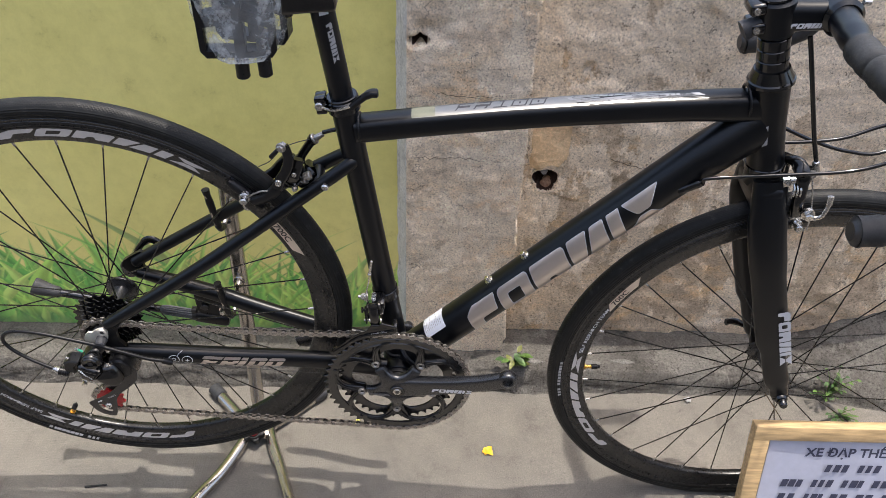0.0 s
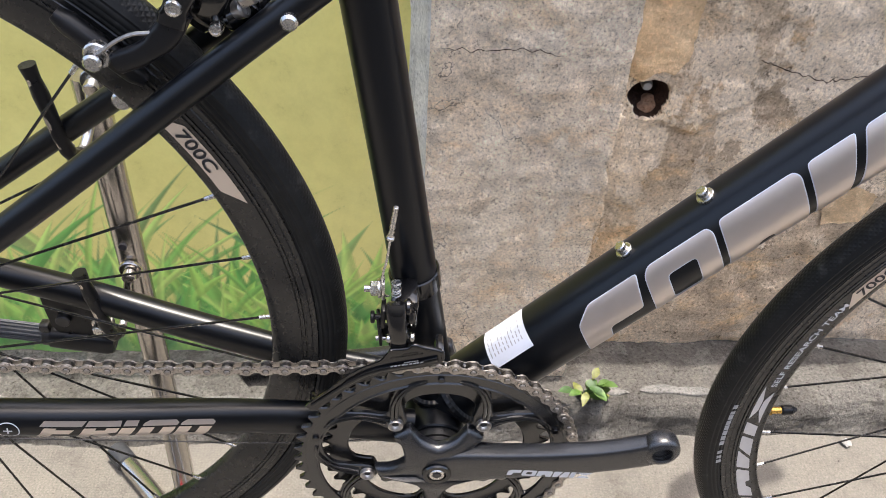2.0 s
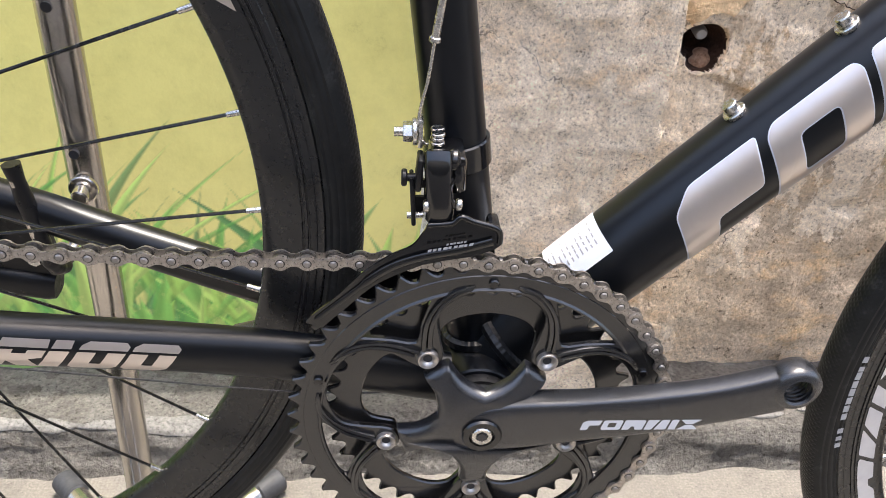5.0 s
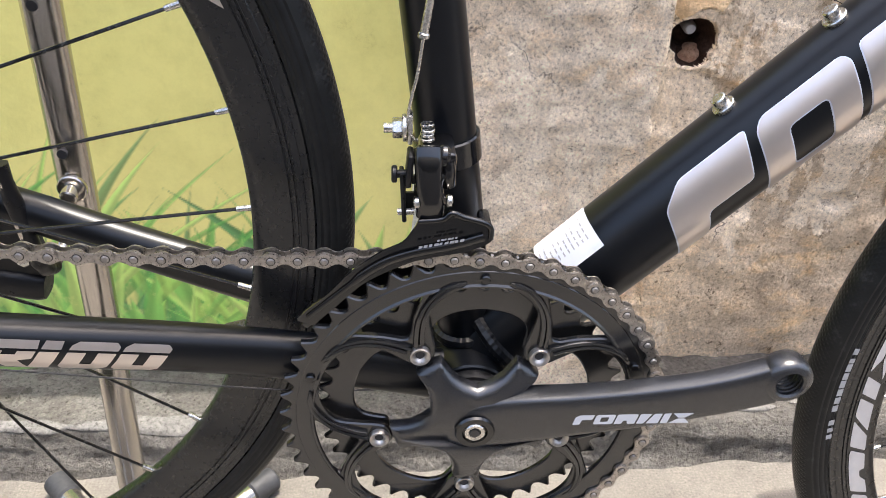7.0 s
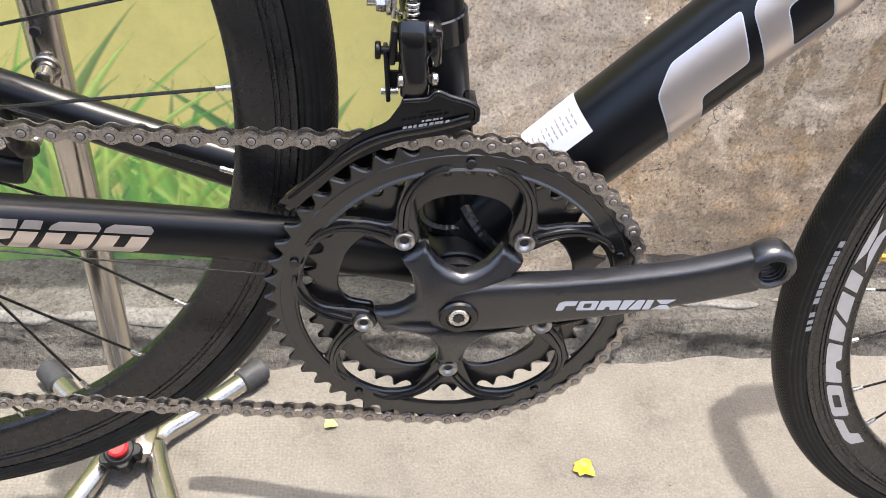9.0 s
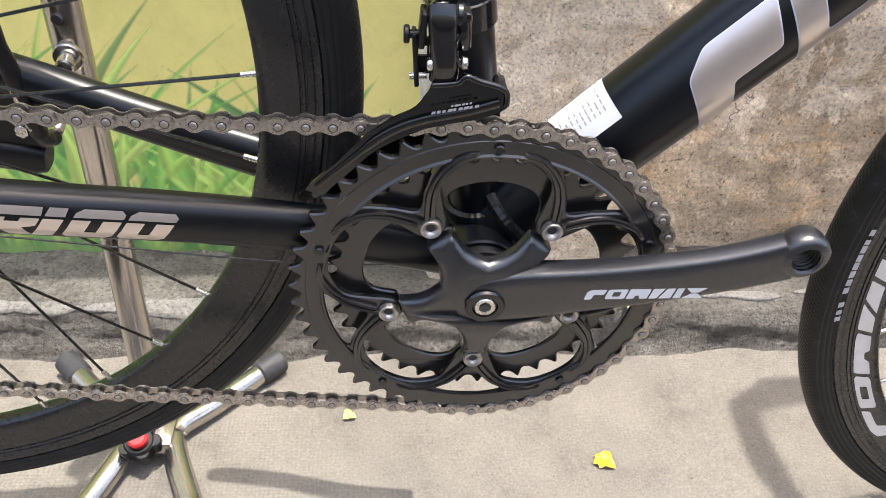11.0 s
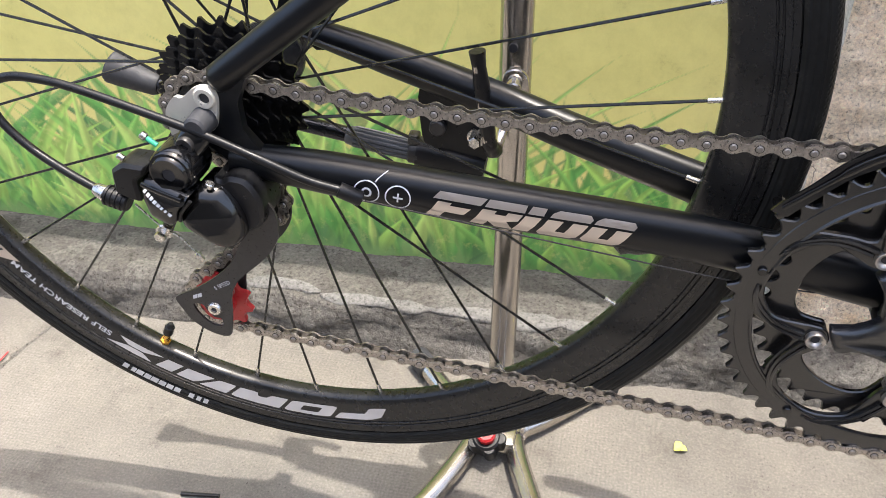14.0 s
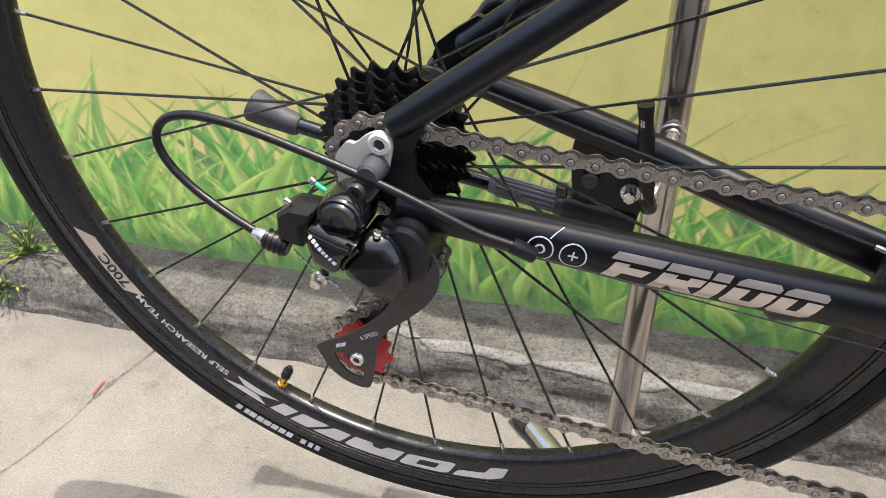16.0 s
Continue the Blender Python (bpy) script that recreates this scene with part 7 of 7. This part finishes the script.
solid("stay_ferrule", PLASTIC, lambda bm: sweep(bm, [(-0.3225, -0.0785, 0.4152), (-0.3222, -0.0785, 0.4150), (-0.3110, -0.0770, 0.4095), (-0.3100, -0.0768, 0.4090)], [(0.0028, 0.0028), (0.0045, 0.0045), (0.0046, 0.0046), (0.0038, 0.0038)], 18), label="black cable end cap")
wire("bare_cable", [(-0.3090, -0.0760, 0.4075), (-0.2000, -0.0600, 0.3800), (-0.1000, -0.0450, 0.3550), (-0.0300, -0.030, 0.342)], 0.0005, PLATE, "thin bare steel cable under the stay", 2, drawn=False)
wire("tension_cable", [(-0.4460, -0.0900, 0.3990), (-0.4325, -0.0895, 0.3830), (-0.4230, -0.0890, 0.3770), (-0.4135, -0.0890, 0.3640)], 0.0006, STEEL, "", 3, drawn=False)
solid("cable_tip", STEEL, lambda bm: cyl(bm, (-0.4150, -0.0890, 0.3662), (-0.4116, -0.0890, 0.3612), 0.0019, 0.0014, 10, 0.0003), label="crimped bright cable end")
solid("anchor_bolt", STEEL, lambda bm: (cyl(bm, (-0.4325, -0.0960, 0.3800), (-0.4325, -0.0880, 0.3806), 0.0034, seg=6), cyl(bm, (-0.4325, -0.0905, 0.3802), (-0.4325, -0.0885, 0.3806), 0.0050, seg=18), cyl(bm, (-0.4290, -0.0890, 0.3850), (-0.4325, -0.0890, 0.3806), 0.0030, seg=10)), rd, "brassy cable anchor bolt")
for q in ((-0.4405, -0.0940, 0.4320), (-0.4450, -0.0950, 0.4225)):
    solid("limit_screw", STEEL, lambda bm: cyl(bm, q, Vector(q) + V(-0.0035, 0, 0.0027), 0.0020, seg=10, bevel=0.0005), rd)
solid("seat_screw", GREEN, lambda bm: cyl(bm, (-0.4230, -0.0860, 0.4380), (-0.4285, -0.0860, 0.4420), 0.0016, seg=10), rd, "green screw sleeve")
solid("seat_screw_tip", STEEL, lambda bm: cyl(bm, (-0.4285, -0.0860, 0.4420), (-0.4315, -0.0860, 0.4445), 0.0024, seg=10, bevel=0.0006), rd)

# --- kickstand, folded up along the far chainstay
ks = solid("kickstand", PLASTIC, lambda bm: plate(bm, [blend([(-0.3120, 0.4130), (-0.2950, 0.4080), (-0.2700, 0.3980), (-0.2650, 0.3880), (-0.2640, 0.3680), (-0.2700, 0.3560), (-0.2950, 0.3580), (-0.3090, 0.3660), (-0.3130, 0.3800)], 3)], 0.0600, 0.0660), label="black folding kickstand on the chainstay")
solid("pivot_block", PLASTIC, lambda bm: sweep(bm, [(-0.268, 0.066, 0.3490), (-0.272, 0.066, 0.3497), (-0.300, 0.066, 0.3545), (-0.318, 0.066, 0.3575)], [0.0095, 0.0108, 0.0108, 0.0100], 20, 3.0), ks)
solid("kickstand_tube", TUBE, lambda bm: sweep(bm, [(-0.315, 0.0655, 0.3570), (-0.38, 0.0668, 0.3675), (-0.45, 0.0682, 0.3790), (-0.535, 0.070, 0.3965)], 0.0060, 16), ks)
ra0, rb0 = V(-0.324, 0.0656, 0.3583), V(-0.366, 0.0665, 0.3650)
rdv = (rb0 - ra0).normalized()
sleeve = solid("adjuster_sleeve", SLEEVE, lambda bm: sweep(bm, [ra0, ra0 + rdv * 0.0004, rb0 - rdv * 0.0004, rb0, rb0 + rdv * 0.006], [0.0076, 0.0068, 0.0068, 0.0076, 0.0066], 20), ks, "ribbed grey plastic length adjuster")
for k in range(14):
    ru, rw = V(0, 1, 0), rdv.cross(V(0, 1, 0)).normalized()
    ro = (ru * math.cos(6.2832 * k / 14) + rw * math.sin(6.2832 * k / 14)) * 0.0069
    solid("rib", SLEEVE, lambda bm: cyl(bm, ra0 + ro, rb0 + ro, 0.0012, seg=6), sleeve)
solid("sleeve_collar", PLATE, lambda bm: (cyl(bm, ra0 - rdv * 0.009, ra0, 0.0096, seg=24, bevel=0.001), box(bm, ra0 - rdv * 0.0045 + V(0, -0.002, 0.012), (0.008, 0.010, 0.008), None, 0.0015)), ks, "dark metal clamp collar")
solid("kickstand_foot", GREYRUB, lambda bm: sweep(bm, [(-0.520, 0.0695, 0.3935), (-0.523, 0.0695, 0.3942), (-0.532, 0.070, 0.3965), (-0.546, 0.070, 0.4020), (-0.556, 0.070, 0.4065), (-0.558, 0.070, 0.4075)], [0.0068, 0.0086, 0.0092, 0.0118, 0.0132, 0.0118], 20), ks, "grey flared rubber foot")
solid("mount_bolt", STEEL, lambda bm: (cyl(bm, (-0.2728, 0.0500, 0.3762), (-0.2728, 0.0600, 0.3762), 0.0046, seg=6, bevel=0.0006), cyl(bm, (-0.2728, 0.0580, 0.3762), (-0.2728, 0.0600, 0.3762), 0.0068, seg=18)), ks, "zinc mounting bolt")
solid("mount_bolt", PLATE, lambda bm: cyl(bm, (-0.3000, 0.0540, 0.3830), (-0.3000, 0.0600, 0.3830), 0.0060, seg=18, bevel=0.001), ks)
# reflector bracket under the chainstays
single("stay_bumper", PLASTIC, lambda bm: sweep(bm, smooth_line([(-0.135, 0.040, 0.352), (-0.115, 0.040, 0.343), (-0.088, 0.036, 0.343)], 5), [(0.008, 0.006)] * 5 + [(0.010, 0.011)] * 6, 14))

# ---- things round the bicycle ----
stand = thing("bicycle_stand", "chrome tube display stand with rubber hooks and feet", "stand")
POST = [V(-0.266, 0.112, 0.028), V(-0.2570, 0.110, 0.27), V(-0.2500, 0.108, 0.578)]
solid("post", CHROME, lambda bm: sweep(bm, smooth_line(POST, 6), [(0.0118, 0.0118)] * 13, 24), stand, "polished chrome post")
for z, x in ((0.4280, -0.2535), (0.522, -0.2515)):
    solid("post_hole", INK, lambda bm: cyl(bm, (x, 0.0950, z), (x, 0.0990, z), 0.0032, seg=16), stand)


def hook(z, x, top, y_in):
    solid("hook_washer", CHROME, lambda bm: (cyl(bm, (x + 0.002, 0.0925, z), (x + 0.002, 0.0965, z), 0.0095, seg=24, bevel=0.0008), cyl(bm, (x + 0.002, 0.084, z - 0.002), (x + 0.002, 0.0925, z), 0.0055, seg=18, bevel=0.001)), stand, "steel hook washer")
    solid("hook", CHROME, lambda bm: sweep(bm, smooth_line([(x, 0.093, z - 0.002), (x - 0.004, 0.078, z - 0.030), (x - 0.006, y_in + 0.012, z - 0.036), (x - 0.009, y_in, z - 0.020), (x - 0.0150, y_in - 0.002, top - 0.004)], 5), 0.0036, 12), stand)
    solid("hook_sleeve", PLASTIC, lambda bm: (sweep(bm, smooth_line([(x - 0.006, y_in + 0.016, z - 0.038), (x - 0.007, y_in + 0.004, z - 0.030), (x - 0.009, y_in, z - 0.010), (x - 0.0150, y_in - 0.001, top)], 5), [0.0050 + 0.0005 * math.sin(k * 2.1) for k in range(15)] + [0.0055], 14)), stand, "torn black rubber hook sleeve")


hook(0.404, -0.2535, 0.447, 0.045)
hook(0.580, -0.2430, 0.619, 0.045)
LEGS = [[(-0.385, -0.110, 0.0125), (-0.349, -0.042, 0.0125), (-0.318, 0.010, 0.0125), (-0.292, 0.075, 0.0140), (-0.290, 0.100, 0.0140), (-0.314, 0.133, 0.0130), (-0.371, 0.194, 0.0125)],
        [(-0.160, -0.110, 0.0125), (-0.193, -0.039, 0.0125), (-0.215, 0.016, 0.0125), (-0.244, 0.085, 0.0140), (-0.244, 0.110, 0.0140), (-0.220, 0.133, 0.0130), (-0.160, 0.193, 0.0125)]]
for lg in LEGS:
    solid("leg", CHROME, lambda bm: sweep(bm, smooth_line(lg, 6), 0.0105, 18), stand, "bent chrome tube leg")
    for a, b in ((lg[0], lg[1]), (lg[-1], lg[-2])):
        d = (Vector(b) - Vector(a)).normalized()
        solid("rubber_foot", GREYRUB, lambda bm: cyl(bm, Vector(a) - d * 0.004, Vector(a) + d * 0.026, 0.0126, seg=20, bevel=0.002), stand, "grey rubber foot cap")
solid("base_bracket", CHROME, lambda bm: (box(bm, (-0.268, 0.098, 0.020), (0.046, 0.038, 0.016), None, 0.003), cyl(bm, (-0.269, 0.111, 0.02), (-0.268, 0.112, 0.05), 0.0145, seg=20, bevel=0.002)), stand)
solid("bracket_knob", RED, lambda bm: cyl(bm, (-0.272, 0.080, 0.033), (-0.272, 0.076, 0.044), 0.0092, seg=24, bevel=0.002), stand, "round red plastic knob")
solid("knob_collar", PLASTIC, lambda bm: (cyl(bm, (-0.272, 0.084, 0.018), (-0.272, 0.0785, 0.036), 0.0140, seg=24, bevel=0.002), [cyl(bm, V(-0.272 + 0.0135 * math.cos(k * 1.2566), 0.084 + 0.0110 * math.sin(k * 1.2566), 0.019 + 0.005 * math.sin(k * 1.2566)), V(-0.272 + 0.0135 * math.cos(k * 1.2566), 0.079 + 0.0110 * math.sin(k * 1.2566), 0.035 + 0.005 * math.sin(k * 1.2566)), 0.0062, seg=14, bevel=0.001) for k in range(5)]), stand, "lobed black knob")

# the sign leans against the front wheel
sign = thing("sign_board", "wooden framed notice board with printed paper", "sign", at=(0, 0, 0))
S0, SW, SH = V(0.5590, -0.114, 0.003), 0.42, 0.260
lean = V(0, 0.282, 0.959)
flat = V(1, 0, 0)
out = V(0, -0.959, 0.282)


def sg(u, v, w=0.0):
    return S0 + flat * u + lean * v + out * w


def plank(bm, u0, u1, v0, v1, w0, w1):
    b2 = [bm.verts.new(sg(u, v, w)) for w in (w0, w1) for v in (v0, v1) for u in (u0, u1)]
    fs = [bm.faces.new([b2[i] for i in f]) for f in ((0, 1, 3, 2), (4, 6, 7, 5), (0, 4, 5, 1), (2, 3, 7, 6), (0, 2, 6, 4), (1, 5, 7, 3))]
    bmesh.ops.recalc_face_normals(bm, faces=fs)
    bmesh.ops.bevel(bm, geom=list({e for f in fs for e in f.edges}), offset=0.0015, segments=2, profile=0.5, affect="EDGES")


for q in ((0, SW, SH - 0.026, SH), (0, SW, 0.003, 0.029), (0, 0.026, 0.029, SH - 0.026), (SW - 0.026, SW, 0.029, SH - 0.026)):
    solid("frame_slat", WOOD, lambda bm: plank(bm, *q, -0.012, 0.008), sign, "knotty pine frame slat")
solid("backing", GREYINK, lambda bm: plank(bm, 0.022, SW - 0.022, 0.022, SH - 0.022, -0.008, -0.002), sign)
solid("paper", NOTICE, lambda bm: patch(bm, lambda u, v: sg(u, v, 0.0005 + 0.0010 * math.sin(u * 40)), 0.030, SW - 0.030, 0.030, SH - 0.030, 0, 12, 6), sign, "white printed notice")
solid("notice_word", NAVY, lambda bm: lettering(bm, "XE ĐẠP THỂ", 0.0235, lambda u, v: sg(0.090 + u, SH - 0.060 + v, 0.0014), 0.0, 0.0006), sign)
nr = random.Random(4)
for u0, v0, long, n in ((0.128, SH - 0.090, 0.16, 3), (0.062, SH - 0.121, 0.30, 6), (0.062, SH - 0.150, 0.30, 7)):
    for k in range(n):
        w = long / n * nr.uniform(0.72, 0.9)
        solid("notice_line", NAVY, lambda bm: bars(bm, lambda u, v: sg(u0 + k * long / n + u, v0 + v, 0.0030), w, 0.0150, max(2, round(w / 0.0135)), k + n), sign)

# a bag with two pedals hangs from the saddle rail
pb = thing("pedal_bag", "clear plastic bag holding two black pedals", "bag")


def pedal_body(bm, o, tilt):
    m = Matrix.Translation(o) @ Matrix.Rotation(radians(tilt), 4, "Z")
    at = lambda x, y, z: m @ V(0.84 * x + 0.004, y, z)  # noqa: E731
    o2 = [(-0.045, -0.030), (0.038, -0.032), (0.045, -0.024), (0.045, 0.050), (0.038, 0.056), (-0.045, 0.056), (-0.052, 0.045), (-0.052, -0.022)]
    h = [[(-0.044, -0.022), (-0.008, -0.024), (-0.008, 0.008), (-0.044, 0.004)], [(0.006, -0.024), (0.036, -0.024), (0.036, 0.002), (0.006, 0.010)],
         [(-0.044, 0.016), (-0.008, 0.020), (-0.008, 0.046), (-0.040, 0.046)], [(0.006, 0.022), (0.036, 0.014), (0.036, 0.046), (0.006, 0.046)]]
    plate(bm, [o2, *h], -0.010, 0.010, at)


single("pedal", PLASTIC, lambda bm: (pedal_body(bm, V(-0.172, -0.018, 0.862), 8), cyl(bm, (-0.168, -0.020, 0.842), (-0.170, -0.020, 0.826), 0.0062, seg=18), cyl(bm, (-0.170, -0.020, 0.828), (-0.1705, -0.020, 0.805), 0.0078, seg=18, bevel=0.001)), pb, "black cage pedal")
single("pedal", PLASTIC, lambda bm: (pedal_body(bm, V(-0.160, 0.012, 0.866), -6), cyl(bm, (-0.146, -0.016, 0.846), (-0.146, -0.018, 0.826), 0.0062, seg=18), cyl(bm, (-0.146, -0.018, 0.828), (-0.1455, -0.018, 0.807), 0.0078, seg=18, bevel=0.001)), pb, "black cage pedal")


def bag(bm):
    rows = []
    for k in range(13):
        t = k / 12
        z = 0.832 + 0.135 * t
        ring = []
        for j in range(28):
            a = 6.2832 * j / 28
            wob = 1 + 0.10 * noise.noise(V(math.cos(a) * 2, math.sin(a) * 2, t * 5))
            ring.append(bm.verts.new((-0.168 + 0.056 * math.cos(a) * wob * (0.70 + 0.3 * min(1, t * 3)), 0.0 + 0.042 * math.sin(a) * wob, z + 0.006 * noise.noise(V(math.cos(a) * 3, t * 4, 7)))))
        rows.append(ring)
    for a, b in zip(rows, rows[1:]):
        for j in range(28):
            bm.faces.new((a[j], a[(j + 1) % 28], b[(j + 1) % 28], b[j]))
    bm.faces.new(list(reversed(rows[0])))


single("bag_film", BAG, bag, pb, "crumpled clear plastic film")

# ---- small things on the ground ----
wr = random.Random(11)


def leaf(bm, base, way, size, wide, droop=0.3):
    w = Vector(way).normalized()
    s = w.cross(V(0, 0, 1))
    s = s.normalized() if s.length > 1e-3 else V(1, 0, 0)
    n = 6
    rows = []
    for k in range(n + 1):
        t = k / n
        p = Vector(base) + w * size * t + V(0, 0, -droop * size * t * t)
        ww = wide * math.sin(math.pi * (0.06 + 0.92 * t) ** 0.8) * 0.5
        rows.append([bm.verts.new(p - s * ww + V(0, 0, 0.18 * ww)), bm.verts.new(p), bm.verts.new(p + s * ww + V(0, 0, 0.18 * ww))])
    for a, b in zip(rows, rows[1:]):
        bm.faces.new((a[0], a[1], b[1], b[0])), bm.faces.new((a[1], a[2], b[2], b[1]))


def weed(name, label, o, count, size, wide, spread, tall, materials):
    root = thing(name, label, "weed", at=o)
    for k in range(count):
        a = wr.uniform(0, 6.28)
        h = tall * wr.uniform(0.2, 1.0)
        r = spread * wr.random()
        base = V(r * math.cos(a), r * math.sin(a) * 0.6 - 0.01, h)
        bm = bmesh.new()
        sweep(bm, smooth_line([(0, 0, 0), (base.x * 0.5, base.y * 0.5, h * 0.7), base], 3), 0.0008, 5)
        leaf(bm, base, (math.cos(a), math.sin(a) - 0.4, wr.uniform(0.0, 0.7)), size * wr.uniform(0.7, 1.2), wide * wr.uniform(0.8, 1.2))
        part("leaf", bm, materials[k % len(materials)], root)
    return root


weed("weed_plant", "small green weed with yellowing leaves at the wall foot", (0.214, 0.240, 0.046), 20, 0.021, 0.012, 0.022, 0.045, [WEED[0], WEED[1], WEED[1], WEED[2]])
weed("weed_tuft", "fine green weed in a crack of the kerb", (0.845, 0.210, 0.010), 34, 0.010, 0.006, 0.045, 0.075, [WEED[0], WEED[1]])
weed("weed_tuft", "fine green weed growing in the paving", (0.858, 0.172, 0.0), 24, 0.010, 0.006, 0.035, 0.03, [WEED[0], WEED[1]])
weed("weed_tuft", "straggling green weed on the kerb", (-1.075, 0.270, 0.045), 60, 0.010, 0.006, 0.085, 0.05, [WEED[0], WEED[1], WEED[2]])
weed("weed_tuft", "straggling green weed at the kerb foot", (-1.085, 0.225, 0.010), 40, 0.009, 0.005, 0.06, 0.05, [WEED[0], WEED[1], WEED[2]])


def petals(name, label, o, material, size, n):
    root = thing(name, label, "petal", at=o)
    for k in range(n):
        a = 6.2832 * k / n + wr.uniform(-0.4, 0.4)
        bm = bmesh.new()
        leaf(bm, (0, 0, 0.002), (math.cos(a), math.sin(a), 0.5), size * wr.uniform(0.8, 1.2), size * 0.9, 0.5)
        part("petal", bm, material, root)
    return root


petals("fallen_flower", "bright yellow fallen flower on the paving", (0.1600, 0.071, 0.001), PETAL, 0.0125, 6)
petals("fallen_petal", "pale yellow petal on the paving", (-0.086, 0.129, 0.001), PALEPETAL, 0.0085, 3)
petals("paper_scrap", "crumpled white scrap on the paving", (0.5645, 0.198, 0.005), LITTER, 0.0085, 7)
solid("red_line", RED, lambda bm: patch(bm, lambda u, v: V(-0.858 + v * 0.8 + 0.003 * u, 0.099 + u, 0.0018), 0, 0.022, -0.0012, 0.0012, 0, 4, 1), None)
tagged(bpy.data.objects["red_line"], "short red mark on the paving joint", "mark", kind="structure")
tg = solid("twig", PLASTIC, lambda bm: sweep(bm, [(-0.555, -0.022, 0.0025), (-0.517, -0.017, 0.0028)], [0.0022, 0.0018], 8), None)
tagged(tg, "short black stick lying on the paving", "stick")
